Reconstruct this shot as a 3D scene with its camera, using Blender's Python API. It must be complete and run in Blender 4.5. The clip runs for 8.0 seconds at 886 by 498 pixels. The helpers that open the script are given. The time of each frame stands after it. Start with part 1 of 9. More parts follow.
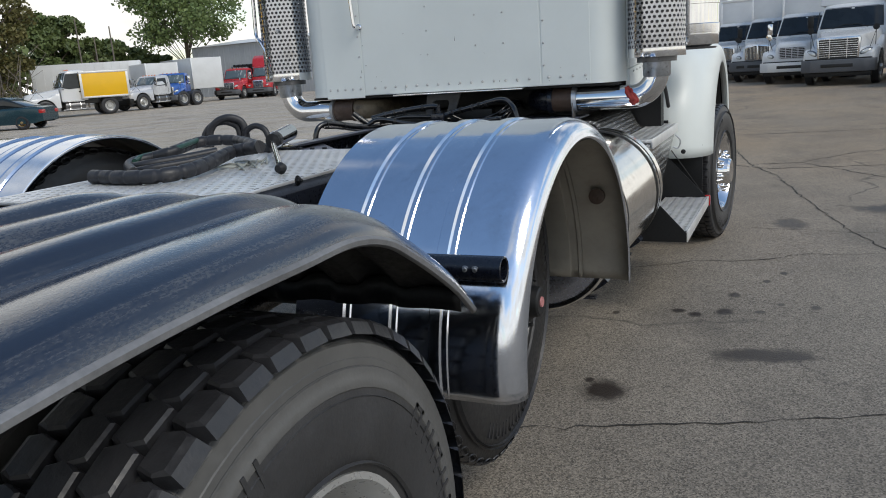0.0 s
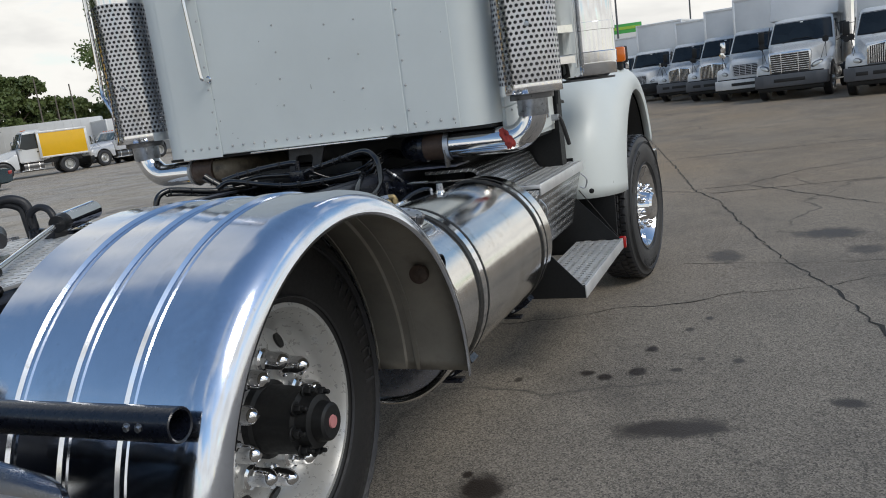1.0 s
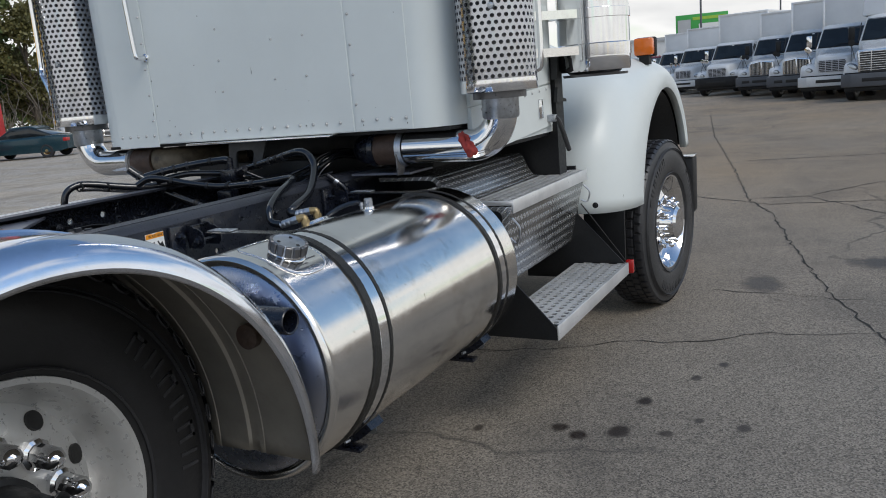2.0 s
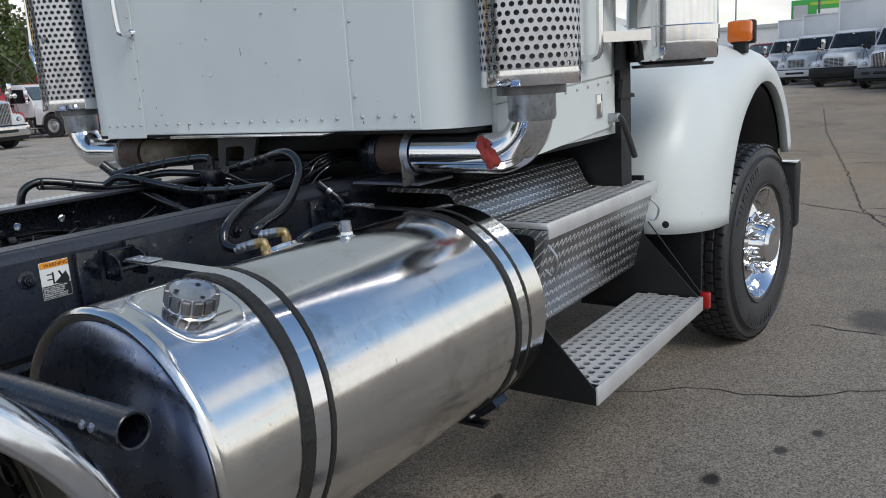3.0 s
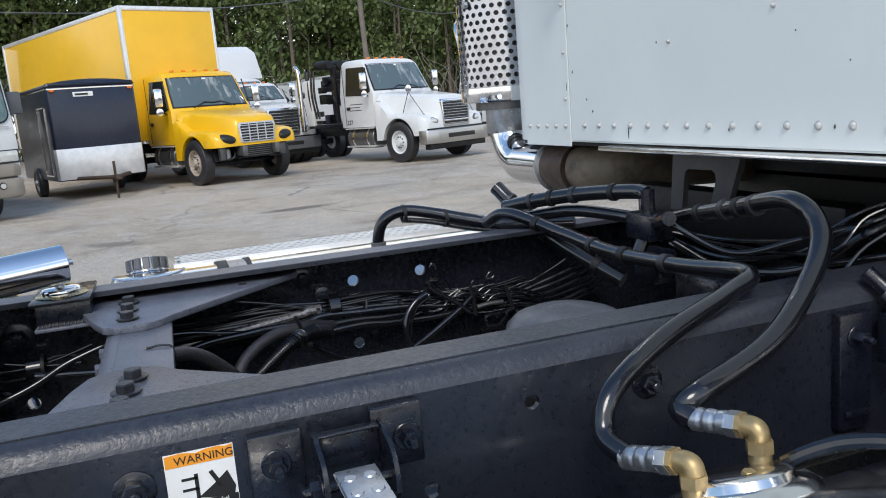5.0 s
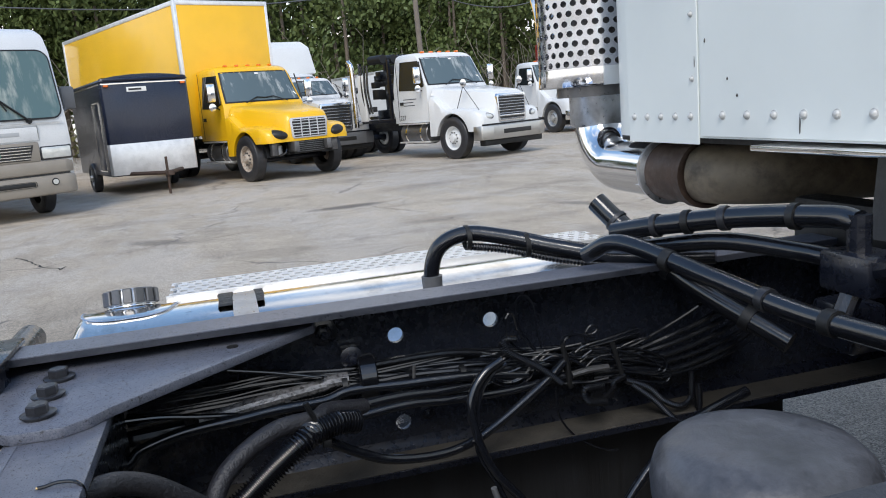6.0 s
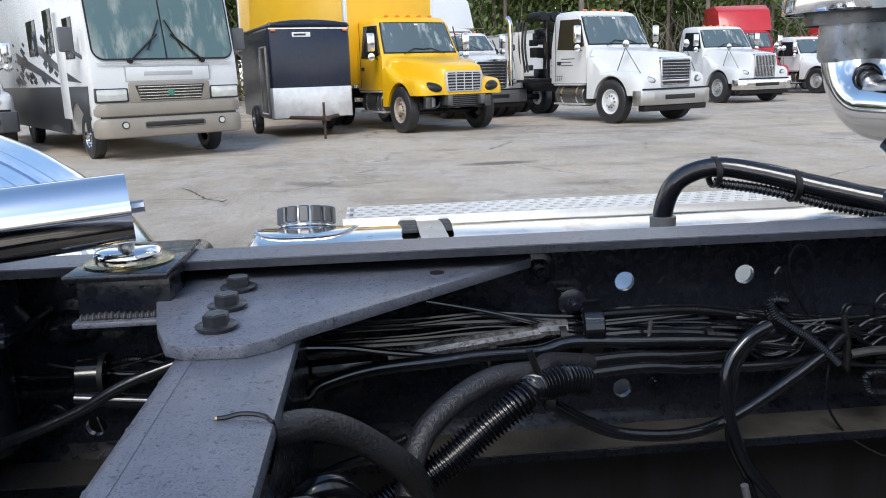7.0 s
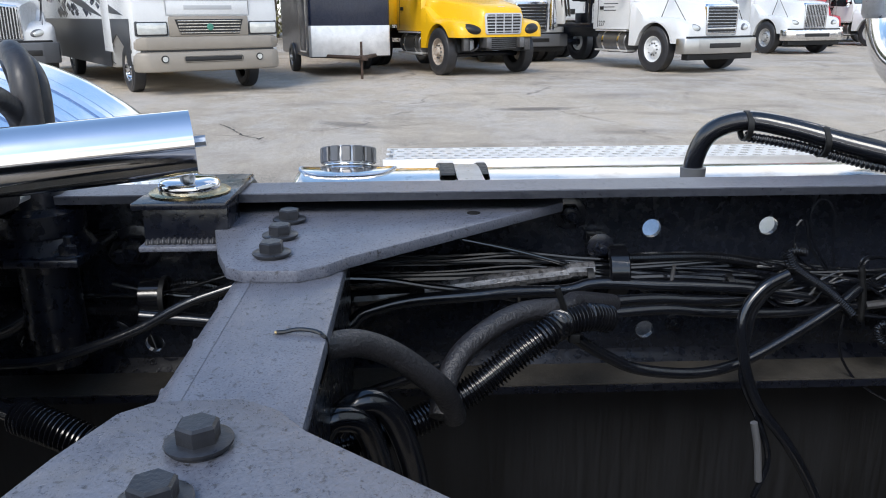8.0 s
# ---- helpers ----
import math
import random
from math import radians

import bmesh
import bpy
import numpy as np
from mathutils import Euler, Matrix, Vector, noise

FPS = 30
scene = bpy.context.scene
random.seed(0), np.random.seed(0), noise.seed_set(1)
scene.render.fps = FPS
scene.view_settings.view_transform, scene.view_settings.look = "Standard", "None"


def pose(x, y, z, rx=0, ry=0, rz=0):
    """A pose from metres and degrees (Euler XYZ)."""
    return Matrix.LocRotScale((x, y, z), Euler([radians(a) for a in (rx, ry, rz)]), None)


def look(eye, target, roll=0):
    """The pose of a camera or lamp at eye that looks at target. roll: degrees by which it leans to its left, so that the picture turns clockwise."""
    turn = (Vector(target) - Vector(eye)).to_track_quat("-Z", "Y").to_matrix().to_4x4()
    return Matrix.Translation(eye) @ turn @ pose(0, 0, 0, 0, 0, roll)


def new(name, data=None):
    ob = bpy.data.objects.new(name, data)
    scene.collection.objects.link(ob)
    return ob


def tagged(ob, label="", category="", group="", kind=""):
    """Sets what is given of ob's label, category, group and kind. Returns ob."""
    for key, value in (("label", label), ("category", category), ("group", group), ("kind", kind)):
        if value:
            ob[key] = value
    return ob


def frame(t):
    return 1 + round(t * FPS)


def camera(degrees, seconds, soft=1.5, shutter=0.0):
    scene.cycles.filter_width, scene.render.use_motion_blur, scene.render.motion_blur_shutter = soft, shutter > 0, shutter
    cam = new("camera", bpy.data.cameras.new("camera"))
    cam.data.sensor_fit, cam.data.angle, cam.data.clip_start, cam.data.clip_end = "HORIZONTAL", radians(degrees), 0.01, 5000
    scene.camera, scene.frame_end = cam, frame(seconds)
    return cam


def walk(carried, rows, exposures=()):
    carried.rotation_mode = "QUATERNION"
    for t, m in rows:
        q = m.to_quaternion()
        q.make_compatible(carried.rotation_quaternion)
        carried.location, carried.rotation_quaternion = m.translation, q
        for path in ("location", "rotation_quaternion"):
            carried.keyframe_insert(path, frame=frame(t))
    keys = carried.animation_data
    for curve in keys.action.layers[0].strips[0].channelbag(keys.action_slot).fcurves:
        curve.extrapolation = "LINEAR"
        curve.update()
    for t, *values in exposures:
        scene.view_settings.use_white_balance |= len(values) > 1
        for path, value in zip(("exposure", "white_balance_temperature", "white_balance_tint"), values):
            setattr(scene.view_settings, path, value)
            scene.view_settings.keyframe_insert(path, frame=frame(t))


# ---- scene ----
cam = camera(58.5, 8.0, 1.0)
PATH = [
    (0, (1.789, -2.222, 1.445), (0.98, -0.449, 0.998), -3.9),
    (0.5, (1.921, -1.866, 1.437), (1.207, -0.035, 1.069), -6.0),
    (1, (2.092, -1.512, 1.449), (1.326, 0.298, 1.08), -7.4),
    (1.2, (2.117, -1.353, 1.438), (1.344, 0.452, 1.059), -7.0),
    (2.3, (2.334, -0.517, 1.451), (1.332, 1.168, 1.052), -4.6),
    (2.5, (2.325, -0.379, 1.432), (1.272, 1.273, 1.029), -4.5),
    (2.8, (2.284, -0.141, 1.459), (1.18, 1.475, 1.047), -3.8),
    (3, (2.211, -0.017, 1.457), (1.094, 1.587, 1.038), -3.6),
    (3.2, (2.162, 0.113, 1.430), (0.985, 1.679, 1.021), -3.3),
    (3.5, (2.067, 0.319, 1.43), (0.639, 1.656, 1.013), -5.3),
    (3.7, (1.985, 0.414, 1.430), (0.440, 1.613, 1.023), -5.9),
    (4, (1.811, 0.542, 1.422), (0.196, 1.651, 1.015), -6.0),
    (4.2, (1.67, 0.627, 1.443), (0.032, 1.7, 1.036), -5.6),
    (4.5, (1.501, 0.75, 1.452), (-0.175, 1.759, 1.038), -3.9),
    (4.7, (1.413, 0.847, 1.441), (-0.344, 1.73, 1.072), -4.6),
    (5, (1.261, 0.956, 1.437), (-0.602, 1.587, 1.073), -4.7),
    (5.2, (1.178, 0.997, 1.435), (-0.704, 1.563, 1.065), -5.0),
    (6.3, (0.614, 1.097, 1.384), (-1.298, 1.551, 1.008), -3.8),
    (6.5, (0.561, 1.063, 1.342), (-1.364, 1.423, 0.934), -3.0),
    (6.7, (0.528, 1.022, 1.33), (-1.415, 1.249, 0.912), -2.4),
    (7, (0.516, 1.008, 1.33), (-1.43, 1.165, 0.894), -1.8),
    (7.2, (0.518, 1.007, 1.33), (-1.425, 1.137, 0.872), -1.1),
    (7.5, (0.545, 0.997, 1.335), (-1.386, 1.098, 0.824), -0.4),
    (8, (0.573, 0.998, 1.339), (-1.342, 1.071, 0.769), -0.3),
]
walk(cam, [(t, look(eye, target, roll)) for t, eye, target, roll in PATH],
     exposures=[(0.0, -0.16, 6950, 8), (1.0, -0.36, 6900, 8), (2.5, -0.28, 6650, 9), (3.5, -0.18, 6800, 9), (4.5, -0.02, 6750, 9), (5.2, 0.34, 6720, 9), (6.4, 0.40, 6750, 10), (8.0, 0.60, 6650, 10)])

# ---- light ----
SUN_ELEV, SUN_AZ = radians(45), radians(112)   # azimuth clockwise from +y
world = bpy.data.worlds.new("sky")
scene.world = world
world.use_nodes = True
wn, wl = world.node_tree.nodes, world.node_tree.links
wn.clear()
sky = wn.new("ShaderNodeTexSky")
sky.sky_type, sky.sun_disc = "NISHITA", False
sky.sun_elevation, sky.sun_rotation, sky.altitude, sky.dust_density = SUN_ELEV, SUN_AZ, 200, 0.7
sky.air_density, sky.ozone_density = 1.3, 1.6
tco = wn.new("ShaderNodeTexCoord")
sep = wn.new("ShaderNodeSeparateXYZ")
wl.new(tco.outputs["Generated"], sep.inputs[0])
lift = wn.new("ShaderNodeMath")
lift.operation = "ADD"
lift.inputs[1].default_value = 0.22
mx = wn.new("ShaderNodeMath")
mx.operation = "MAXIMUM"
mx.inputs[1].default_value = 0.0
wl.new(sep.outputs[2], mx.inputs[0])
wl.new(mx.outputs[0], lift.inputs[0])
comb = wn.new("ShaderNodeCombineXYZ")
for k in (0, 1):
    dv = wn.new("ShaderNodeMath")
    dv.operation = "DIVIDE"
    wl.new(sep.outputs[k], dv.inputs[0])
    wl.new(lift.outputs[0], dv.inputs[1])
    wl.new(dv.outputs[0], comb.inputs[k])
cl = wn.new("ShaderNodeTexNoise")
cl.inputs["Scale"].default_value = 1.15
cl.inputs["Detail"].default_value = 7.0
cl.inputs["Roughness"].default_value = 0.56
cl.inputs["Distortion"].default_value = 0.25
wl.new(comb.outputs[0], cl.inputs["Vector"])
ramp = wn.new("ShaderNodeValToRGB")
ramp.color_ramp.elements[0].position, ramp.color_ramp.elements[1].position = 0.31, 0.45
cover = wn.new("ShaderNodeMath")      # thicker cover low down, open sky overhead
cover.operation = "MULTIPLY_ADD"
cover.inputs[1].default_value = -0.33
wl.new(mx.outputs[0], cover.inputs[0])
wl.new(cl.outputs["Fac"], cover.inputs[2])
wl.new(cover.outputs[0], ramp.inputs[0])
shade = wn.new("ShaderNodeValToRGB")      # bright rims, greyer cores
shade.color_ramp.elements[0].position, shade.color_ramp.elements[0].color = 0.50, (9.0, 9.1, 9.3, 1)
shade.color_ramp.elements[1].position, shade.color_ramp.elements[1].color = 0.78, (5.2, 5.4, 5.8, 1)
wl.new(cl.outputs["Fac"], shade.inputs[0])
mixc = wn.new("ShaderNodeMix")
mixc.data_type = "RGBA"
wl.new(ramp.outputs[0], mixc.inputs["Factor"])
gain = wn.new("ShaderNodeMix")      # bright washed blue between the clouds
gain.data_type, gain.blend_type = "RGBA", "MULTIPLY"
gain.inputs["Factor"].default_value = 1.0
gain.inputs["B"].default_value = (1.12, 1.24, 1.34, 1)
wl.new(sky.outputs[0], gain.inputs["A"])
wl.new(gain.outputs["Result"], mixc.inputs["A"])
wl.new(shade.outputs[0], mixc.inputs["B"])
bg = wn.new("ShaderNodeBackground")
bg.inputs["Strength"].default_value = 0.135
wl.new(mixc.outputs["Result"], bg.inputs["Color"])
wo = wn.new("ShaderNodeOutputWorld")
wl.new(bg.outputs[0], wo.inputs["Surface"])
sun_data = bpy.data.lights.new("sun", "SUN")
sun_data.energy, sun_data.angle, sun_data.color = 1.75, radians(26), (1.0, 0.965, 0.92)
sun = new("sun", sun_data)
sun_dir = Vector((math.sin(SUN_AZ) * math.cos(SUN_ELEV), math.cos(SUN_AZ) * math.cos(SUN_ELEV), math.sin(SUN_ELEV)))
sun.matrix_basis = look(sun_dir * 40, (0, 0, 0))


# ---- materials ----
def nodes_of(name):
    m = bpy.data.materials.new(name)
    m.use_nodes = True
    nt = m.node_tree
    return m, nt, nt.nodes["Principled BSDF"]


def link_noise(nt, coord, scale, detail=4.0, rough=0.55, stretch=None, kind="Object"):
    src = nt.nodes.new("ShaderNodeTexCoord").outputs[kind] if coord is None else coord
    if stretch:
        mp = nt.nodes.new("ShaderNodeMapping")
        mp.inputs["Scale"].default_value = stretch
        nt.links.new(src, mp.inputs[0])
        src = mp.outputs[0]
    n = nt.nodes.new("ShaderNodeTexNoise")
    n.inputs["Scale"].default_value, n.inputs["Detail"].default_value, n.inputs["Roughness"].default_value = scale, detail, rough
    nt.links.new(src, n.inputs["Vector"])
    return n.outputs["Fac"]


def ramped(nt, fac, p0, c0, p1, c1):
    r = nt.nodes.new("ShaderNodeValToRGB")
    e = r.color_ramp.elements
    e[0].position, e[0].color = p0, (*c0, 1) if len(c0) == 3 else c0
    e[1].position, e[1].color = p1, (*c1, 1) if len(c1) == 3 else c1
    nt.links.new(fac, r.inputs[0])
    return r.outputs[0]


def mixed(nt, fac, a, b, mode="MIX"):
    m = nt.nodes.new("ShaderNodeMix")
    m.data_type, m.blend_type = "RGBA", mode
    for sock, v in (("Factor", fac), ("A", a), ("B", b)):
        if isinstance(v, (int, float)):
            m.inputs[sock].default_value = v
        elif isinstance(v, tuple):
            m.inputs[sock].default_value = (*v, 1) if len(v) == 3 else v
        else:
            nt.links.new(v, m.inputs[sock])
    return m.outputs["Result"]


def grey(v):
    return (v, v, v)


def surface(name, c, rough=0.5, metal=0.0, vary=0.25, scale=6.0, fine=60.0, bump=0.0, dirt=0.0, dirt_c=(0.09, 0.075, 0.06), rvary=0.12, stretch=None, coat=0.0):
    """A painted, plastic or metal surface with two scales of variation."""
    m, nt, b = nodes_of(name)
    big, small = link_noise(nt, None, scale, 5, 0.6, stretch), link_noise(nt, None, fine, 3, 0.6, stretch)
    lo, hi = tuple(v * (1 - vary) for v in c), tuple(min(1, v * (1 + vary * 0.6)) for v in c)
    col = ramped(nt, big, 0.3, lo, 0.7, hi)
    col = mixed(nt, 0.35 * min(1, vary * 3), col, ramped(nt, small, 0.3, lo, 0.7, hi))
    if dirt:
        mask = ramped(nt, link_noise(nt, None, scale * 1.7, 8, 0.72), 0.62 - 0.25 * dirt, grey(0), 0.78, grey(min(1, dirt * 1.4)))
        col = mixed(nt, mask, col, dirt_c)
    nt.links.new(col, b.inputs["Base Color"])
    nt.links.new(ramped(nt, small, 0.25, grey(max(0.02, rough - rvary)), 0.75, grey(min(1, rough + rvary))), b.inputs["Roughness"])
    b.inputs["Metallic"].default_value = metal
    b.inputs["Coat Weight"].default_value = coat
    if bump:
        bp = nt.nodes.new("ShaderNodeBump")
        bp.inputs["Strength"].default_value, bp.inputs["Distance"].default_value = min(1, bump), 0.002
        nt.links.new(small, bp.inputs["Height"])
        nt.links.new(bp.outputs[0], b.inputs["Normal"])
    return m


def polished(name, c, rough, wobble=0.0, streak=None, smear=0.06, stain=0.0):
    """Bright metal: slow waves in the sheet, fine streaks in the gloss, dull smears."""
    m, nt, b = nodes_of(name)
    b.inputs["Metallic"].default_value = 1.0
    sm = link_noise(nt, None, 3.0, 6, 0.65)
    st = link_noise(nt, None, 35.0, 4, 0.6, streak)
    col = ramped(nt, sm, 0.3, tuple(v * 0.86 for v in c), 0.7, c)
    if stain:
        blot = ramped(nt, link_noise(nt, None, 4.2, 8, 0.66), 0.54, grey(0), 0.66, grey(stain))
        fleck = ramped(nt, link_noise(nt, None, 55.0, 3, 0.6), 0.66, grey(0), 0.74, grey(stain))
        col = mixed(nt, mixed(nt, 1.0, blot, fleck, "LIGHTEN"), col, tuple(v * f for v, f in zip(c, (0.52, 0.48, 0.42))))
    nt.links.new(col, b.inputs["Base Color"])
    r1 = ramped(nt, sm, 0.35, grey(rough), 0.75, grey(rough + smear))
    r2 = ramped(nt, st, 0.3, grey(max(0, rough - 0.03)), 0.8, grey(rough + smear))
    nt.links.new(mixed(nt, 0.5, r1, r2), b.inputs["Roughness"])
    if wobble:
        bp = nt.nodes.new("ShaderNodeBump")
        bp.inputs["Strength"].default_value, bp.inputs["Distance"].default_value = wobble, 0.02
        nt.links.new(link_noise(nt, None, 4.5, 2, 0.4, streak), bp.inputs["Height"])
        nt.links.new(bp.outputs[0], b.inputs["Normal"])
    return m


WHITE = surface("white_paint", (0.685, 0.725, 0.71), 0.40, vary=0.05, scale=2.0, dirt=0.08, dirt_c=(0.50, 0.49, 0.46), coat=0.10)
WHITE2 = surface("fleet_white", (0.66, 0.67, 0.67), 0.3, vary=0.06, scale=1.5, dirt=0.12, dirt_c=(0.4, 0.38, 0.34), coat=0.3)
CHROME = polished("chrome", (0.86, 0.86, 0.87), 0.06, 0.03, None, 0.10)
POLISH = polished("polished_aluminium", (0.85, 0.83, 0.80), 0.10, 0.035, None, 0.14, 0.55)
SHIELD = polished("heat_shield_chrome", (0.52, 0.53, 0.57), 0.13, 0.05, None, 0.14, 0.5)
WORNRUB = surface("worn_strap_rubber", (0.017, 0.016, 0.014), 0.5, 0, 0.6, 12, 160, 0.9, 0.35, (0.085, 0.075, 0.058))
# base colour darkened and blued to paint in the mirrored surroundings and sky
CAPMETAL = polished("dark_reflecting_end_cap", (0.42, 0.45, 0.54), 0.24, 0.03, None, 0.12)
FENDER = polished("polished_fender", (0.79, 0.83, 0.91), 0.08, 0.03, None, 0.13, 0.22)
MATTE_AL = surface("raw_aluminium", (0.40, 0.375, 0.33), 0.5, 0.75, 0.25, 5, 50, 0.15, 0.35, (0.2, 0.17, 0.13))
TREAD_AL = surface("tread_aluminium", (0.78, 0.78, 0.78), 0.38, 0.6, 0.15, 6, 80, 0.1, 0.2, (0.22, 0.2, 0.18))
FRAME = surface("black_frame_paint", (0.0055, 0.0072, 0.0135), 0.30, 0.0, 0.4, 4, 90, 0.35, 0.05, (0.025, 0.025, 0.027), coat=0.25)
# paler than FRAME: sheen of the rounded edge painted in, with some dust
RAILEDGE = surface("sheen_dust_rail_edge", (0.030, 0.034, 0.046), 0.36, 0.0, 0.5, 5, 140, 0.5, 0.25, (0.07, 0.07, 0.075))
GRILLE = surface("silver_grille", (0.56, 0.57, 0.59), 0.3, 0.25, 0.1, 6, 60)


def pitted_paint():
    """Blue-grey dusty paint on steel: fine grain, dark pits, a few rubbed patches."""
    m, nt, b = nodes_of("dusty_frame_paint")
    big, mid = link_noise(nt, None, 7.0, 6, 0.65), link_noise(nt, None, 45.0, 5, 0.65)
    grain, pit = link_noise(nt, None, 520.0, 2, 0.6), link_noise(nt, None, 150.0, 4, 0.72)
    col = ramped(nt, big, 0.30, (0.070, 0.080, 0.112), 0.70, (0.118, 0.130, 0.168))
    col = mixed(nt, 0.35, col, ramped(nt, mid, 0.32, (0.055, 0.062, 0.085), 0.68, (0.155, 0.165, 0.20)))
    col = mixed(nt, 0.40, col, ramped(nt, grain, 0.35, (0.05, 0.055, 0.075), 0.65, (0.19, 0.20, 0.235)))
    dark = ramped(nt, pit, 0.58, grey(0), 0.66, grey(0.8))
    col = mixed(nt, dark, col, (0.022, 0.022, 0.024))
    rub = ramped(nt, link_noise(nt, None, 13.0, 8, 0.72), 0.58, grey(0), 0.74, grey(0.5))
    col = mixed(nt, rub, col, (0.17, 0.16, 0.15))
    nt.links.new(col, b.inputs["Base Color"])
    nt.links.new(ramped(nt, grain, 0.3, grey(0.24), 0.7, grey(0.48)), b.inputs["Roughness"])
    bp = nt.nodes.new("ShaderNodeBump")
    bp.inputs["Strength"].default_value, bp.inputs["Distance"].default_value = 0.45, 0.0012
    nt.links.new(mixed(nt, 0.5, grain, mixed(nt, 1.0, (1, 1, 1), dark, "SUBTRACT")), bp.inputs["Height"])
    nt.links.new(bp.outputs[0], b.inputs["Normal"])
    return m


FRAME_TOP = pitted_paint()
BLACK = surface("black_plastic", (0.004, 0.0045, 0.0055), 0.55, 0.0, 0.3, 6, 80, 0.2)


def poly_plastic():
    """Glossy black plastic with dust lying in long streaks along its ribs, paled further to paint in rib highlights,
    and a fine orange-peel grain.
    """
    m, nt, b = nodes_of("black_poly_fender")
    dust = link_noise(nt, None, 9.0, 6, 0.65, (4.5, 0.10, 0.10))
    grain = link_noise(nt, None, 420.0, 2, 0.6, (1.0, 0.35, 1.0))
    fine = link_noise(nt, None, 160.0, 3, 0.6)
    spots = link_noise(nt, None, 5.0, 7, 0.7)
    mask = mixed(nt, 1.0, ramped(nt, dust, 0.48, grey(0.04), 0.68, grey(0.68)), ramped(nt, spots, 0.28, grey(0.35), 0.60, grey(1)), "MULTIPLY")
    mask = mixed(nt, 1.0, mask, ramped(nt, grain, 0.38, grey(0.3), 0.62, grey(1.0)), "MULTIPLY")
    nt.links.new(mixed(nt, mask, (0.006, 0.009, 0.020), mixed(nt, fine, (0.13, 0.13, 0.12), (0.30, 0.29, 0.265))), b.inputs["Base Color"])
    nt.links.new(ramped(nt, mask, 0.0, grey(0.20), 0.6, grey(0.50)), b.inputs["Roughness"])
    b.inputs["Coat Weight"].default_value, b.inputs["Coat Roughness"].default_value, b.inputs["Specular IOR Level"].default_value = 0.8, 0.14, 0.75
    bp = nt.nodes.new("ShaderNodeBump")
    bp.inputs["Strength"].default_value, bp.inputs["Distance"].default_value = 0.25, 0.002
    nt.links.new(mixed(nt, 0.5, fine, grain), bp.inputs["Height"])
    nt.links.new(bp.outputs[0], b.inputs["Normal"])
    nt.links.new(bp.outputs[0], b.inputs["Coat Normal"])
    return m


POLY = poly_plastic()
RUBBER = surface("tyre_rubber", (0.038, 0.038, 0.040), 0.5, 0.0, 0.4, 7, 90, 0.4, 0.3, (0.055, 0.052, 0.048))
DUSTRUBBER = surface("dusty_rubber", (0.095, 0.094, 0.091), 0.42, 0.0, 0.3, 5, 70, 0.2, 0.3, (0.12, 0.115, 0.105))
NEWTYRE = surface("fresh_tyre_rubber", (0.011, 0.011, 0.012), 0.42, 0.0, 0.4, 9, 70, 0.4, 0.15, (0.04, 0.038, 0.034))
TREADR = surface("tread_rubber", (0.027, 0.0275, 0.031), 0.40, 0.0, 0.4, 9, 70, 0.6, 0.2, (0.06, 0.055, 0.05))
HOSE = surface("black_hose", (0.006, 0.007, 0.010), 0.20, 0.0, 0.35, 8, 140, 0.10, 0.04, (0.03, 0.03, 0.032), rvary=0.08, coat=0.5)
COILHOSE = surface("weathered_hose", (0.022, 0.022, 0.025), 0.45, 0.0, 0.4, 9, 120, 0.3, 0.2, (0.06, 0.058, 0.056))
BOLTBLK = surface("dark_bolt", (0.030, 0.032, 0.038), 0.36, 0.3, 0.4, 30, 160, 0.3, 0.2, (0.08, 0.078, 0.075))
STEELWHITE = surface("worn_silver_wheel", (0.50, 0.50, 0.49), 0.32, 0.45, 0.14, 5, 60, 0.08, 0.28, (0.26, 0.235, 0.20), rvary=0.10)
RUSTY = surface("rusty_pipe", (0.075, 0.048, 0.036), 0.6, 0.3, 0.6, 9, 50, 0.6, 0.45, (0.16, 0.13, 0.11))
RUSTRIM = surface("rusty_white_rim", (0.58, 0.55, 0.48), 0.5, 0.0, 0.2, 7, 60, 0.2, 1.3, (0.17, 0.07, 0.025))
BRASS = surface("brass", (0.46, 0.34, 0.17), 0.42, 0.7, 0.3, 20, 90, 0.1, 0.3)
GALV = surface("zinc_fitting", (0.50, 0.52, 0.55), 0.35, 0.9, 0.3, 20, 90, 0.1, 0.3)
RED = surface("red_rag", (0.28, 0.035, 0.03), 0.9, 0.0, 0.35, 25, 120, 0.6)
REDP = surface("red_paint", (0.48, 0.025, 0.03), 0.3, 0.0, 0.1, 2, 50, 0, 0.15, (0.2, 0.05, 0.04), coat=0.3)
YELLOW = surface("yellow_paint", (0.83, 0.47, 0.012), 0.33, 0.0, 0.06, 2, 50, 0, 0.12, (0.45, 0.28, 0.05), coat=0.25)
DARKRED2 = surface("faded_red_paint", (0.27, 0.018, 0.022), 0.35, 0.0, 0.15, 2, 50, 0, 0.2, (0.12, 0.03, 0.03), coat=0.2)
DARKRED = surface("dark_red_paint", (0.13, 0.012, 0.016), 0.35, 0.0, 0.15, 2, 50, 0, 0.2, (0.08, 0.02, 0.02), coat=0.2)
BLUEP = surface("blue_paint", (0.03, 0.12, 0.42), 0.35, 0.0, 0.1, 2, 50)
NAVY = surface("dark_trailer_skin", (0.010, 0.015, 0.034), 0.28, 0.0, 0.25, 2, 60, 0.05, 0.12, (0.03, 0.035, 0.045), coat=0.1)
SKIRT = surface("dark_lower_skin", (0.028, 0.030, 0.034), 0.35, 0.0, 0.2, 2, 60, 0, 0.2, (0.06, 0.058, 0.055), coat=0.2)
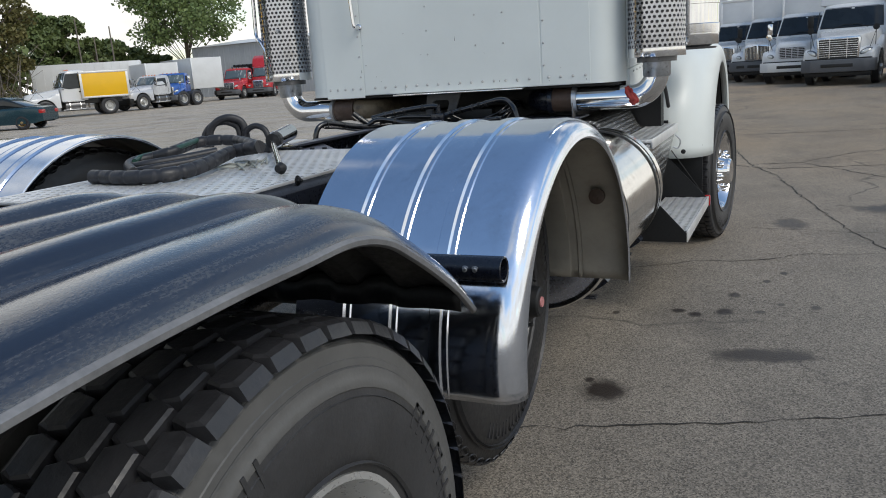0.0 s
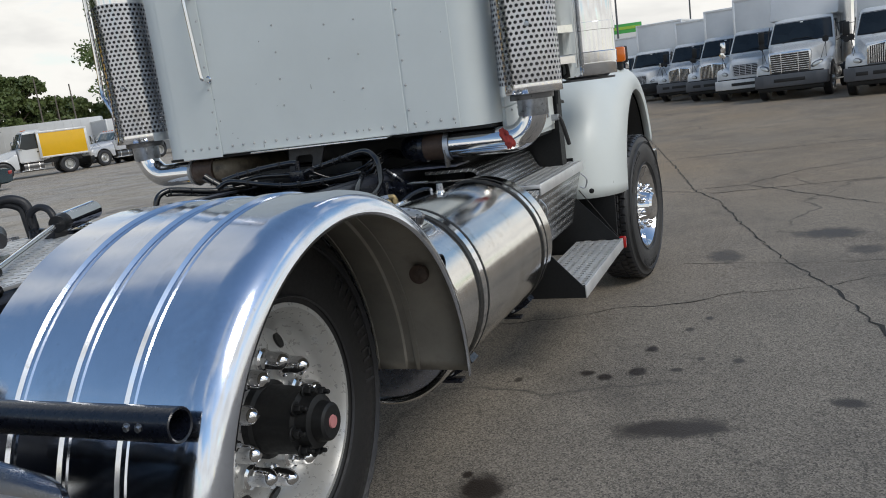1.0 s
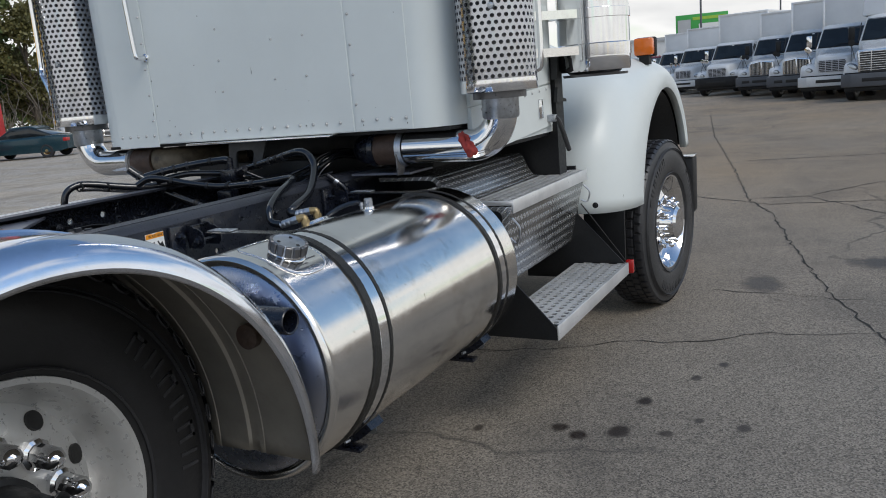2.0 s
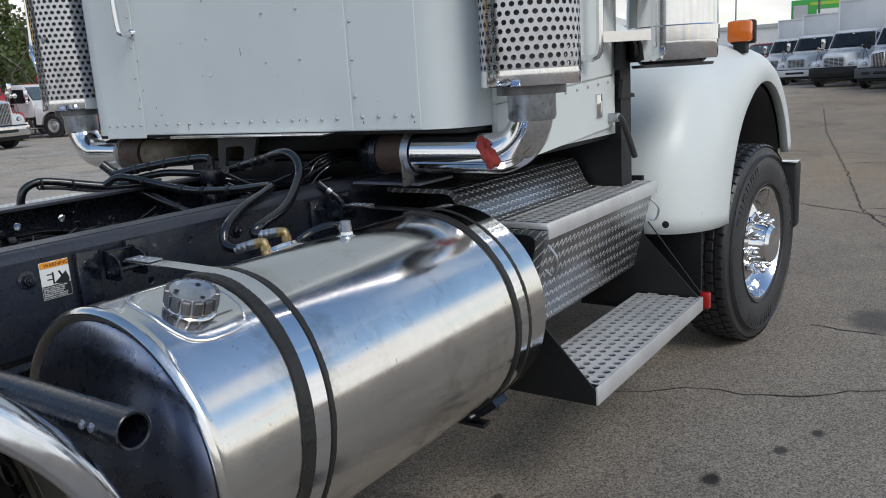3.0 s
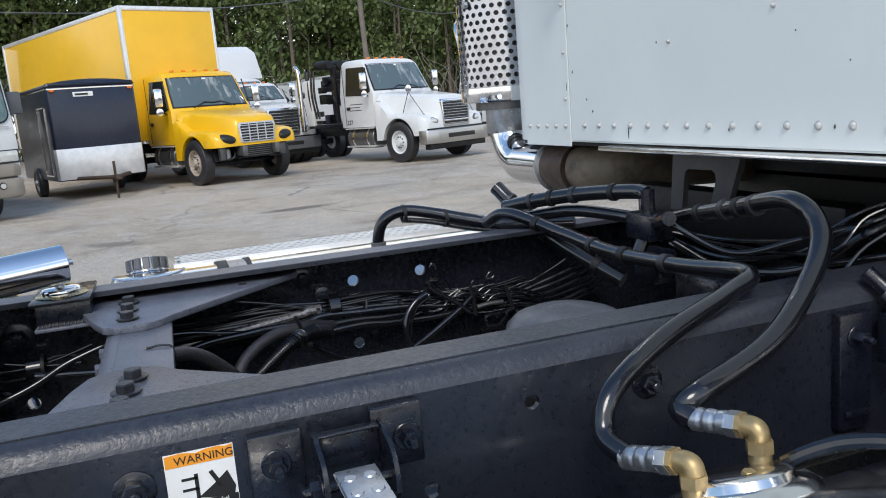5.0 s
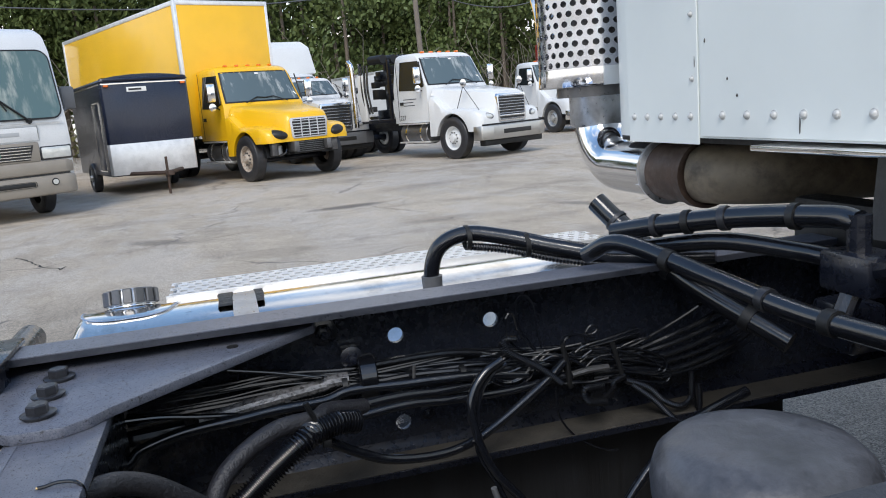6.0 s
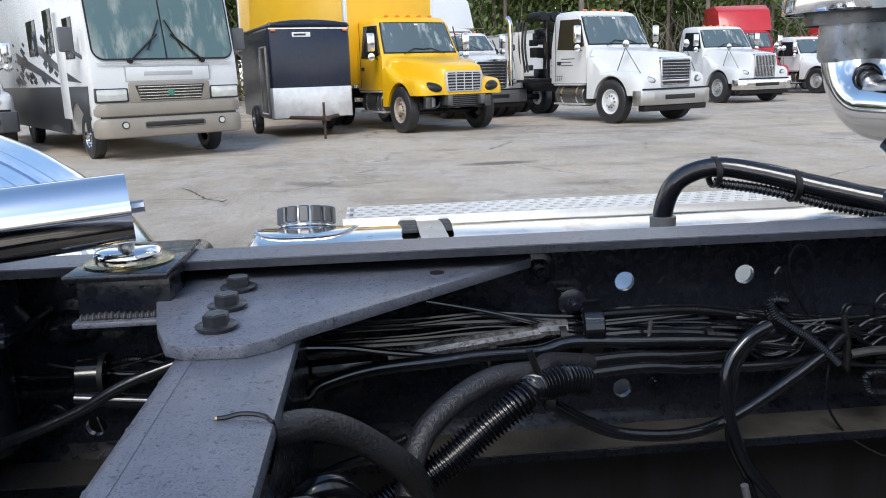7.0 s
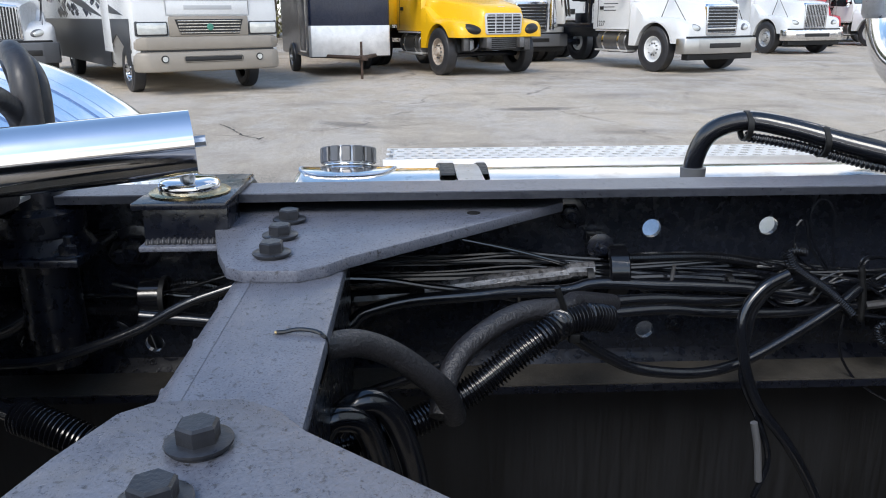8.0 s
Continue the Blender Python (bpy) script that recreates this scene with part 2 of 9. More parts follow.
TEAL = surface("dark_teal_paint", (0.012, 0.045, 0.06), 0.25, 0.3, 0.1, 2, 60, coat=0.4)
GREYP = surface("grey_plastic", (0.10, 0.105, 0.115), 0.5, 0.0, 0.15, 3, 60)
BEIGE = surface("beige_bumper", (0.275, 0.245, 0.205), 0.4, 0.0, 0.1, 3, 60, 0, 0.2, (0.25, 0.22, 0.18))
BOXWHITE = surface("box_body_white", (0.66, 0.67, 0.67), 0.42, 0.0, 0.07, 1.2, 40, 0, 0.2, (0.42, 0.41, 0.39))
BOXGREY = surface("box_body_grey", (0.42, 0.43, 0.44), 0.5, 0.0, 0.1, 1.0, 40, 0, 0.2, (0.3, 0.29, 0.28))
REDLENS = surface("red_lens", (0.45, 0.012, 0.012), 0.2, 0.0, 0.1, 10, 90, coat=0.5)
AMBER = surface("amber_lens", (0.80, 0.17, 0.012), 0.18, 0.0, 0.15, 20, 120, coat=0.6)
LAMPGLASS = surface("headlamp_glass", (0.62, 0.63, 0.60), 0.12, 0.2, 0.2, 8, 60, coat=0.8)
LABELW = surface("label_white", (0.75, 0.75, 0.73), 0.5, 0, 0.05, 30, 90)
LABELO = surface("label_orange", (0.80, 0.30, 0.02), 0.5, 0, 0.1, 30, 90)
INK = surface("ink_black", (0.012, 0.012, 0.012), 0.5, 0, 0.1, 30, 90)
GREEN = surface("billboard_green", (0.05, 0.36, 0.07), 0.5, 0, 0.05, 1, 20)
BARK = surface("bark", (0.13, 0.105, 0.08), 0.85, 0, 0.4, 4, 40, 0.6)
POLE = surface("weathered_pole", (0.17, 0.145, 0.12), 0.8, 0, 0.3, 3, 40, 0.4)
AIRBAG = surface("dull_steel", (0.16, 0.16, 0.165), 0.35, 0.7, 0.3, 6, 60, 0.2, 0.4, (0.1, 0.09, 0.08))


def glass_mat(name, tint, rough=0.04):
    """Vehicle glazing seen from outside: a dark gloss with curtains of interior showing dimly."""
    m, nt, b = nodes_of(name)
    nt.links.new(ramped(nt, link_noise(nt, None, 1.6, 3, 0.5), 0.35, tuple(v * 0.5 for v in tint), 0.7, tint), b.inputs["Base Color"])
    b.inputs["Roughness"].default_value, b.inputs["Specular IOR Level"].default_value, b.inputs["Coat Weight"].default_value = rough, 0.5, 0.0
    return m


GLASS = glass_mat("dark_glazing", (0.020, 0.026, 0.030))

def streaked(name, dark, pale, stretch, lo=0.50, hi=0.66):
    """Windshield glass with pale curtain-like reflections and bright streaks painted into its colour."""
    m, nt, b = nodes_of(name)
    pale_reflection = link_noise(nt, None, 2.2, 5, 0.62, stretch)
    col = ramped(nt, pale_reflection, lo, dark, hi, pale)
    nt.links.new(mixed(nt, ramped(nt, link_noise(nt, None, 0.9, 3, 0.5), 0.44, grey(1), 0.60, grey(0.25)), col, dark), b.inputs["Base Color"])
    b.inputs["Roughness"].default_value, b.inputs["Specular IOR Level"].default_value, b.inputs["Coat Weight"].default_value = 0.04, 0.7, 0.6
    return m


RVGLASS = streaked("painted_reflection_glazing", (0.085, 0.135, 0.125), (0.46, 0.47, 0.40), (2.2, 1.0, 0.55))
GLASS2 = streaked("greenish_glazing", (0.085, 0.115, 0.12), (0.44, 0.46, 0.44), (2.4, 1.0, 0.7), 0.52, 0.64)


def diamond_plate():
    """Raised bars in two crossed directions, laid over (y, z - x)."""
    m, nt, b = nodes_of("diamond_plate")
    co = nt.nodes.new("ShaderNodeTexCoord").outputs["Object"]
    sp = nt.nodes.new("ShaderNodeSeparateXYZ")
    nt.links.new(co, sp.inputs[0])
    df = nt.nodes.new("ShaderNodeMath")
    df.operation = "SUBTRACT"
    nt.links.new(sp.outputs[2], df.inputs[0])
    nt.links.new(sp.outputs[0], df.inputs[1])
    cb = nt.nodes.new("ShaderNodeCombineXYZ")
    nt.links.new(sp.outputs[1], cb.inputs[0])
    nt.links.new(df.outputs[0], cb.inputs[1])
    hs = []
    for ang, off in ((45, 0.0), (-45, 0.5)):
        mp = nt.nodes.new("ShaderNodeMapping")
        mp.inputs["Scale"].default_value, mp.inputs["Location"].default_value = (30, 30, 1), (off, 0, 0)
        nt.links.new(cb.outputs[0], mp.inputs[0])
        fr = nt.nodes.new("ShaderNodeVectorMath")
        fr.operation = "FRACTION"
        nt.links.new(mp.outputs[0], fr.inputs[0])
        su = nt.nodes.new("ShaderNodeVectorMath")
        su.operation = "SUBTRACT"
        su.inputs[1].default_value = (0.5, 0.5, 0.0)
        nt.links.new(fr.outputs[0], su.inputs[0])
        m2 = nt.nodes.new("ShaderNodeMapping")
        m2.inputs["Rotation"].default_value = (0, 0, radians(ang))
        m2.inputs["Scale"].default_value = (1, 1, 1)
        nt.links.new(su.outputs[0], m2.inputs[0])
        m3 = nt.nodes.new("ShaderNodeMapping")
        m3.inputs["Scale"].default_value = (2.1, 7.0, 1)
        nt.links.new(m2.outputs[0], m3.inputs[0])
        ln = nt.nodes.new("ShaderNodeVectorMath")
        ln.operation = "LENGTH"
        nt.links.new(m3.outputs[0], ln.inputs[0])
        hs.append(ramped(nt, ln.outputs["Value"], 0.55, grey(1), 1.0, grey(0)))
    h = mixed(nt, 1.0, hs[0], hs[1], "LIGHTEN")
    bp = nt.nodes.new("ShaderNodeBump")
    bp.inputs["Strength"].default_value, bp.inputs["Distance"].default_value = 1.0, 0.0025
    nt.links.new(h, bp.inputs["Height"])
    nt.links.new(bp.outputs[0], b.inputs["Normal"])
    nt.links.new(mixed(nt, h, ramped(nt, link_noise(nt, None, 7, 5, 0.6), 0.3, grey(0.30), 0.7, grey(0.42)), (0.90, 0.90, 0.90)), b.inputs["Base Color"])
    b.inputs["Metallic"].default_value, b.inputs["Roughness"].default_value = 0.9, 0.27
    return m


DIAMOND = diamond_plate()


def foliage(name, c0, c1):
    m, nt, b = nodes_of(name)
    rnd = nt.nodes.new("ShaderNodeNewGeometry").outputs["Random Per Island"]
    nt.links.new(mixed(nt, 0.4, ramped(nt, rnd, 0.0, c0, 1.0, c1), ramped(nt, link_noise(nt, None, 0.5, 4, 0.6), 0.3, c0, 0.7, c1)), b.inputs["Base Color"])
    b.inputs["Roughness"].default_value = 0.6
    b.inputs["Subsurface Weight"].default_value = 0.0
    return m


LEAF = foliage("leaves", (0.042, 0.068, 0.019), (0.135, 0.175, 0.052))
LEAF2 = foliage("autumn_leaves", (0.05, 0.055, 0.015), (0.16, 0.14, 0.04))
TWIG = surface("bare_twigs", (0.20, 0.175, 0.145), 0.85, 0, 0.3, 3, 30)


# (x, y, half length along x, half length along y, turn, darkness)
STAINS = [(1.04, 1.035, 0.135, 0.155, 0.3, 0.95), (1.68, 1.64, 0.33, 0.13, 0.2, 0.8), (1.20, 2.255, 0.05, 0.055, 0, 0.8), (1.295, 2.20, 0.06, 0.06, 0, 0.85), (1.448, 2.285, 0.065, 0.085, 0, 0.85),
          (1.477, 2.625, 0.045, 0.06, 0, 0.85), (1.76, 4.76, 0.17, 0.30, 0.2, 0.65), (2.54, 5.45, 0.34, 0.26, 0, 0.85), (2.37, 1.95, 0.10, 0.07, 0, 0.85), (2.73, 4.81, 0.16, 0.20, 0, 0.65),
          (1.74, 3.165, 0.035, 0.05, 0, 0.9), (1.643, 2.958, 0.03, 0.05, 0, 0.75), (1.631, 2.313, 0.05, 0.04, 0, 0.7), (1.915, 2.449, 0.035, 0.05, 0, 0.75), (1.735, 2.478, 0.03, 0.04, 0, 0.7), (0.867, 2.15, 0.03, 0.05, 0, 0.7),
          (0.95, 1.14, 0.03, 0.04, 0, 0.8), (-11.02, 2.78, 0.30, 0.75, 0.1, 0.6), (-8.5, 5.5, 0.7, 0.2, 0.6, 0.45), (-9.5, 0.2, 0.6, 0.25, 0.9, 0.4)]


def asphalt():
    m, nt, b = nodes_of("worn_asphalt")
    L = nt.links
    co = nt.nodes.new("ShaderNodeTexCoord").outputs["Object"]
    broad = link_noise(nt, co, 0.16, 5, 0.6)
    mid = link_noise(nt, co, 1.6, 6, 0.65)
    col = ramped(nt, broad, 0.32, (0.150, 0.139, 0.125), 0.68, (0.27, 0.245, 0.21))
    col = mixed(nt, 0.35, col, ramped(nt, mid, 0.3, (0.13, 0.121, 0.110), 0.72, (0.30, 0.275, 0.24)))
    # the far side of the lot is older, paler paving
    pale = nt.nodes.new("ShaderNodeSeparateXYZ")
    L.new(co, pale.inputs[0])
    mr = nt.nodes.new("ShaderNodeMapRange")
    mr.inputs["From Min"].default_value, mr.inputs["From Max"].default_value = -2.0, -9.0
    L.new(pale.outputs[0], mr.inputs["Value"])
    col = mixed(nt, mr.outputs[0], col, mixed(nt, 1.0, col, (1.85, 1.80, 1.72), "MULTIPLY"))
    # tan clay tracked in over the lot ahead
    ma = nt.nodes.new("ShaderNodeMapRange")
    ma.inputs["From Min"].default_value, ma.inputs["From Max"].default_value = 3.0, 11.0
    L.new(pale.outputs[1], ma.inputs["Value"])
    mb = nt.nodes.new("ShaderNodeMapRange")
    mb.inputs["From Min"].default_value, mb.inputs["From Max"].default_value = -10.0, -2.0
    L.new(pale.outputs[0], mb.inputs["Value"])
    clay = mixed(nt, 1.0, ma.outputs[0], mb.outputs[0], "MULTIPLY")
    clay = mixed(nt, 1.0, clay, ramped(nt, link_noise(nt, co, 0.22, 5, 0.65, (1.0, 0.6, 1.0)), 0.35, grey(0.35), 0.62, grey(1.0)), "MULTIPLY")
    col = mixed(nt, clay, col, mixed(nt, 1.0, col, (1.30, 1.10, 0.86), "MULTIPLY"))
    col = mixed(nt, 1.0, col, (1.05, 1.0, 0.93), "MULTIPLY")
    scab = ramped(nt, link_noise(nt, co, 0.55, 9, 0.72, (0.55, 1.3, 1.0)), 0.47, grey(0), 0.56, grey(0.5))
    scab = mixed(nt, 1.0, scab, mr.outputs[0], "MULTIPLY")
    col = mixed(nt, scab, col, (0.47, 0.43, 0.385))
    pit = ramped(nt, link_noise(nt, co, 1.5, 10, 0.78, (0.7, 1.2, 1.0)), 0.56, grey(0), 0.66, grey(0.55))
    col = mixed(nt, mixed(nt, 1.0, pit, mr.outputs[0], "MULTIPLY"), col, (0.19, 0.165, 0.14))
    # aggregate
    vo = nt.nodes.new("ShaderNodeTexVoronoi")
    vo.inputs["Scale"].default_value = 170.0
    L.new(co, vo.inputs["Vector"])
    grain = ramped(nt, vo.outputs["Color"], 0.12, grey(0.30), 0.88, grey(1.65))
    col = mixed(nt, 0.9, col, grain, "MULTIPLY")
    # hairline crazing
    wv = nt.nodes.new("ShaderNodeVectorMath")
    wv.operation = "MULTIPLY_ADD"
    nz = nt.nodes.new("ShaderNodeTexNoise")
    nz.inputs["Scale"].default_value, nz.inputs["Detail"].default_value = 1.3, 6
    L.new(co, nz.inputs["Vector"])
    L.new(nz.outputs["Color"], wv.inputs[0])
    wv.inputs[1].default_value = (0.9, 0.9, 0)
    L.new(co, wv.inputs[2])
    for sc, wid, dark in ((0.28, 0.006, 0.75), (1.1, 0.006, 0.35)):
        vc = nt.nodes.new("ShaderNodeTexVoronoi")
        vc.feature = "DISTANCE_TO_EDGE"
        vc.inputs["Scale"].default_value = sc
        L.new(wv.outputs[0], vc.inputs["Vector"])
        line = ramped(nt, vc.outputs["Distance"], 0.0, grey(dark), wid, grey(0))
        gate = ramped(nt, link_noise(nt, co, 0.5, 3), 0.45, grey(0), 0.58, grey(1))
        col = mixed(nt, mixed(nt, 1.0, line, gate, "MULTIPLY"), col, (0.03, 0.028, 0.026))
    # oil spots
    sx = nt.nodes.new("ShaderNodeSeparateXYZ")
    L.new(co, sx.inputs[0])
    ragged = link_noise(nt, co, 9.0, 5, 0.7)
    oil = None
    for x, y, ax, ay, turn, dark in STAINS:
        mp = nt.nodes.new("ShaderNodeMapping")
        mp.vector_type = "TEXTURE"
        mp.inputs["Location"].default_value = (x, y, 0)
        mp.inputs["Rotation"].default_value = (0, 0, turn)
        mp.inputs["Scale"].default_value = (ax, ay, 1)
        L.new(co, mp.inputs[0])
        ln = nt.nodes.new("ShaderNodeVectorMath")
        ln.operation = "LENGTH"
        L.new(mp.outputs[0], ln.inputs[0])
        ad = nt.nodes.new("ShaderNodeMath")
        ad.operation = "MULTIPLY_ADD"
        ad.inputs[1].default_value = 1.1
        L.new(ragged, ad.inputs[0])
        L.new(ln.outputs["Value"], ad.inputs[2])
        half = nt.nodes.new("ShaderNodeMath")
        half.operation = "MULTIPLY"
        half.inputs[1].default_value = 0.55
        L.new(ad.outputs[0], half.inputs[0])
        spot = ramped(nt, half.outputs[0], 0.56, grey(min(1.0, dark * 1.2)), 0.80, grey(0))
        oil = spot if oil is None else mixed(nt, 1.0, oil, spot, "LIGHTEN")
    # stray drips, gathered in patches
    dr = nt.nodes.new("ShaderNodeTexVoronoi")
    dr.inputs["Scale"].default_value, dr.inputs["Randomness"].default_value = 3.2, 1.0
    L.new(wv.outputs[0], dr.inputs["Vector"])
    dsep = nt.nodes.new("ShaderNodeSeparateColor")
    L.new(dr.outputs["Color"], dsep.inputs[0])
    drop = ramped(nt, dr.outputs["Distance"], 0.045, grey(0.75), 0.10, grey(0))
    pick = ramped(nt, dsep.outputs[0], 0.50, grey(0), 0.70, grey(1))
    there = ramped(nt, link_noise(nt, co, 0.35, 4, 0.6), 0.42, grey(0), 0.52, grey(1))
    oil = mixed(nt, 1.0, oil, mixed(nt, 1.0, mixed(nt, 1.0, drop, pick, "MULTIPLY"), there, "MULTIPLY"), "LIGHTEN")
    smear = ramped(nt, link_noise(nt, co, 0.8, 7, 0.68, (1.0, 0.45, 1.0)), 0.52, grey(0), 0.74, grey(0.55))
    col = mixed(nt, smear, col, (0.06, 0.054, 0.047))
    col = mixed(nt, oil, col, (0.026, 0.018, 0.013))
    L.new(col, b.inputs["Base Color"])
    L.new(ramped(nt, oil, 0.0, grey(0.86), 1.0, grey(0.5)), b.inputs["Roughness"])
    bp = nt.nodes.new("ShaderNodeBump")
    bp.inputs["Strength"].default_value, bp.inputs["Distance"].default_value = 0.45, 0.005
    L.new(mixed(nt, 0.4, vo.outputs["Distance"], mid), bp.inputs["Height"])
    L.new(bp.outputs[0], b.inputs["Normal"])
    return m


ASPHALT = asphalt()
CRACK = surface("crack_dark", (0.03, 0.028, 0.025), 0.95, 0, 0.4, 4, 60)


# ---- mesh helpers ----
def part(name, bm, material, parent=None, label="", sharp=35):
    me = bpy.data.meshes.new(name)
    bm.normal_update()
    bm.to_mesh(me)
    bm.free()
    for m in material if isinstance(material, (list, tuple)) else [material]:
        me.materials.append(m)
    if len(me.polygons):
        me.polygons.foreach_set("use_smooth", [True] * len(me.polygons))
        me.set_sharp_from_angle(angle=radians(sharp))
    ob = new(name, me)
    if parent is not None:
        ob.parent = parent
    if label:
        tagged(ob, label)
    return ob


def thing(name, label, category, at=None, group=""):
    ob = new(name)
    ob.empty_display_size = 0.2
    if at is not None:
        ob.matrix_basis = at
    return tagged(ob, label, category, group)


def B():
    return bmesh.new()


def add(bm, verts, faces, flip=False):
    vs = [bm.verts.new(v) for v in verts]
    for f in faces:
        try:
            bm.faces.new([vs[i] for i in (reversed(f) if flip else f)])
        except ValueError:
            pass
    return vs


def box(bm, x0, x1, y0, y1, z0, z1, bevel=0.0, m=None, seg=2):
    v = [(x, y, z) for x in (x0, x1) for y in (y0, y1) for z in (z0, z1)]
    before = len(bm.verts)
    vs = add(bm, v, [(0, 1, 3, 2), (4, 6, 7, 5), (0, 4, 5, 1), (2, 3, 7, 6), (0, 2, 6, 4), (1, 5, 7, 3)])
    if m is not None:
        bmesh.ops.transform(bm, matrix=m, verts=vs)
    if bevel:
        es = list({e for w in vs for e in w.link_edges})
        bmesh.ops.bevel(bm, geom=es, offset=bevel, segments=seg, profile=0.5, affect="EDGES")
    return bm


def prism(bm, pts, axis, lo, hi, bevel=0.0):
    """Extrudes a 2D outline along an axis: 'x' takes (y, z), 'y' takes (x, z), 'z' takes (x, y)."""
    put = {"x": lambda p, h: (h, p[0], p[1]), "y": lambda p, h: (p[0], h, p[1]), "z": lambda p, h: (p[0], p[1], h)}[axis]
    n = len(pts)
    vs = add(bm, [put(p, lo) for p in pts] + [put(p, hi) for p in pts],
             [tuple(range(n)), tuple(range(2 * n - 1, n - 1, -1))] + [(i, i + n, (i + 1) % n + n, (i + 1) % n) for i in range(n)])
    fs = list({f for w in vs for f in w.link_faces})
    bmesh.ops.recalc_face_normals(bm, faces=fs)
    if bevel:
        es = [e for e in {e for w in vs for e in w.link_edges} if e.calc_face_angle(0) > 0.3]
        bmesh.ops.bevel(bm, geom=es, offset=bevel, segments=2, profile=0.5, affect="EDGES")
    return bm


def spline(pts, k=8):
    p = [Vector(q) for q in pts]
    p = [2 * p[0] - p[1]] + p + [2 * p[-1] - p[-2]]
    out = []
    for i in range(1, len(p) - 2):
        a, b, c, d = p[i - 1:i + 3]
        for j in range(k):
            t = j / k
            out.append(0.5 * (2 * b + (c - a) * t + (2 * a - 5 * b + 4 * c - d) * t * t + (3 * b - a - 3 * c + d) * t ** 3))
    return out + [p[-2]]


def tube(bm, pts, r, n=10, caps=True):
    """Sweeps a round section along points; r is a number or a function of the running length."""
    pts = [Vector(p) for p in pts]
    rings, s, side = [], 0.0, None
    for i, p in enumerate(pts):
        d = (pts[min(i + 1, len(pts) - 1)] - pts[max(i - 1, 0)]).normalized()
        if side is None:
            side = d.cross((0, 0, 1)) if abs(d.z) < 0.9 else d.cross((1, 0, 0))
        side = (side - d * side.dot(d)).normalized()
        up = d.cross(side)
        if i:
            s += (p - pts[i - 1]).length
        rr = r(s) if callable(r) else r
        rings.append([bm.verts.new(p + (side * math.cos(a) + up * math.sin(a)) * rr) for a in (2 * math.pi * k / n for k in range(n))])
    for a, b in zip(rings, rings[1:]):
        for k in range(n):
            bm.faces.new((a[k], a[(k + 1) % n], b[(k + 1) % n], b[k]))
    if caps:
        bm.faces.new(list(reversed(rings[0])))
        bm.faces.new(rings[-1])
    return bm


def corrugated(bm, pts, r, pitch=0.009, depth=0.12, n=10):
    """A ribbed tube: the line is walked in even steps, six to a rib."""
    step, dense, left, pts = pitch / 6, [Vector(pts[0])], pitch / 6, [Vector(p) for p in pts]
    for a, b in zip(pts, pts[1:]):
        run = (b - a).length
        while left <= run:
            dense.append(a.lerp(b, left / run))
            left += step
        left -= run
    return tube(bm, dense, lambda s: r * (1 + depth * math.sin(2 * math.pi * s / pitch)), n)


def lathe(bm, prof, at, axis="x", n=32, flip=1):
    """Turns (offset, radius) pairs about an axis through a point."""
    at = Vector(at)
    e = {"x": (Vector((1, 0, 0)), Vector((0, 1, 0)), Vector((0, 0, 1))), "y": (Vector((0, 1, 0)), Vector((0, 0, 1)), Vector((1, 0, 0))),
         "z": (Vector((0, 0, 1)), Vector((1, 0, 0)), Vector((0, 1, 0)))}[axis]
    rings = []
    for o, r in prof:
        c = at + e[0] * o * flip
        rings.append([bm.verts.new(c)] if r < 1e-5 else [bm.verts.new(c + (e[1] * math.cos(a) + e[2] * math.sin(a)) * r) for a in (2 * math.pi * k / n for k in range(n))])
    made = []
    for a, b in zip(rings, rings[1:]):
        for k in range(n):
            q = [a[k % len(a)], a[(k + 1) % len(a)], b[(k + 1) % len(b)], b[k % len(b)]]
            q = [v for i, v in enumerate(q) if v not in q[:i]]
            if len(q) > 2:
                made.append(bm.faces.new(q))
    bmesh.ops.recalc_face_normals(bm, faces=made)
    return bm


def rod(bm, a, b, r, n=10):
    return tube(bm, [a, b], r, n)


def hexnut(bm, at, axis, r, h, flip=1):
    lathe(bm, [(0, 0), (0, r * 1.55), (h * 0.12, r * 1.55), (h * 0.17, r * 1.45), (h * 0.17, 0)], at, axis, 20, flip)
    return lathe(bm, [(h * 0.16, r), (h * 0.88, r), (h, r * 0.86), (h, 0)], at, axis, 6, flip)


def perforated(bm, nu, nv, where, hole=(0.32, 0.32), thick=0.004, stagger=True, nh=8, solid=None):
    """A sheet of nu x nv cells with a hole in each; where(u, v, d) gives the place at depth d."""
    outer = [(0, 0), (0.5, 0), (1, 0), (1, 0.5), (1, 1), (0.5, 1), (0, 1), (0, 0.5)]
    ang = [math.radians(225 + 45 * k) for k in range(8)]
    for j in range(nv):
        off = 0.5 if stagger and j % 2 else 0.0
        for i in range(nu):
            o = [(i + a + off, j + b) for a, b in outer]
            if solid and solid(i, j):
                vs = [bm.verts.new(where(u / nu, v / nv, 0)) for u, v in (o[0], o[2], o[4], o[6])]
                bm.faces.new(vs)
                continue
            h = [(i + 0.5 + off + hole[0] * math.cos(a), j + 0.5 + hole[1] * math.sin(a)) for a in ang]
            vo = [bm.verts.new(where(u / nu, v / nv, 0)) for u, v in o]
            vh = [bm.verts.new(where(u / nu, v / nv, 0)) for u, v in h]
            vd = [bm.verts.new(where(u / nu, v / nv, thick)) for u, v in h]
            for k in range(8):
                q = (k + 1) % 8
                bm.faces.new((vo[k], vo[q], vh[q], vh[k]))
                bm.faces.new((vh[k], vh[q], vd[q], vd[k]))
    bmesh.ops.remove_doubles(bm, verts=bm.verts[:], dist=1e-5)
    return bm


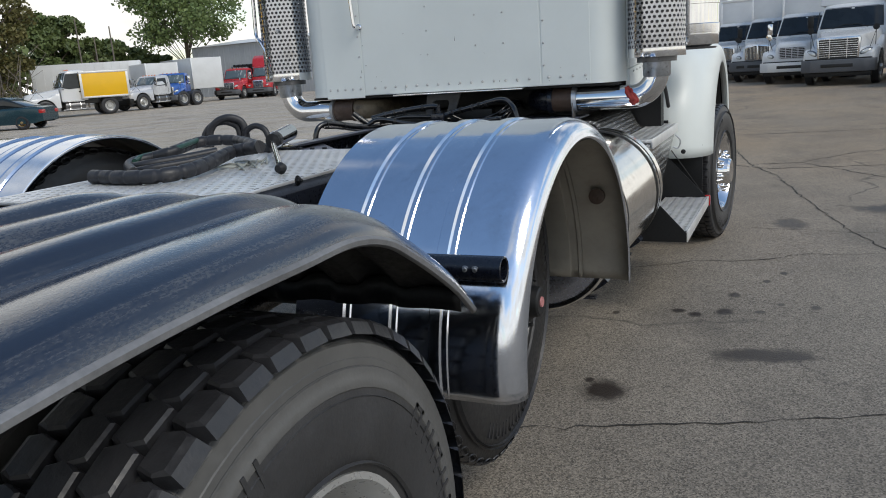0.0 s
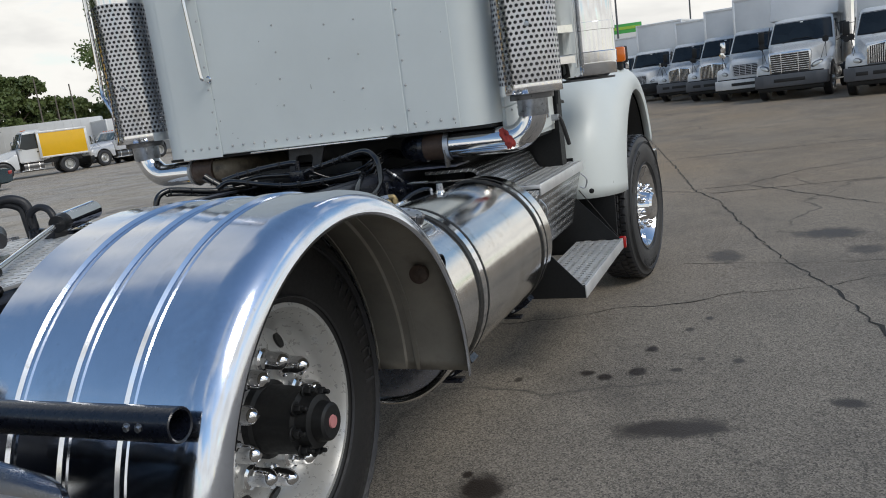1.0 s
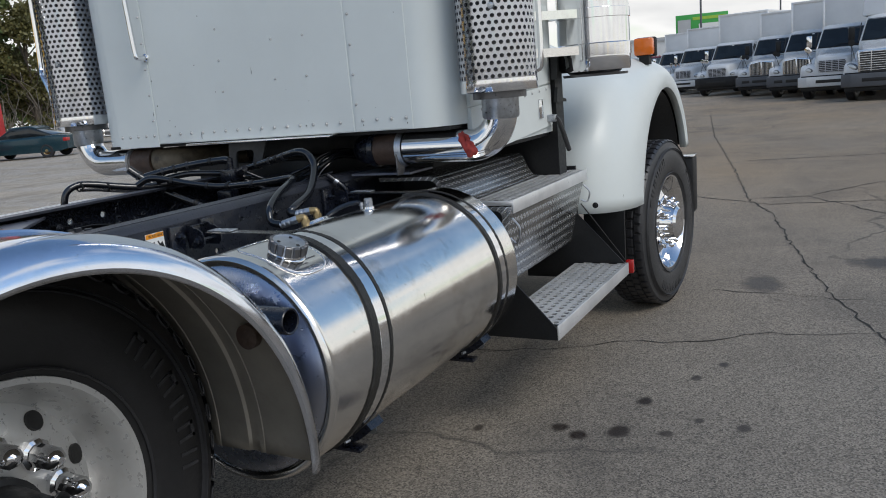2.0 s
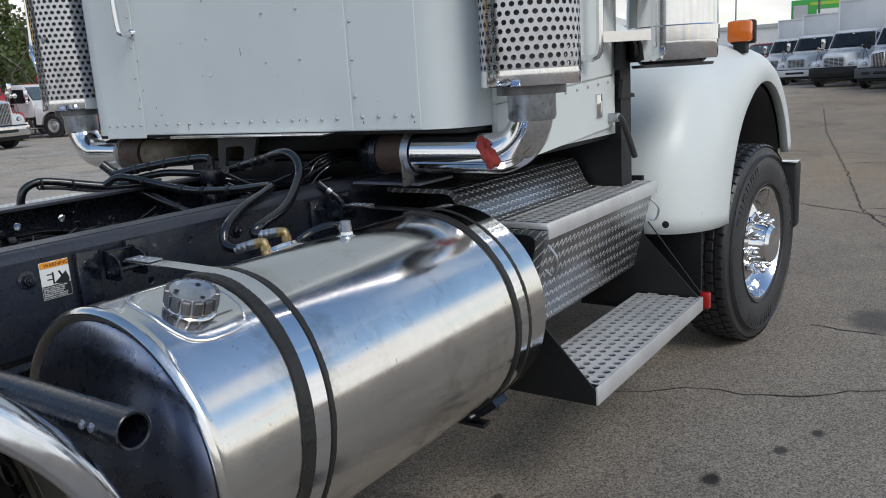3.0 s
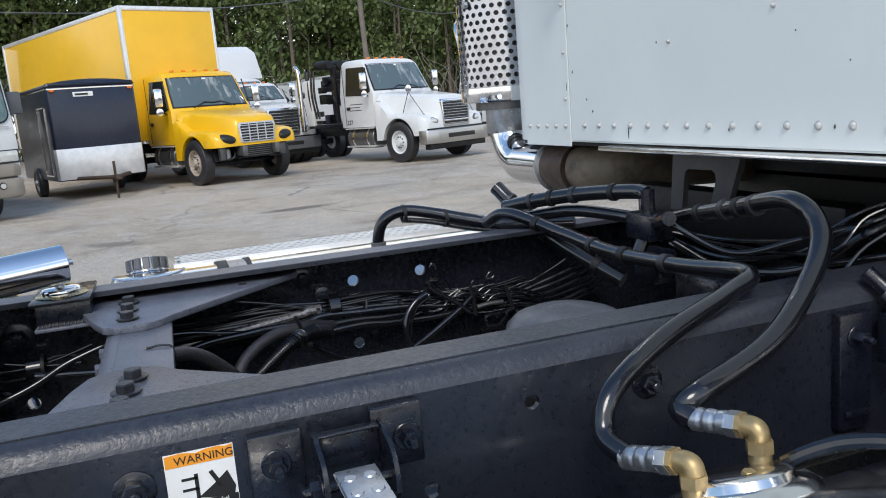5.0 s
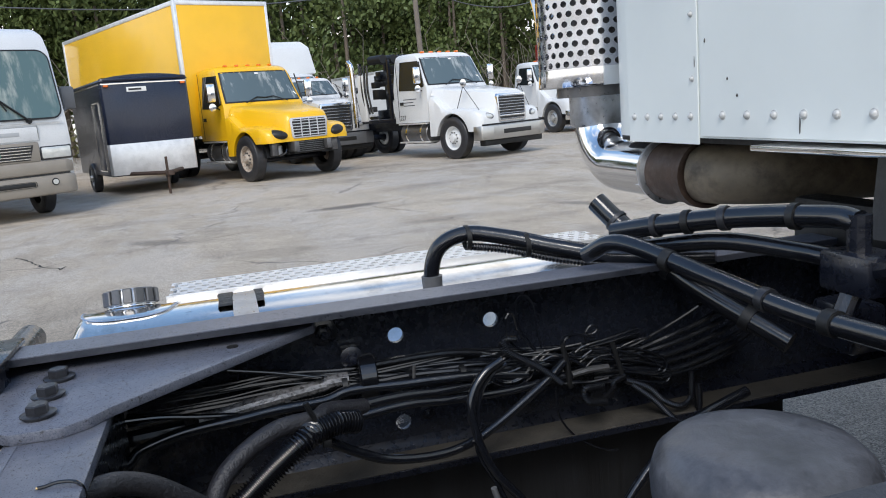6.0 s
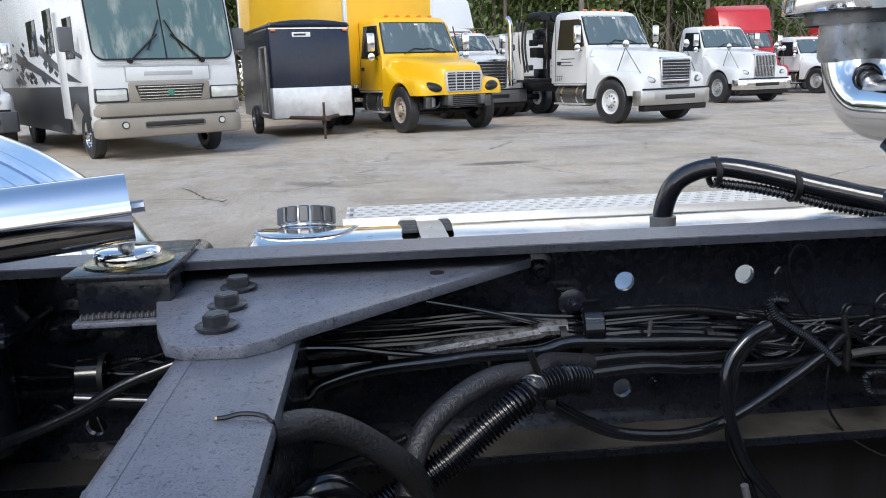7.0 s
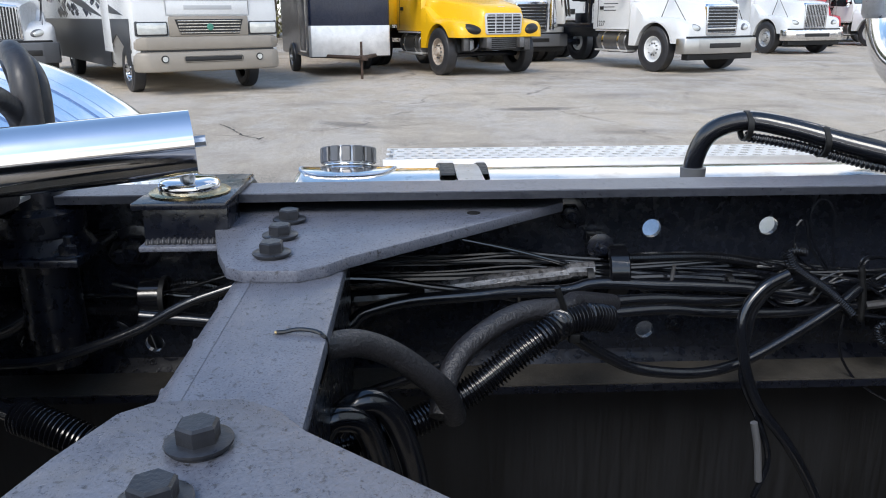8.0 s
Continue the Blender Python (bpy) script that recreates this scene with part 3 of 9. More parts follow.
def wordmesh(text, size, at, parent, material, name="lettering", label=""):
    cu = bpy.data.curves.new(name, "FONT")
    cu.body, cu.size, cu.extrude = text, size, 0.0004
    tmp = new(name, cu)
    deps = bpy.context.evaluated_depsgraph_get()
    me = bpy.data.meshes.new_from_object(tmp.evaluated_get(deps))
    bpy.data.objects.remove(tmp)
    me.materials.clear()
    me.materials.append(material)
    ob = new(name, me)
    ob.matrix_basis = at
    ob.parent = parent
    return ob

# ---- ground ----
gm = B()
add(gm, [(-400, -300, 0), (400, -300, 0), (400, 500, 0), (-400, 500, 0)], [(0, 1, 2, 3)])
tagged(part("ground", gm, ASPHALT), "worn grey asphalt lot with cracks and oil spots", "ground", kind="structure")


def crack(pts, w, seed):
    """A raised dark seam of sealed cracking, ragged in width."""
    rnd = random.Random(seed)
    bm, path = B(), []
    for a, b in zip(pts, pts[1:]):
        a, b = Vector((*a, 0)), Vector((*b, 0))
        k = max(2, int((b - a).length / 0.07))
        path += [a.lerp(b, j / k) + Vector((rnd.uniform(-1, 1), rnd.uniform(-1, 1), 0)) * 0.022 for j in range(k)]
    last = None
    for i in range(len(path) - 1):
        d = (path[i + 1] - path[i]).normalized()
        s = Vector((-d.y, d.x, 0)) * w * rnd.uniform(0.25, 1.1)
        now = (bm.verts.new(path[i] + s + Vector((0, 0, 0.003))), bm.verts.new(path[i] - s + Vector((0, 0, 0.003))))
        if last:
            bm.faces.new((last[0], last[1], now[1], now[0]))
        last = now
    tagged(part("asphalt_crack", bm, CRACK), "dark ragged crack in the asphalt", "crack", kind="structure")


crack([(0.3, 0.40), (0.81, 0.58), (1.18, 0.715), (1.62, 0.87), (2.16, 1.08), (2.7, 1.25), (4.0, 1.5)], 0.006, 1)
crack([(4.5, 4.9), (2.73, 4.05), (2.417, 3.838), (2.16, 3.73), (1.83, 3.70), (1.52, 3.46), (1.15, 3.40), (1.016, 3.257), (0.55, 3.12), (-0.4, 2.9)], 0.006, 2)
crack([(2.417, 3.838), (2.187, 4.50), (1.89, 5.83), (1.60, 7.40), (1.272, 8.354), (0.6, 12.0), (-0.35, 16.8), (-1.6, 24.4)], 0.010, 3)
crack([(2.417, 3.838), (2.60, 2.905), (3.0, 1.9), (3.6, 0.6)], 0.012, 10)
crack([(3.3, 4.44), (2.19, 4.457), (1.77, 4.53), (1.48, 4.56), (1.36, 4.71)], 0.005, 4)
crack([(1.272, 8.354), (1.84, 8.515), (3.03, 6.686), (4.2, 5.6)], 0.010, 5)
crack([(1.84, 8.515), (2.55, 9.48), (4.4, 10.6)], 0.012, 11)
crack([(-9.64, -1.45), (-9.17, -1.19), (-8.67, -0.97), (-8.35, -0.72), (-8.67, -0.71)], 0.016, 6)
crack([(-9.34, 0.87), (-9.46, 1.17), (-9.72, 1.39)], 0.012, 7)
crack([(5.0, 7.6), (3.2, 8.3), (1.5, 8.0), (-0.5, 9.4)], 0.012, 8)
crack([(6.5, 11.0), (3.5, 12.5), (0.6, 12.0)], 0.02, 9)

# ---- the white truck ----
truck = thing("semi_truck", "white truck tractor with polished tanks and a black frame", "truck")


def ring_pts(n, r, y, z, a0, a1):
    return [(y + r * math.cos(radians(a0 + (a1 - a0) * k / n)), z + r * math.sin(radians(a0 + (a1 - a0) * k / n))) for k in range(n + 1)]


# frame rails: channels opening inward, with rounded outer corners
RB, RT = 0.872, 1.137
SCUFFED = surface("scuffed_black", (0.010, 0.011, 0.0135), 0.5, 0, 0.95, 3, 24, 0.3, 0, stretch=(1, 6, 0.35))
RAILWEB = surface("rail_web_paint", (0.0115, 0.0140, 0.0215), 0.33, 0.0, 0.45, 4, 110, 0.35, 0.12, (0.035, 0.036, 0.040), coat=0.25)
# far web: base raised above FRAME to paint in skylight, plus a little dust
WEBSKYLIT = surface("skylit_web", (0.0105, 0.013, 0.0205), 0.26, 0, 0.28, 5, 90, 0.3, 0.08, (0.035, 0.033, 0.032), coat=0.2)
DUSTY = surface("brown_dust", (0.046, 0.042, 0.036), 0.8, 0, 0.6, 12, 140, 0.6, 0.6, (0.020, 0.019, 0.018))
def holed_web(s, holes, r):
    """The web of a rail as a plate between x = 0.4215 and 0.4305, with round holes at (y, z)."""
    z0, z1, c = RB + 0.025, RT - 0.025, 0.026
    bm = B()

    def slab(y0, y1, za, zb):
        if y1 - y0 > 1e-4 and zb - za > 1e-4:
            for x in (s * 0.4215, s * 0.4305):
                add(bm, [(x, y0, za), (x, y1, za), (x, y1, zb), (x, y0, zb)], [(0, 1, 2, 3)], x < 0)

    def ring(y, z):
        n = 16
        sq = []
        for k in range(n):
            a = 2 * math.pi * k / n
            q = max(abs(math.cos(a)), abs(math.sin(a)))
            sq.append((y + c * math.cos(a) / q, z + c * math.sin(a) / q, y + r * math.cos(a), z + r * math.sin(a)))
        for k in range(n):
            p, q = sq[k], sq[(k + 1) % n]
            for x in (s * 0.4215, s * 0.4305):
                add(bm, [(x, p[0], p[1]), (x, q[0], q[1]), (x, q[2], q[3]), (x, p[2], p[3])], [(0, 1, 2, 3)])
            add(bm, [(s * 0.4215, p[2], p[3]), (s * 0.4215, q[2], q[3]), (s * 0.4305, q[2], q[3]), (s * 0.4305, p[2], p[3])], [(0, 1, 2, 3)])
    last = -2.5
    for y in sorted({y for y, z in holes}):
        slab(last, y - c, z0, z1)
        za = z0
        for z in sorted(z for yy, z in holes if yy == y):
            slab(y - c, y + c, za, z - c)
            ring(y, z)
            za = z + c
        slab(y - c, y + c, za, z1)
        last = y + c
    slab(last, 5.0, z0, z1)
    return bm


HOLES = {-1: [(1.311, 1.067), (1.467, 1.068), (1.311, 0.924), (0.649, 0.918)], 1: [(1.335, 1.072), (0.66, 0.95), (1.20, 0.99)]}
for s in (1, -1):
    t = [(0.340, RT - 0.009), (0.340, RT), (0.400, RT), (0.411, RT - 0.0018), (0.4205, RT - 0.007), (0.4270, RT - 0.0155), (0.4305, RT - 0.025), (0.4215, RT - 0.025), (0.405, RT - 0.009)]
    rl = part("frame_rail", prism(B(), [(s * x, z) for x, z in t], "y", -2.5, 5.0), RAILEDGE, truck, "black painted steel channel")
    part("lower_flange", prism(B(), [(s * x, RB + RT - z) for x, z in t], "y", -2.5, 5.0), FRAME, rl)
    part("web", holed_web(s, HOLES[s], 0.0125 if s < 0 else 0.010), RAILWEB if s > 0 else WEBSKYLIT, rl)
    part("flange_dust", box(B(), s * 0.3745 - 0.031, s * 0.3745 + 0.031, -2.4, 4.9, RB + 0.009, RB + 0.0105), DUSTY, rl, "brown dust on the lower flange")
# upper flange skin of the outer rail, dusty
for s in (1, -1):
    bm = box(B(), s * 0.371 - 0.031, s * 0.371 + 0.031, -2.48, 3.6, RT, RT + 0.0015)
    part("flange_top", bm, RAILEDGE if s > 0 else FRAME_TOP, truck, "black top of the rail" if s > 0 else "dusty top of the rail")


def bolt(at, axis, flip, parent, r=0.013, h=0.016, material=None, stub=True):
    bm = hexnut(B(), at, axis, r, h, flip)
    if stub:
        lathe(bm, [(h * 0.9, r * 0.5), (h * 1.6, r * 0.5), (h * 1.7, r * 0.4), (h * 1.7, 0)], at, axis, 10, flip)
    return part("bolt", bm, material or FRAME, parent)


for y, z in ((0.881, 1.069), (1.497, 1.065), (0.70, 1.06), (0.55, 1.01), (0.40, 1.06)):
    bolt((0.4310, y, z), "x", 1, truck, 0.014, 0.015)
for y, z in ((0.52, 1.045), (0.60, 0.93), (1.20, 1.09), (0.36, 1.03)):
    bolt((-0.4200, y, z), "x", 1, truck, 0.014, 0.015)

# warning label on the rail
lab = part("warning_label", box(B(), 0.4308, 0.4316, 0.912, 0.983, 1.012, 1.100), LABELW, truck, "torn white and orange warning label")
part("header_band", prism(B(), [(0.913, 1.085), (0.982, 1.085), (0.982, 1.0995), (0.975, 1.098), (0.968, 1.0998), (0.955, 1.0995), (0.945, 1.097), (0.930, 1.0998), (0.913, 1.0985)], "x", 0.4314, 0.4322), LABELO, lab, "orange header band")
pic = B()
prism(pic, [(0.942, 1.047), (0.958, 1.058), (0.974, 1.071), (0.981, 1.052), (0.979, 1.043), (0.955, 1.044)], "x", 0.4314, 0.4320)
box(pic, 0.4314, 0.4320, 0.927, 0.943, 1.068, 1.071)
box(pic, 0.4314, 0.4320, 0.940, 0.944, 1.045, 1.074)
box(pic, 0.4314, 0.4320, 0.927, 0.943, 1.056, 1.059)
rod(pic, (0.4317, 0.957, 1.074), (0.4317, 0.966, 1.056), 0.0025, 6)
part("pictogram", pic, INK, lab, "black falling figure pictogram shape")
TXT = Matrix(((0, 0, 1, 0), (1, 0, 0, 0), (0, 1, 0, 0), (0, 0, 0, 1)))
wordmesh("WARNING", 0.0125, Matrix.Translation((0.4324, 0.922, 1.0875)) @ TXT, lab, INK)
part("text_block", box(B(), 0.4314, 0.4319, 0.9125, 0.9825, 1.0128, 1.0435), INK, lab, "black block with white writing")
for k, line in enumerate(("Do not step on bare fuel", "tanks, rear frame rails,", "or battery/tool boxes.", "Steps, handhold and", "deckplate are required if", "rear access is necessary.")):
    wordmesh(line, 0.0058, Matrix.Translation((0.4322, 0.9140, 1.0383 - 0.0047 * k)) @ TXT, lab, LABELW)

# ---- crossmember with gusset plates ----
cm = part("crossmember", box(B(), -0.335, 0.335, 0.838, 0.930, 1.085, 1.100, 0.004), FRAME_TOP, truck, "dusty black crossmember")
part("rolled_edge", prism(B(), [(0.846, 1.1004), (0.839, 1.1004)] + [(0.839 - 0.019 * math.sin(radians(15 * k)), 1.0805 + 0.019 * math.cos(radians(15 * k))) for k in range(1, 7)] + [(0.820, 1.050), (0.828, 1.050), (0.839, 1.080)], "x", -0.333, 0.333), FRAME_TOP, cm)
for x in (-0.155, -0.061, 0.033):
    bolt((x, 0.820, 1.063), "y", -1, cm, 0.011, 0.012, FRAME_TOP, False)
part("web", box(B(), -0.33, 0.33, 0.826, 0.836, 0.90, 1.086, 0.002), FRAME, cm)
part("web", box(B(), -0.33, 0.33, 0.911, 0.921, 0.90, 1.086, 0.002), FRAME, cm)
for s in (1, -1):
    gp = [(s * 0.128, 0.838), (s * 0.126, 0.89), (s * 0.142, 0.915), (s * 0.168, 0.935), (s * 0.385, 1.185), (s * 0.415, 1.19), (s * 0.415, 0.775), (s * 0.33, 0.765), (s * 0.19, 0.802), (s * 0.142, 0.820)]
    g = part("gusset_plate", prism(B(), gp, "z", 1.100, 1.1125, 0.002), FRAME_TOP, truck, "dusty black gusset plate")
    for x, y in ((0.305, 0.857), (0.238, 0.857), (0.173, 0.859)) if s < 0 else ((0.298, 0.868), (0.240, 0.872), (0.184, 0.879)):
        part("washer", lathe(B(), [(0.0, 0.0165), (0.0025, 0.0165), (0.0035, 0.0152), (0.0035, 0.0)], (s * x, y, 1.1125), "z", 24), BOLTBLK, g)
        bolt((s * x, y, 1.1155), "z", 1, g, 0.0122, 0.0125, BOLTBLK, False)
    part("bolt_hole", lathe(B(), [(0, 0), (0, 0.008), (0.001, 0.008), (0.001, 0)], (s * 0.334, 1.069, 1.1127), "z", 12), INK, g)
# rear and front crossmembers, plain tubes between the rails
for y in (-0.6, -1.9, 2.4, 3.4):
    part("crossmember", box(B(), -0.335, 0.335, y - 0.05, y + 0.05, 0.93, 1.08, 0.01), FRAME, truck)
# drive shaft and gearbox seen dimly between the rails
part("drive_shaft", tube(B(), [(0, -1.2, 0.60), (0, 2.6, 0.78)], 0.055, 16), FRAME, truck)
part("gearbox", box(B(), -0.24, 0.24, 2.2, 3.3, 0.55, 1.05, 0.05), FRAME, truck)
# upper air can between the rails
part("spring_can", lathe(B(), [(-0.12, 0.085), (-0.055, 0.098), (-0.035, 0.099), (-0.018, 0.094), (-0.006, 0.082), (0.002, 0.060), (0.004, 0.030), (0.001, 0.0)], (0.178, 1.518, 1.099), "z", 40), surface("blotchy_can", (0.085, 0.09, 0.105), 0.4, 0, 0.6, 9, 90, 0.4, 0.6, (0.02, 0.021, 0.025)), truck, "dull steel can top")


part("inner_shield", box(B(), -0.470, -0.462, 0.36, 2.05, 0.40, 0.868, 0.003), SCUFFED, truck, "scuffed black plate below the far rail")
part("inner_shield", box(B(), 0.462, 0.470, 0.95, 2.05, 0.40, 0.868, 0.003), SCUFFED, truck, "scuffed black plate below the near rail")

# ---- fuel tanks ----
def fuel_tank(s):
    cx, cz, R, y0, y1 = s * 0.83, 0.753, 0.317, 0.795, 2.05
    prof = [(y0 + 0.004, 0.288), (y0 - 0.004, 0.300), (y0 - 0.006, R - 0.008), (y0 - 0.002, R - 0.002), (y0 + 0.006, R + 0.0015), (y0 + 0.014, R - 0.001),
            (y0 + 0.022, R), (y1 - 0.03, R), (y1 - 0.02, R + 0.001), (y1 - 0.012, R - 0.004), (y1 - 0.004, R - 0.02), (y1 - 0.01, R - 0.035), (y1 + 0.0, 0.2), (y1 + 0.01, 0)]
    bm = lathe(B(), [(o, r) for o, r in prof], (cx, 0, cz), "y", 96)
    tank = part("fuel_tank", bm, POLISH, truck, "polished aluminium cylindrical fuel tank")
    part("end_cap", lathe(B(), [(y0 - 0.034, 0), (y0 - 0.031, 0.08), (y0 - 0.024, 0.16), (y0 - 0.014, 0.24), (y0 - 0.005, 0.280), (y0 + 0.002, 0.291)], (cx, 0, cz), "y", 64), CAPMETAL, tank, "dark mirror-like tank end")
    for y, slant in ((1.058, 0.052), (1.895, 0.0)):
        a0, a1 = (91, -100) if s > 0 else (89, 280)

        def arc(r, w0, w1, th, name, mat, lab=""):
            bm = B()
            n = 64 if mat is not WORNRUB else 220
            rows, jag, b0 = [], random.Random(int(w0 * 1000)), a0
            if mat is WORNRUB:
                b0 = a0 + (9 if s > 0 else -9)
            for k in range(n + 1):
                a = radians(b0 + (a1 - b0) * k / n)
                if mat is WORNRUB:
                    w0, w1, th = w0 + jag.uniform(-0.0006, 0.0006), w1 + jag.uniform(-0.0006, 0.0006), 0.006 + jag.uniform(-0.0008, 0.0008)
                c, q = math.cos(a), math.sin(a)
                sl = slant * (q - 0.3)
                rows.append([bm.verts.new((cx + c * rr, yy + sl, cz + q * rr)) for rr, yy in ((r, w0), (r + th, w0 + 0.002), (r + th, w1 - 0.002), (r, w1))])
            for p, q in zip(rows, rows[1:]):
                for j in range(3):
                    bm.faces.new((p[j], p[j + 1], q[j + 1], q[j]))
            bmesh.ops.recalc_face_normals(bm, faces=bm.faces[:])
            return part(name, bm, mat, tank, lab)
        arc(R + 0.0005, y - 0.049, y - 0.021, 0.006, "rubber_liner", WORNRUB, "black rubber strap edge")
        arc(R + 0.0005, y + 0.021, y + 0.038, 0.006, "rubber_liner", WORNRUB)
        arc(R + 0.002, y - 0.023, y + 0.023, 0.003, "strap", CHROME if s > 0 else GALV, "polished steel strap" if s > 0 else "dull grey steel strap")
        y += slant * 0.7
        # strap end reaching the rail, and the hanger on the rail
        st = B()
        pts = [(cx + s * 0.006, cz + R + 0.002), (s * 0.515, 1.076)]
        for (xa, za), (xb, zb) in zip(pts, pts[1:]):
            add(st, [(xa, y - 0.022, za), (xb, y - 0.022, zb), (xb, y + 0.022, zb), (xa, y + 0.022, za), (xa, y - 0.022, za + 0.003), (xb, y - 0.022, zb + 0.003), (xb, y + 0.022, zb + 0.003), (xa, y + 0.022, za + 0.003)],
                [(0, 1, 2, 3), (7, 6, 5, 4), (0, 4, 5, 1), (3, 2, 6, 7)])
        part("strap_end", st, POLISH if s > 0 else GALV, tank)
        clip = B()
        box(clip, s * 0.565 - 0.045, s * 0.565 + 0.045, y - 0.021, y + 0.021, 1.0795, 1.0830, 0.001)
        for dx in (-0.022, 0.010):
            for dy in (-0.010, 0.010):
                lathe(clip, [(0, 0.007), (0.0015, 0.006), (0.0015, 0)], (s * 0.565 + dx, y + dy, 1.0830), "z", 10)
        part("strap_clip", clip, GALV, tank, "riveted zinc clip")
        xa, xb = s * 0.4310, s * 0.4470
        hang = part("tank_hanger", box(B(), min(xa, xb), max(xa, xb), y - 0.098, y - 0.040, 0.935, 1.106, 0.003), FRAME, truck, "black tank hanger bracket")
        part("hanger_rib", box(B(), min(s * 0.447, s * 0.452), max(s * 0.447, s * 0.452), y - 0.090, y - 0.048, 0.955, 0.965, 0.002), FRAME, hang)
        part("hanger_plate", box(B(), min(xa, xb), max(xa, xb), y + 0.036, y + 0.096, 1.038, 1.110, 0.003), FRAME, hang)
        ear = [(0.447, 1.100), (0.468, 1.099), (0.476, 1.092), (0.490, 1.090), (0.506, 1.080), (0.514, 1.062), (0.513, 1.040), (0.500, 1.028), (0.447, 1.028)]
        for ya in (y - 0.031, y + 0.043):
            part("saddle_ear", prism(B(), [(s * p, q) for p, q in ear], "y", ya, ya + 0.005), FRAME, hang, "bent steel ear with a rounded corner")
        part("saddle_web", box(B(), min(s * 0.4475, s * 0.4535), max(s * 0.4475, s * 0.4535), y - 0.026, y + 0.043, 1.056, 1.094, 0.002), FRAME, hang)
        part("saddle_top", box(B(), min(s * 0.4475, s * 0.462), max(s * 0.4475, s * 0.462), y - 0.0265, y + 0.0425, 1.0945, 1.098, 0.001), FRAME, hang)
        for yy, zz in ((y - 0.070, 1.072), (y + 0.076, 1.072)):
            bolt((s * 0.447, yy, zz), "x", s, hang, 0.0105, 0.018)
        part("t_bolt", rod(B(), (s * 0.49, y - 0.050, 1.052), (s * 0.49, y + 0.052, 1.052), 0.006), FRAME, hang)
        bolt((s * 0.49, y - 0.0315, 1.052), "y", -1, hang, 0.011, 0.012)
        # lower bracket and take-up bolt below the tank
        lo = B()
        ang = radians(-62)
        px, pz = cx + s * math.cos(ang) * (R + 0.01), cz + math.sin(ang) * (R + 0.01)
        box(lo, min(s * 0.43, px + s * 0.02), max(s * 0.43, px + s * 0.02), y - 0.022, y + 0.022, 0.408, 0.420, 0.002)
        part("cradle", lo, FRAME, hang)
        cd = B()
        rows = []
        for k in range(13):
            a = radians(-48 - 60 * k / 12) if s > 0 else radians(228 + 60 * k / 12)
            rows.append([cd.verts.new((cx + math.cos(a) * rr, yy, cz + math.sin(a) * rr)) for rr, yy in ((R + 0.006, y - 0.035), (R + 0.030, y - 0.035), (R + 0.030, y + 0.035), (R + 0.006, y + 0.035))])
        for p, q in zip(rows, rows[1:]):
            for j in range(4):
                cd.faces.new((p[j], p[(j + 1) % 4], q[(j + 1) % 4], q[j]))
        for r_ in (rows[0], rows[-1]):
            cd.faces.new(r_)
        bmesh.ops.recalc_face_normals(cd, faces=cd.faces[:])
        part("cradle_arm", cd, FRAME, hang, "greasy black cradle under the tank")
        lo = B()
        rod(lo, (px - s * 0.01, y - 0.05, pz - 0.012), (px + s * 0.03, y + 0.075, pz - 0.002), 0.006, 8)
        hexnut(lo, (px + s * 0.02, y + 0.05, pz - 0.006), "y", 0.012, 0.014)
        rod(lo, (px - s * 0.005, y, pz - 0.02), (px + s * 0.01, y, pz + 0.045), 0.006, 8)
        part("take_up_bolt", lo, GALV, hang, "greasy zinc tightening bolt")
    # filler plate welded to the shell, and the cap on its neck, leaning outward
    lean_deg, yc = (20.5, 0.928) if s > 0 else (16, 0.876)
    tilt = s * radians(lean_deg)

    def on_shell(u, v, up):
        a = radians(lean_deg - 3) + u / R
        return (cx + s * math.sin(a) * (R + up), yc + v, cz + math.cos(a) * (R + up))

    def outline(f, up, n=56):
        ring = []
        for k in range(n):
            a = 2 * math.pi * k / n
            c, q = math.cos(a), math.sin(a)
            e = 1.0 / (abs(c) ** 3.2 + abs(q) ** 3.2) ** (1 / 3.2)
            ring.append(on_shell(0.113 * f * e * c, 0.086 * f * e * q + 0.003, up))
        return ring
    bm = B()
    rings = [[bm.verts.new(p) for p in outline(f, up)] for f, up in ((1.0, -0.001), (0.99, 0.0030), (0.96, 0.0036), (0.8, 0.0036), (0.6, 0.0036), (0.42, 0.0036))]
    for p, q in zip(rings, rings[1:]):
        for k in range(len(p)):
            bm.faces.new((p[k], p[(k + 1) % len(p)], q[(k + 1) % len(p)], q[k]))
    bm.faces.new(rings[-1])
    bmesh.ops.recalc_face_normals(bm, faces=bm.faces[:])
    plate = part("filler_plate", bm, POLISH, tank, "stamped filler plate")
    rim = outline(1.01, 0.001)
    part("weld_bead", corrugated(B(), rim + rim[:1], 0.0030, 0.0042, 0.16, 8), POLISH, plate, "rippled weld bead")
    if s > 0:
        for u, v, text in ((0.030, -0.052, "MOUNTED TANK REQUIREMENTS"), (0.044, -0.036, "DATE OF MFG."), (0.058, -0.056, "MANUFACTURED FOR")):
            a = radians(lean_deg - 3) + u / R + 0.12
            o = Vector(on_shell(u + 0.12 * R, v, 0.0036))
            wordmesh(text, 0.0075, Matrix(((0, -math.cos(a), math.sin(a), o.x), (1, 0, 0, o.y), (0, math.sin(a), math.cos(a), o.z), (0, 0, 0, 1))), plate, AIRBAG)
    m = Matrix.Translation((cx + s * math.sin(radians(lean_deg)) * (R - 0.0225), yc, cz + math.cos(radians(lean_deg)) * (R - 0.0225))) @ Matrix.Rotation(tilt, 4, "Y")

    def lean(bm):
        bmesh.ops.transform(bm, matrix=m, verts=bm.verts[:])
        return bm
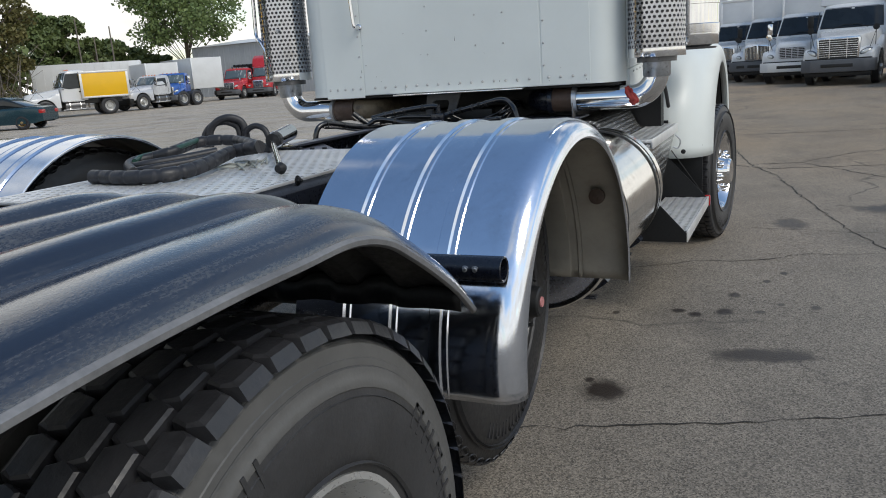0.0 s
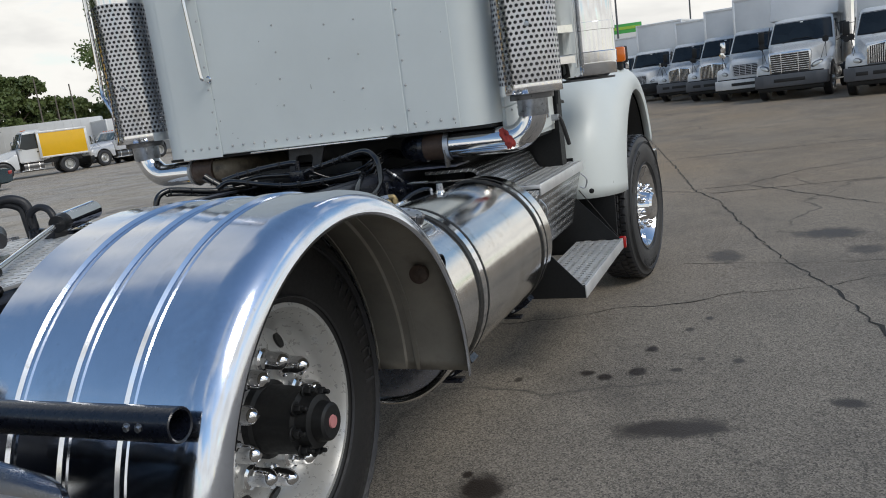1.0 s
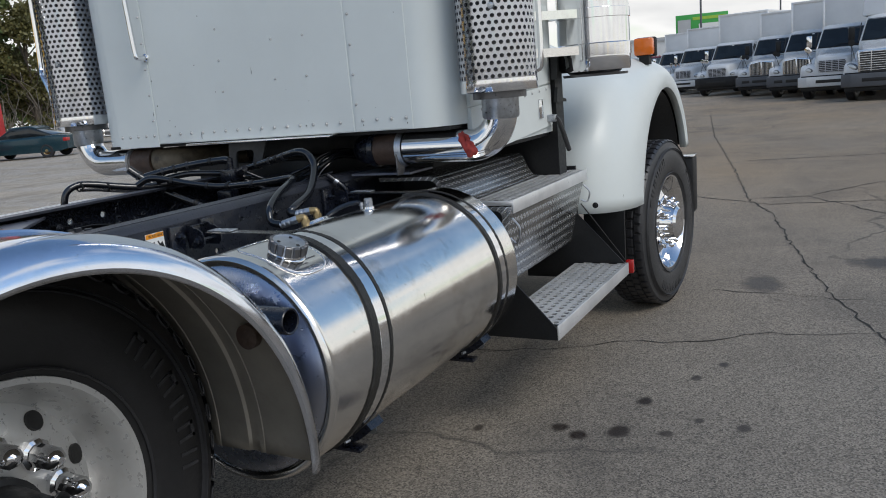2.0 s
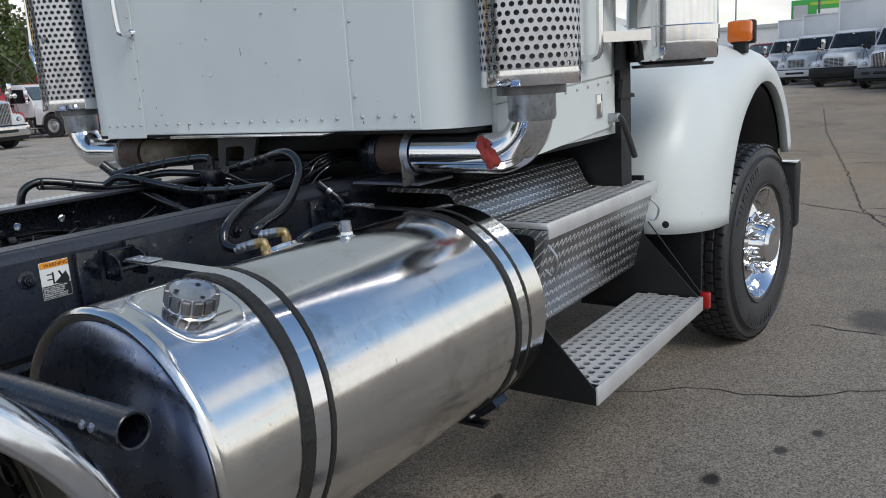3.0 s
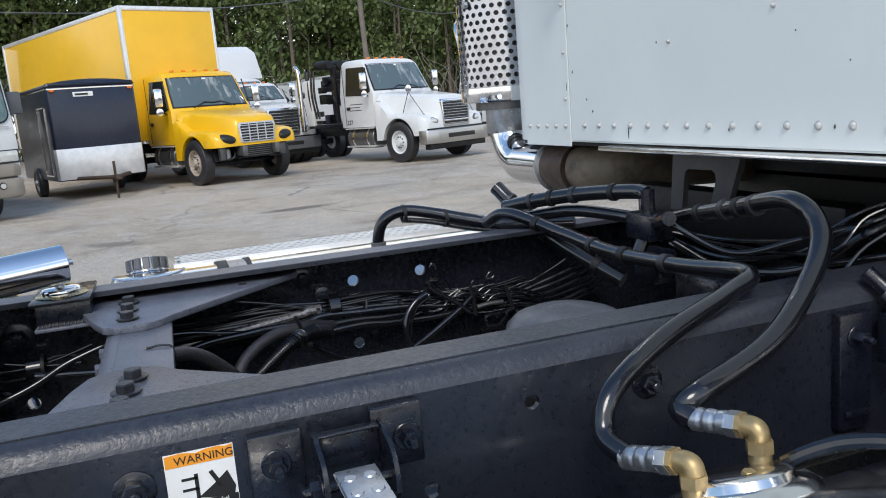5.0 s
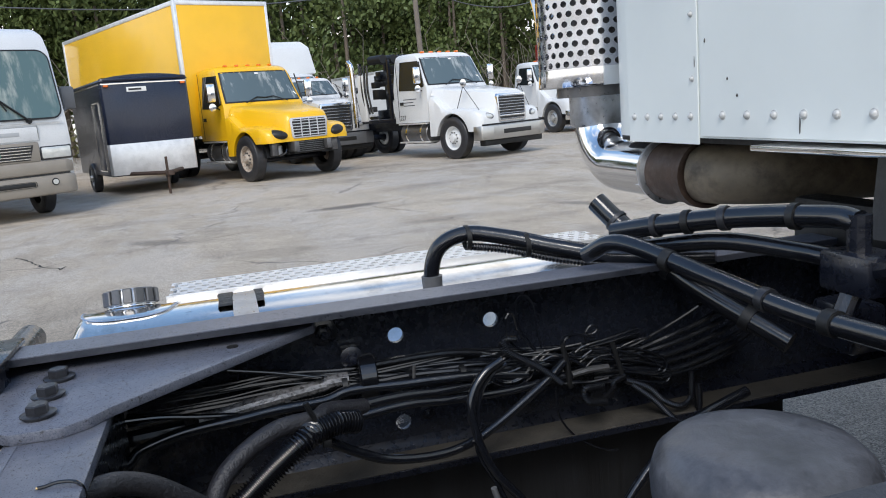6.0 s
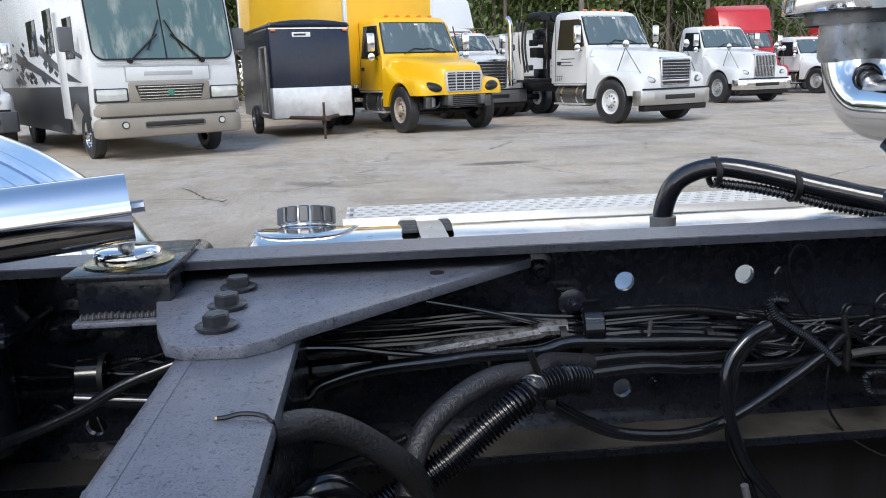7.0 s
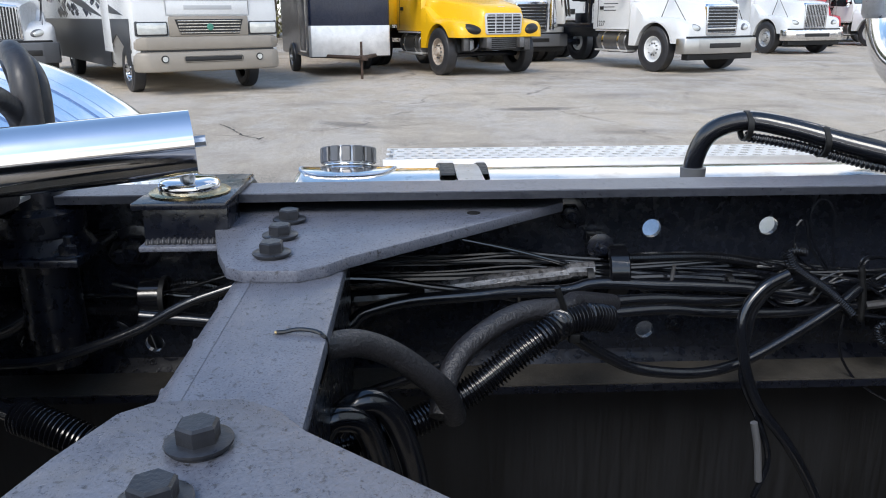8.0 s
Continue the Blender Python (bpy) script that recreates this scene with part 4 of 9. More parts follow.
    bm = lathe(B(), [(0.010, 0.0555), (0.021, 0.0540), (0.0245, 0.0510), (0.027, 0.0475), (0.033, 0.0460), (0.036, 0.044)], (0, 0, 0), "z", 48)
    part("filler_neck", lean(bm), POLISH, tank, "short filler neck")
    bm = lathe(B(), [(0.026, 0.0), (0.026, 0.046), (0.040, 0.048), (0.056, 0.046), (0.062, 0.043), (0.060, 0.038), (0.058, 0.034), (0.060, 0.0)], (0, 0, 0), "z", 48)
    cap = part("filler_cap", lean(bm), GALV, tank, "cast grey filler cap")
    lug = None
    for k in range(14):
        rot = m @ Matrix.Rotation(2 * math.pi * k / 14, 4, "Z")
        if lug is None:
            lug = part("grip_lug", box(B(), 0.041, 0.0525, -0.0088, 0.0088, 0.032, 0.0615, 0.002, None, 1), AIRBAG, cap, "dark grip lug")
        else:
            lug = new("grip_lug", lug.data)
            lug.parent = cap
        lug.matrix_basis = rot
    for k in range(3):
        part("cap_dimple", lean(lathe(B(), [(0.0600, 0.005), (0.0612, 0.005), (0.0612, 0)], (0.030 * math.cos(k * 2.1), 0.030 * math.sin(k * 2.1), 0), "z", 10)), INK, cap)
    return tank


rt = fuel_tank(1)
lt = fuel_tank(-1)
# sender nut and fuel fittings on the near tank
bm = lathe(B(), [(0, 0.034), (0.005, 0.032), (0.008, 0.020), (0.016, 0.018)], (0.825, 1.530, 1.064), "z", 24)
part("sender_base", bm, POLISH, rt)
bm = lathe(B(), [(0.014, 0.0), (0.014, 0.016), (0.030, 0.016), (0.031, 0.0145), (0.042, 0.0145), (0.044, 0.012), (0.044, 0)], (0.825, 1.530, 1.064), "z", 8)
part("sender_nut", bm, GALV, rt, "grey hexagonal vent nut")
tube_bm = tube(B(), spline([(0.762, 1.578, 1.082), (0.742, 1.580, 1.085), (0.711, 1.569, 1.080), (0.675, 1.548, 1.065), (0.640, 1.520, 1.035), (0.59, 1.50, 0.97), (0.55, 1.50, 0.90)], 6), 0.0085, 10)
part("vent_hose", tube_bm, HOSE, rt)
part("vent_elbow", hexnut(rod(B(), (0.764, 1.578, 1.040), (0.764, 1.578, 1.086), 0.006, 8), (0.764, 1.578, 1.076), "z", 0.007, 0.008), GALV, rt, "small zinc fitting")
bm = lathe(B(), [(-0.04, 0.085), (0.0, 0.080), (0.006, 0.074), (0.010, 0.058), (0.018, 0.055), (0.021, 0.05), (0.021, 0)], (0.648, 1.462, 1.022), "z", 32)
bmesh.ops.rotate(bm, cent=(0.648, 1.462, 1.022), matrix=Matrix.Rotation(radians(-22), 3, "Y"), verts=bm.verts[:])
part("fitting_boss", bm, POLISH, rt, "welded aluminium fitting boss")
part("boss_plug", hexnut(B(), (0.660, 1.462, 1.040), "z", 0.008, 0.012), BRASS, rt)


def fuel_fitting(a, up, away):
    a = Vector(a)
    el = B()
    up, away = Vector(up), Vector(away)
    tube(el, [a - up * 0.35, a + up * 0.10], 0.0125, 12)
    tube(el, [a + up * 0.05, a + up * 0.55], 0.0150, 6)
    tube(el, spline([a + up * 0.5, a + up * 0.75, a + up * 0.93 + away * 0.06, a + up + away * 0.20, a + up + away * 0.36], 5), 0.0118, 14)
    tube(el, [a + up + away * 0.30, a + up + away * 0.44], 0.0145, 6)
    e = part("elbow_fitting", el, BRASS, rt, "brass elbow fitting")
    sw = B()
    tube(sw, [a + up + away * 0.42, a + up + away * 0.66], 0.0150, 6)
    tube(sw, spline([a + up + away * 0.64, a + up + away * 0.9, a + up + away * 1.2, a + up + away * 1.5], 8), lambda t: 0.0138 if (t % 0.016) < 0.011 else 0.0125, 14)
    part("swivel_nut", sw, GALV, rt, "zinc hose end")
    return a + up + away * 1.45


h1 = fuel_fitting((0.644, 1.408, 1.040), (-0.002, 0.0, 0.026), (-0.056, -0.016, -0.016))
h2 = fuel_fitting((0.622, 1.508, 1.044), (-0.002, 0.0, 0.029), (-0.048, -0.019, -0.007))
for path, r in (([h1, (0.52, 1.38, 1.055), (0.50, 1.406, 1.096), (0.46, 1.508, 1.133), (0.41, 1.642, 1.155), (0.37, 1.706, 1.166), (0.20, 1.713, 1.148), (0.0, 1.714, 1.139), (-0.15, 1.696, 1.156), (-0.30, 1.641, 1.189), (-0.36, 1.61, 1.165)], 0.0132),
                ([h2, (0.530, 1.476, 1.070), (0.532, 1.505, 1.086), (0.50, 1.636, 1.117), (0.45, 1.747, 1.178), (0.41, 1.795, 1.226), (0.35, 1.80, 1.257), (0.20, 1.825, 1.228), (0.06, 1.84, 1.20), (-0.03, 1.85, 1.178)], 0.0148)):
    part("fuel_hose", tube(B(), spline(path, 8), r, 12), HOSE, truck, "black rubber fuel hose")

# ---- battery box, steps ----
bx = part("step_box", prism(B(), [(0.50, 0.60), (0.965, 0.60), (1.052, 0.945), (1.052, 0.955), (0.50, 0.955)], "y", 2.245, 3.235, 0.004), DIAMOND, truck, "diamond plate step box")
# flat black panel in place of the box's shaded hollow
part("box_end", prism(B(), [(0.55, 0.63), (0.945, 0.63), (1.006, 0.895), (1.008, 0.915), (1.000, 0.930), (0.985, 0.937), (0.55, 0.942)], "y", 2.238, 2.246), BLACK, bx, "black panel standing for the shaded hollow of the open box end")
gr = perforated(B(), 24, 5, lambda u, v, d: (0.845 + 0.215 * v, 2.235 + 1.005 * u * 24 / 24.5, 0.982 - d), (0.38, 0.36), 0.003)
part("tread", gr, TREAD_AL, bx, "perforated aluminium tread")
# black sheet added under the tread so its holes look shaded
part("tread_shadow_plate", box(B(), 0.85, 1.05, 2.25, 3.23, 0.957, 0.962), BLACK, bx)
e = B()
box(e, 1.056, 1.066, 2.23, 3.25, 0.928, 0.984, 0.003)
box(e, 0.84, 1.062, 2.226, 2.234, 0.962, 0.983, 0.002)
part("tread_edge", e, TREAD_AL, bx)
bend = [(0.50, 1.105), (0.73, 1.105), (0.765, 1.100), (0.785, 1.085), (0.815, 1.02), (0.835, 0.992), (0.87, 0.984), (0.87, 0.974), (0.82, 0.98), (0.80, 1.005), (0.77, 1.07), (0.755, 1.085), (0.73, 1.09), (0.50, 1.09)]
part("cover", prism(B(), [(x + 0.02, z) for x, z in bend], "y", 2.10, 3.02), DIAMOND, bx, "bent diamond plate cover")
latch = tube(B(), spline([(1.045, 2.26, 0.905), (1.075, 2.262, 0.86), (1.06, 2.262, 0.80), (1.03, 2.26, 0.82)], 5), 0.0045, 8)
part("latch", latch, GALV, bx)
latch = tube(B(), spline([(1.055, 3.20, 0.91), (1.085, 3.21, 0.87), (1.07, 3.21, 0.82), (1.04, 3.20, 0.83)], 5), 0.0045, 8)
part("latch", latch, GALV, bx)
low = perforated(B(), 24, 6, lambda u, v, d: (0.985 + 0.27 * v, 2.145 + 1.09 * u * 24 / 24.5, 0.488 - d), (0.33, 0.33), 0.006)
ls = part("lower_step", low, TREAD_AL, truck, "perforated aluminium lower step")
# black sheet added as the shade seen through the step's holes
part("step_shadow_sheet", box(B(), 0.99, 1.25, 2.15, 3.23, 0.440, 0.445), BLACK, ls)
e = B()
box(e, 1.256, 1.264, 2.135, 3.245, 0.430, 0.490, 0.002)
box(e, 0.98, 1.262, 3.238, 3.246, 0.44, 0.489, 0.002)
part("step_lip", e, TREAD_AL, ls)
for y in (2.137, 3.232):
    part("step_bracket", prism(B(), [(0.96, 0.80), (1.00, 0.76), (1.258, 0.478), (1.258, 0.430), (0.80, 0.43), (0.80, 0.80)], "y", y - 0.003, y + 0.003), BLACK, ls, "black triangular bracket")
rf = part("red_reflector", box(B(), 1.225, 1.265, 3.330, 3.362, 0.41, 0.482, 0.006), REDLENS, truck, "small red reflector")
part("splash_panel", prism(B(), [(0.98, 0.36), (1.20, 0.36), (1.205, 0.82), (0.98, 0.84)], "y", 3.42, 3.44), BLACK, truck, "black splash panel behind the wheel")
part("splash_side", box(B(), 0.70, 1.0, 3.25, 3.27, 0.40, 1.0), BLACK, truck)
part("brace", rod(B(), (1.02, 3.26, 0.80), (1.23, 3.34, 0.47), 0.003, 6), BLACK, truck)

# ---- cab, sleeper, hood ----
def rounded_plan(hw, y0, y1, r, n=8):
    pts = [(hw - r + r * math.cos(radians(a)), y0 + r + r * math.sin(radians(a))) for a in [-90 + 90 * k / n for k in range(n + 1)]]
    return [(-x, y) for x, y in reversed(pts)] + pts + [(hw, y1), (-hw, y1)]


CABY = 1.937
slp = part("sleeper", prism(B(), rounded_plan(0.955, CABY, 2.62, 0.15, 10), "z", 1.312, 2.95), WHITE, truck, "white painted sleeper panels with rivets")
# panels standing a little proud, with seams between
for x0, x1 in ((-0.535, 0.532), (0.541, 0.80)):
    part("rear_panel", box(B(), x0, x1, CABY - 0.003, CABY - 0.0002, 1.315, 2.94, 0.001, None, 1), WHITE, slp)
part("rear_panel", box(B(), -0.80, -0.543, CABY - 0.0035, CABY - 0.0002, 1.300, 2.94, 0.001, None, 1), WHITE, slp)
part("bottom_strip", box(B(), -0.337, 0.441, CABY - 0.048, CABY + 0.01, 1.300, 1.309, 0.002), POLISH, slp, "bright aluminium strip")


def rivets(pts, parent, r=0.0065):
    for x, z in pts:
        if r not in RIV:
            b = lathe(B(), [(0, r * 1.25), (0.001, r * 1.2), (0.001, r), (0.004, r * 0.85), (0.006, r * 0.5), (0.0065, 0)], (0, 0, 0), "y", 10, -1)
            RIV[r] = part("rivet", b, RIVET, parent)
            o = RIV[r]
        else:
            o = new("rivet", RIV[r].data)
            o.parent = parent
        o.location = (x, CABY - 0.003, z)


RIV = {}
# greyer than the panels: rivet shadows put into the colour, grime over it
RIVET = surface("shadow_toned_rivet", (0.50, 0.51, 0.51), 0.35, 0.1, 0.4, 40, 200, 0, 0.5, (0.12, 0.11, 0.1))
rivets([(-0.775 + 0.052 * k, 1.352) for k in range(5)] + [(0.575 + 0.066 * k, 1.356) for k in range(4)], slp)
rivets([(-0.47 + 0.067 * k, 1.353) for k in range(15)], slp)
rivets([(x, 1.42 + 0.115 * k) for x in (-0.56, 0.552) for k in range(7)], slp, 0.0052)
rivets([(-0.12, 1.52 + 0.13 * k) for k in range(5)], slp, 0.0045)
for x in (0.17, 0.33):
    rivets([(x, 1.55 + 0.16 * k) for k in range(3)], slp, 0.0045)
rs = random.Random(17)
CHIP = surface("chipped_paint", (0.07, 0.065, 0.06), 0.7, 0, 0.4, 60, 200)
for k in range(20):      # chips and drip marks in the paint, most along the lower edge
    x = rs.uniform(-0.75, 0.78)
    z = 1.335 + (rs.random() ** 4) * 0.6
    w, h = rs.uniform(0.001, 0.0025), rs.uniform(0.0015, 0.005)
    if k % 7 == 0:
        w, h = 0.0011, rs.uniform(0.010, 0.018)
    part("paint_chip", prism(B(), [(x - w, z), (x - w * 0.4, z - h * 0.6), (x + w * 0.5, z - h * 0.5), (x + w, z + h * 0.2), (x + w * 0.2, z + h)], "y", CABY - 0.0042, CABY - 0.0032), CHIP, slp)
gb = tube(B(), spline([(-0.543, CABY, 1.700), (-0.543, CABY - 0.05, 1.700), (-0.548, CABY - 0.058, 1.73), (-0.56, CABY - 0.058, 1.9), (-0.572, CABY - 0.058, 2.09), (-0.575, CABY - 0.05, 2.12), (-0.575, CABY, 2.12)], 6), 0.011, 12)
gh = part("grab_bar", gb, CHROME, slp, "chrome grab bar")
for z, x in ((1.70, -0.543), (2.12, -0.575)):
    part("bar_foot", lathe(B(), [(0, 0.02), (0.008, 0.018), (0.012, 0.012)], (x, CABY - 0.003, z), "y", 14, -1), CHROME, gh)

cab = part("cab", prism(B(), [(-0.96, 2.45), (0.96, 2.45), (0.96, 3.08), (0.92, 3.14), (0.80, 3.16), (-0.80, 3.16), (-0.92, 3.14), (-0.96, 3.08)], "z", 1.20, 2.62), WHITE, truck, "white cab with riveted lower side panels")
part("side_panel", prism(B(), [(2.10, 1.172), (3.03, 1.235), (3.03, 1.43), (2.10, 1.37)], "x", 0.950, 0.970), WHITE, cab)
part("side_panel", prism(B(), [(2.10, 1.378), (3.03, 1.438), (3.03, 1.80), (2.10, 1.80)], "x", 0.950, 0.970), WHITE, cab)
for k in range(9):
    o = new("rivet", RIV[0.0052].data)
    o.parent, o.rotation_euler, o.location = cab, (0, 0, radians(90)), (0.9705, 2.20 + 0.095 * k, 1.358 + 0.0061 * k)
for k in range(6):
    for j in range(2):
        o = new("rivet", RIV[0.0045].data)
        o.parent, o.rotation_euler, o.location = cab, (0, 0, radians(90)), (0.9705, 2.52 + 0.04 * k, 1.45 + 0.035 * j)
part("hasp", box(B(), 0.970, 0.978, 2.84, 2.89, 1.275, 1.365, 0.003), CHROME, cab, "chrome hasp plate")
gb = tube(B(), spline([(0.97, 2.72, 1.50), (1.02, 2.725, 1.50), (1.04, 2.73, 1.56), (1.04, 2.73, 1.9), (1.04, 2.73, 2.2)], 6), 0.013, 10)
part("side_grab_bar", gb, CHROME, cab, "chrome side grab bar")
part("hood_hinge", prism(B(), [(2.985, 1.45), (3.0, 1.56), (3.03, 1.56), (3.02, 1.49), (3.06, 1.48), (3.06, 1.45)], "x", 0.99, 1.02), BLACK, cab)
part("hood_latch", prism(B(), [(3.009, 1.341), (3.030, 1.412), (3.046, 1.412), (3.060, 1.365), (3.150, 1.352), (3.156, 1.338)], "x", 0.992, 1.006), BLACK, cab, "black L-shaped hood latch")
# solid black block painted in as the shade of the open gap
part("hood_gap_shade", box(B(), 0.60, 0.985, 3.055, 3.165, 0.98, 1.56), BLACK, cab, "black block standing for the shade between cab and fender")
part("hood_strap", tube(B(), spline([(1.0, 2.965, 1.265), (1.005, 2.985, 1.270), (1.012, 3.01, 1.245), (1.02, 3.05, 1.18), (1.025, 3.10, 1.10)], 5), 0.012, 8), RUBBER, cab, "black rubber hood latch strap")
part("latch_catch", box(B(), 0.965, 1.01, 2.955, 2.995, 1.25, 1.285, 0.006), GALV, cab)
# black sheets added over the white undersides, their shade put into colour
part("under_sleeper_shade", box(B(), -0.93, 0.93, 1.985, 2.44, 1.296, 1.3095, 0.002), BLACK, truck, "black sheet darkening the underside of the sleeper")
part("cab_back_shade", box(B(), -0.94, 0.94, 2.432, 2.447, 1.195, 1.294, 0.002), BLACK, truck)
part("cab_floor_shade", box(B(), -0.94, 0.94, 2.45, 3.14, 1.180, 1.196, 0.002), BLACK, truck)
# block added to hide the lit ground beyond and keep this space dark
part("under_cab_block", box(B(), -0.60, 0.60, 2.45, 3.2, 0.80, 1.25, 0.02), BLACK, truck, "added black block closing off the daylight under the cab")
hd = part("hood", prism(B(), [(3.16, 0.9), (5.15, 0.8), (5.2, 1.2), (5.1, 1.50), (4.7, 1.60), (3.16, 1.80)], "x", -0.62, 0.62, 0.05), WHITE, truck, "white hood")


# front fenders
def front_fender(s):
    yc, zc = 4.40, 0.70
    bm = B()
    key = [(178, 1.14), (160, 1.17), (140, 1.10), (120, 0.97), (105, 0.88), (90, 0.84), (70, 0.79), (45, 0.74), (19, 0.70)]
    rows = []
    n = 40
    for k in range(n + 1):
        a = 178 + (19 - 178) * k / n
        for (a0, r0), (a1, r1) in zip(key, key[1:]):
            if a0 >= a >= a1:
                t = (a0 - a) / (a0 - a1)
                Ro = r0 + (r1 - r0) * (t * t * (3 - 2 * t) * 0.5 + t * 0.5)
        Ri = 0.645 + 0.05 * max(0, (a - 120) / 58)
        prof = [(0.60, Ro), (0.85, Ro)]
        for j in range(9):
            b = radians(90 * j / 8)
            prof.append((0.98 + 0.268 * math.sin(b), Ri + 0.06 + (Ro - Ri - 0.06) * math.cos(b) ** 0.85 if j < 8 else Ri + 0.06))
        prof += [(1.25, Ri + 0.02), (1.243, Ri), (1.20, Ri - 0.004)]
        c, q = math.cos(radians(a)), math.sin(radians(a))
        rows.append([bm.verts.new((s * x, yc + r * c, zc + r * q + (0.045 * max(0, (1.1 - x)) * max(0, (a - 150) / 28)))) for x, r in prof])
    for p, q in zip(rows, rows[1:]):
        for j in range(len(p) - 1):
            bm.faces.new((p[j], p[j + 1], q[j + 1], q[j]))
    bmesh.ops.recalc_face_normals(bm, faces=bm.faces[:])
    f = part("front_fender", bm, [WHITE, BLACK], truck, "glossy white front fender")
    md = f.modifiers.new("thickness", "SOLIDIFY")
    md.thickness, md.offset, md.material_offset, md.material_offset_rim = 0.012, -1.0, 1, 0
    # liner
    ln = B()
    rows = []
    for k in range(25):
        a = radians(182 + (12 - 182) * k / 24)
        rows.append([ln.verts.new((s * x, yc + 0.63 * math.cos(a), zc + 0.63 * math.sin(a))) for x in (0.55, 1.19)])
    for p, q in zip(rows, rows[1:]):
        ln.faces.new((p[0], p[1], q[1], q[0]))
    l = part("fender_liner", ln, BLACK, f)
    l.modifiers.new("thickness", "SOLIDIFY").thickness = 0.01
    for x, y, z in ((1.098, 3.262, 0.79), (1.18, 3.50, 0.765)):
        bolt((s * x, y - 0.004, z), "y", -1, f, 0.010, 0.008, BLACK, False)
    if s > 0:
        lp = part("marker_lamp", box(B(), 1.125, 1.235, 4.08, 4.15, 1.545, 1.645, 0.012), AMBER, f, "amber turn signal lens")
        part("lamp_base", box(B(), 1.12, 1.24, 4.15, 4.20, 1.535, 1.65, 0.012), BLACK, lp)
        part("lamp_foot", box(B(), 1.15, 1.21, 4.10, 4.17, 1.49, 1.55, 0.006), BLACK, lp)


front_fender(1)
front_fender(-1)
bp = B()
prism(bp, [(5.45, 0.36), (5.60, 0.36), (5.62, 0.79), (5.45, 0.79)], "x", -1.21, 1.21, 0.02)
part("bumper", bp, BLACK, truck, "black front bumper end with a bright top edge")
part("bumper_edge", box(B(), 0.95, 1.215, 5.44, 5.60, 0.79, 0.80, 0.003), POLISH, truck)


# ---- wheels ----
def tyre_profile(R, W, bead):
    h = W / 2
    return [(-h + 0.03, bead - 0.01), (-h + 0.012, bead + 0.01), (-h + 0.002, bead + (R - bead) * 0.30), (-h, bead + (R - bead) * 0.5), (-h + 0.006, bead + (R - bead) * 0.74), (-h + 0.016, R - 0.040), (-h + 0.022, R - 0.012), (-h + 0.034, R - 0.002),
            (-h * 0.5, R), (0, R + 0.001), (h * 0.5, R), (h - 0.034, R - 0.002), (h - 0.022, R - 0.012), (h - 0.016, R - 0.040), (h - 0.006, bead + (R - bead) * 0.74), (h, bead + (R - bead) * 0.5), (h - 0.002, bead + (R - bead) * 0.30), (h - 0.012, bead + 0.01), (h - 0.03, bead - 0.01)]


def lugs(bm, R, W, rows, count, height, skew=0.0):
    """Tread blocks round a tyre about the origin, axis x: six-sided, their top edges worn round."""
    for j in range(rows):
        w = W / rows
        x0 = -W / 2 + w * j
        inner = 0 < j < rows - 1
        half = math.pi * R / count * (0.82 if inner else 0.76)
        sk = skew * (1.0 if inner else 0.6)
        for k in range(count):
            m = Matrix.Rotation(2 * math.pi * (k + (0.5 if j % 2 else 0.0)) / count, 4, "X")
            pts = []
            for z, tp, cut in ((R - height, 1.06, 0.0), (R - height * 0.18, 0.97, 0.0022), (R, 0.86, 0.0062)):
                lo, hi = x0 + 0.05 * w + cut, x0 + 0.95 * w - cut
                if j == 0:
                    lo += cut * 1.6 - (0.006 if z < R - height * 0.5 else 0.0)
                if j == rows - 1:
                    hi -= cut * 1.6 - (0.006 if z < R - height * 0.5 else 0.0)
                for x, y in ((lo, -half * tp), (x0 + w * 0.5, -half * tp - sk), (hi, -half * tp), (hi, half * tp), (x0 + w * 0.5, half * tp + sk), (lo, half * tp)):
                    pts.append(m @ Vector((x, y, math.sqrt(max(0, z * z - y * y)))))
            add(bm, pts, [(12, 13, 14, 15, 16, 17)] + [(i + 6 * r, i + 6 * r + 6, (i + 1) % 6 + 6 * r + 6, (i + 1) % 6 + 6 * r) for r in (0, 1) for i in range(6)], True)
    return bm


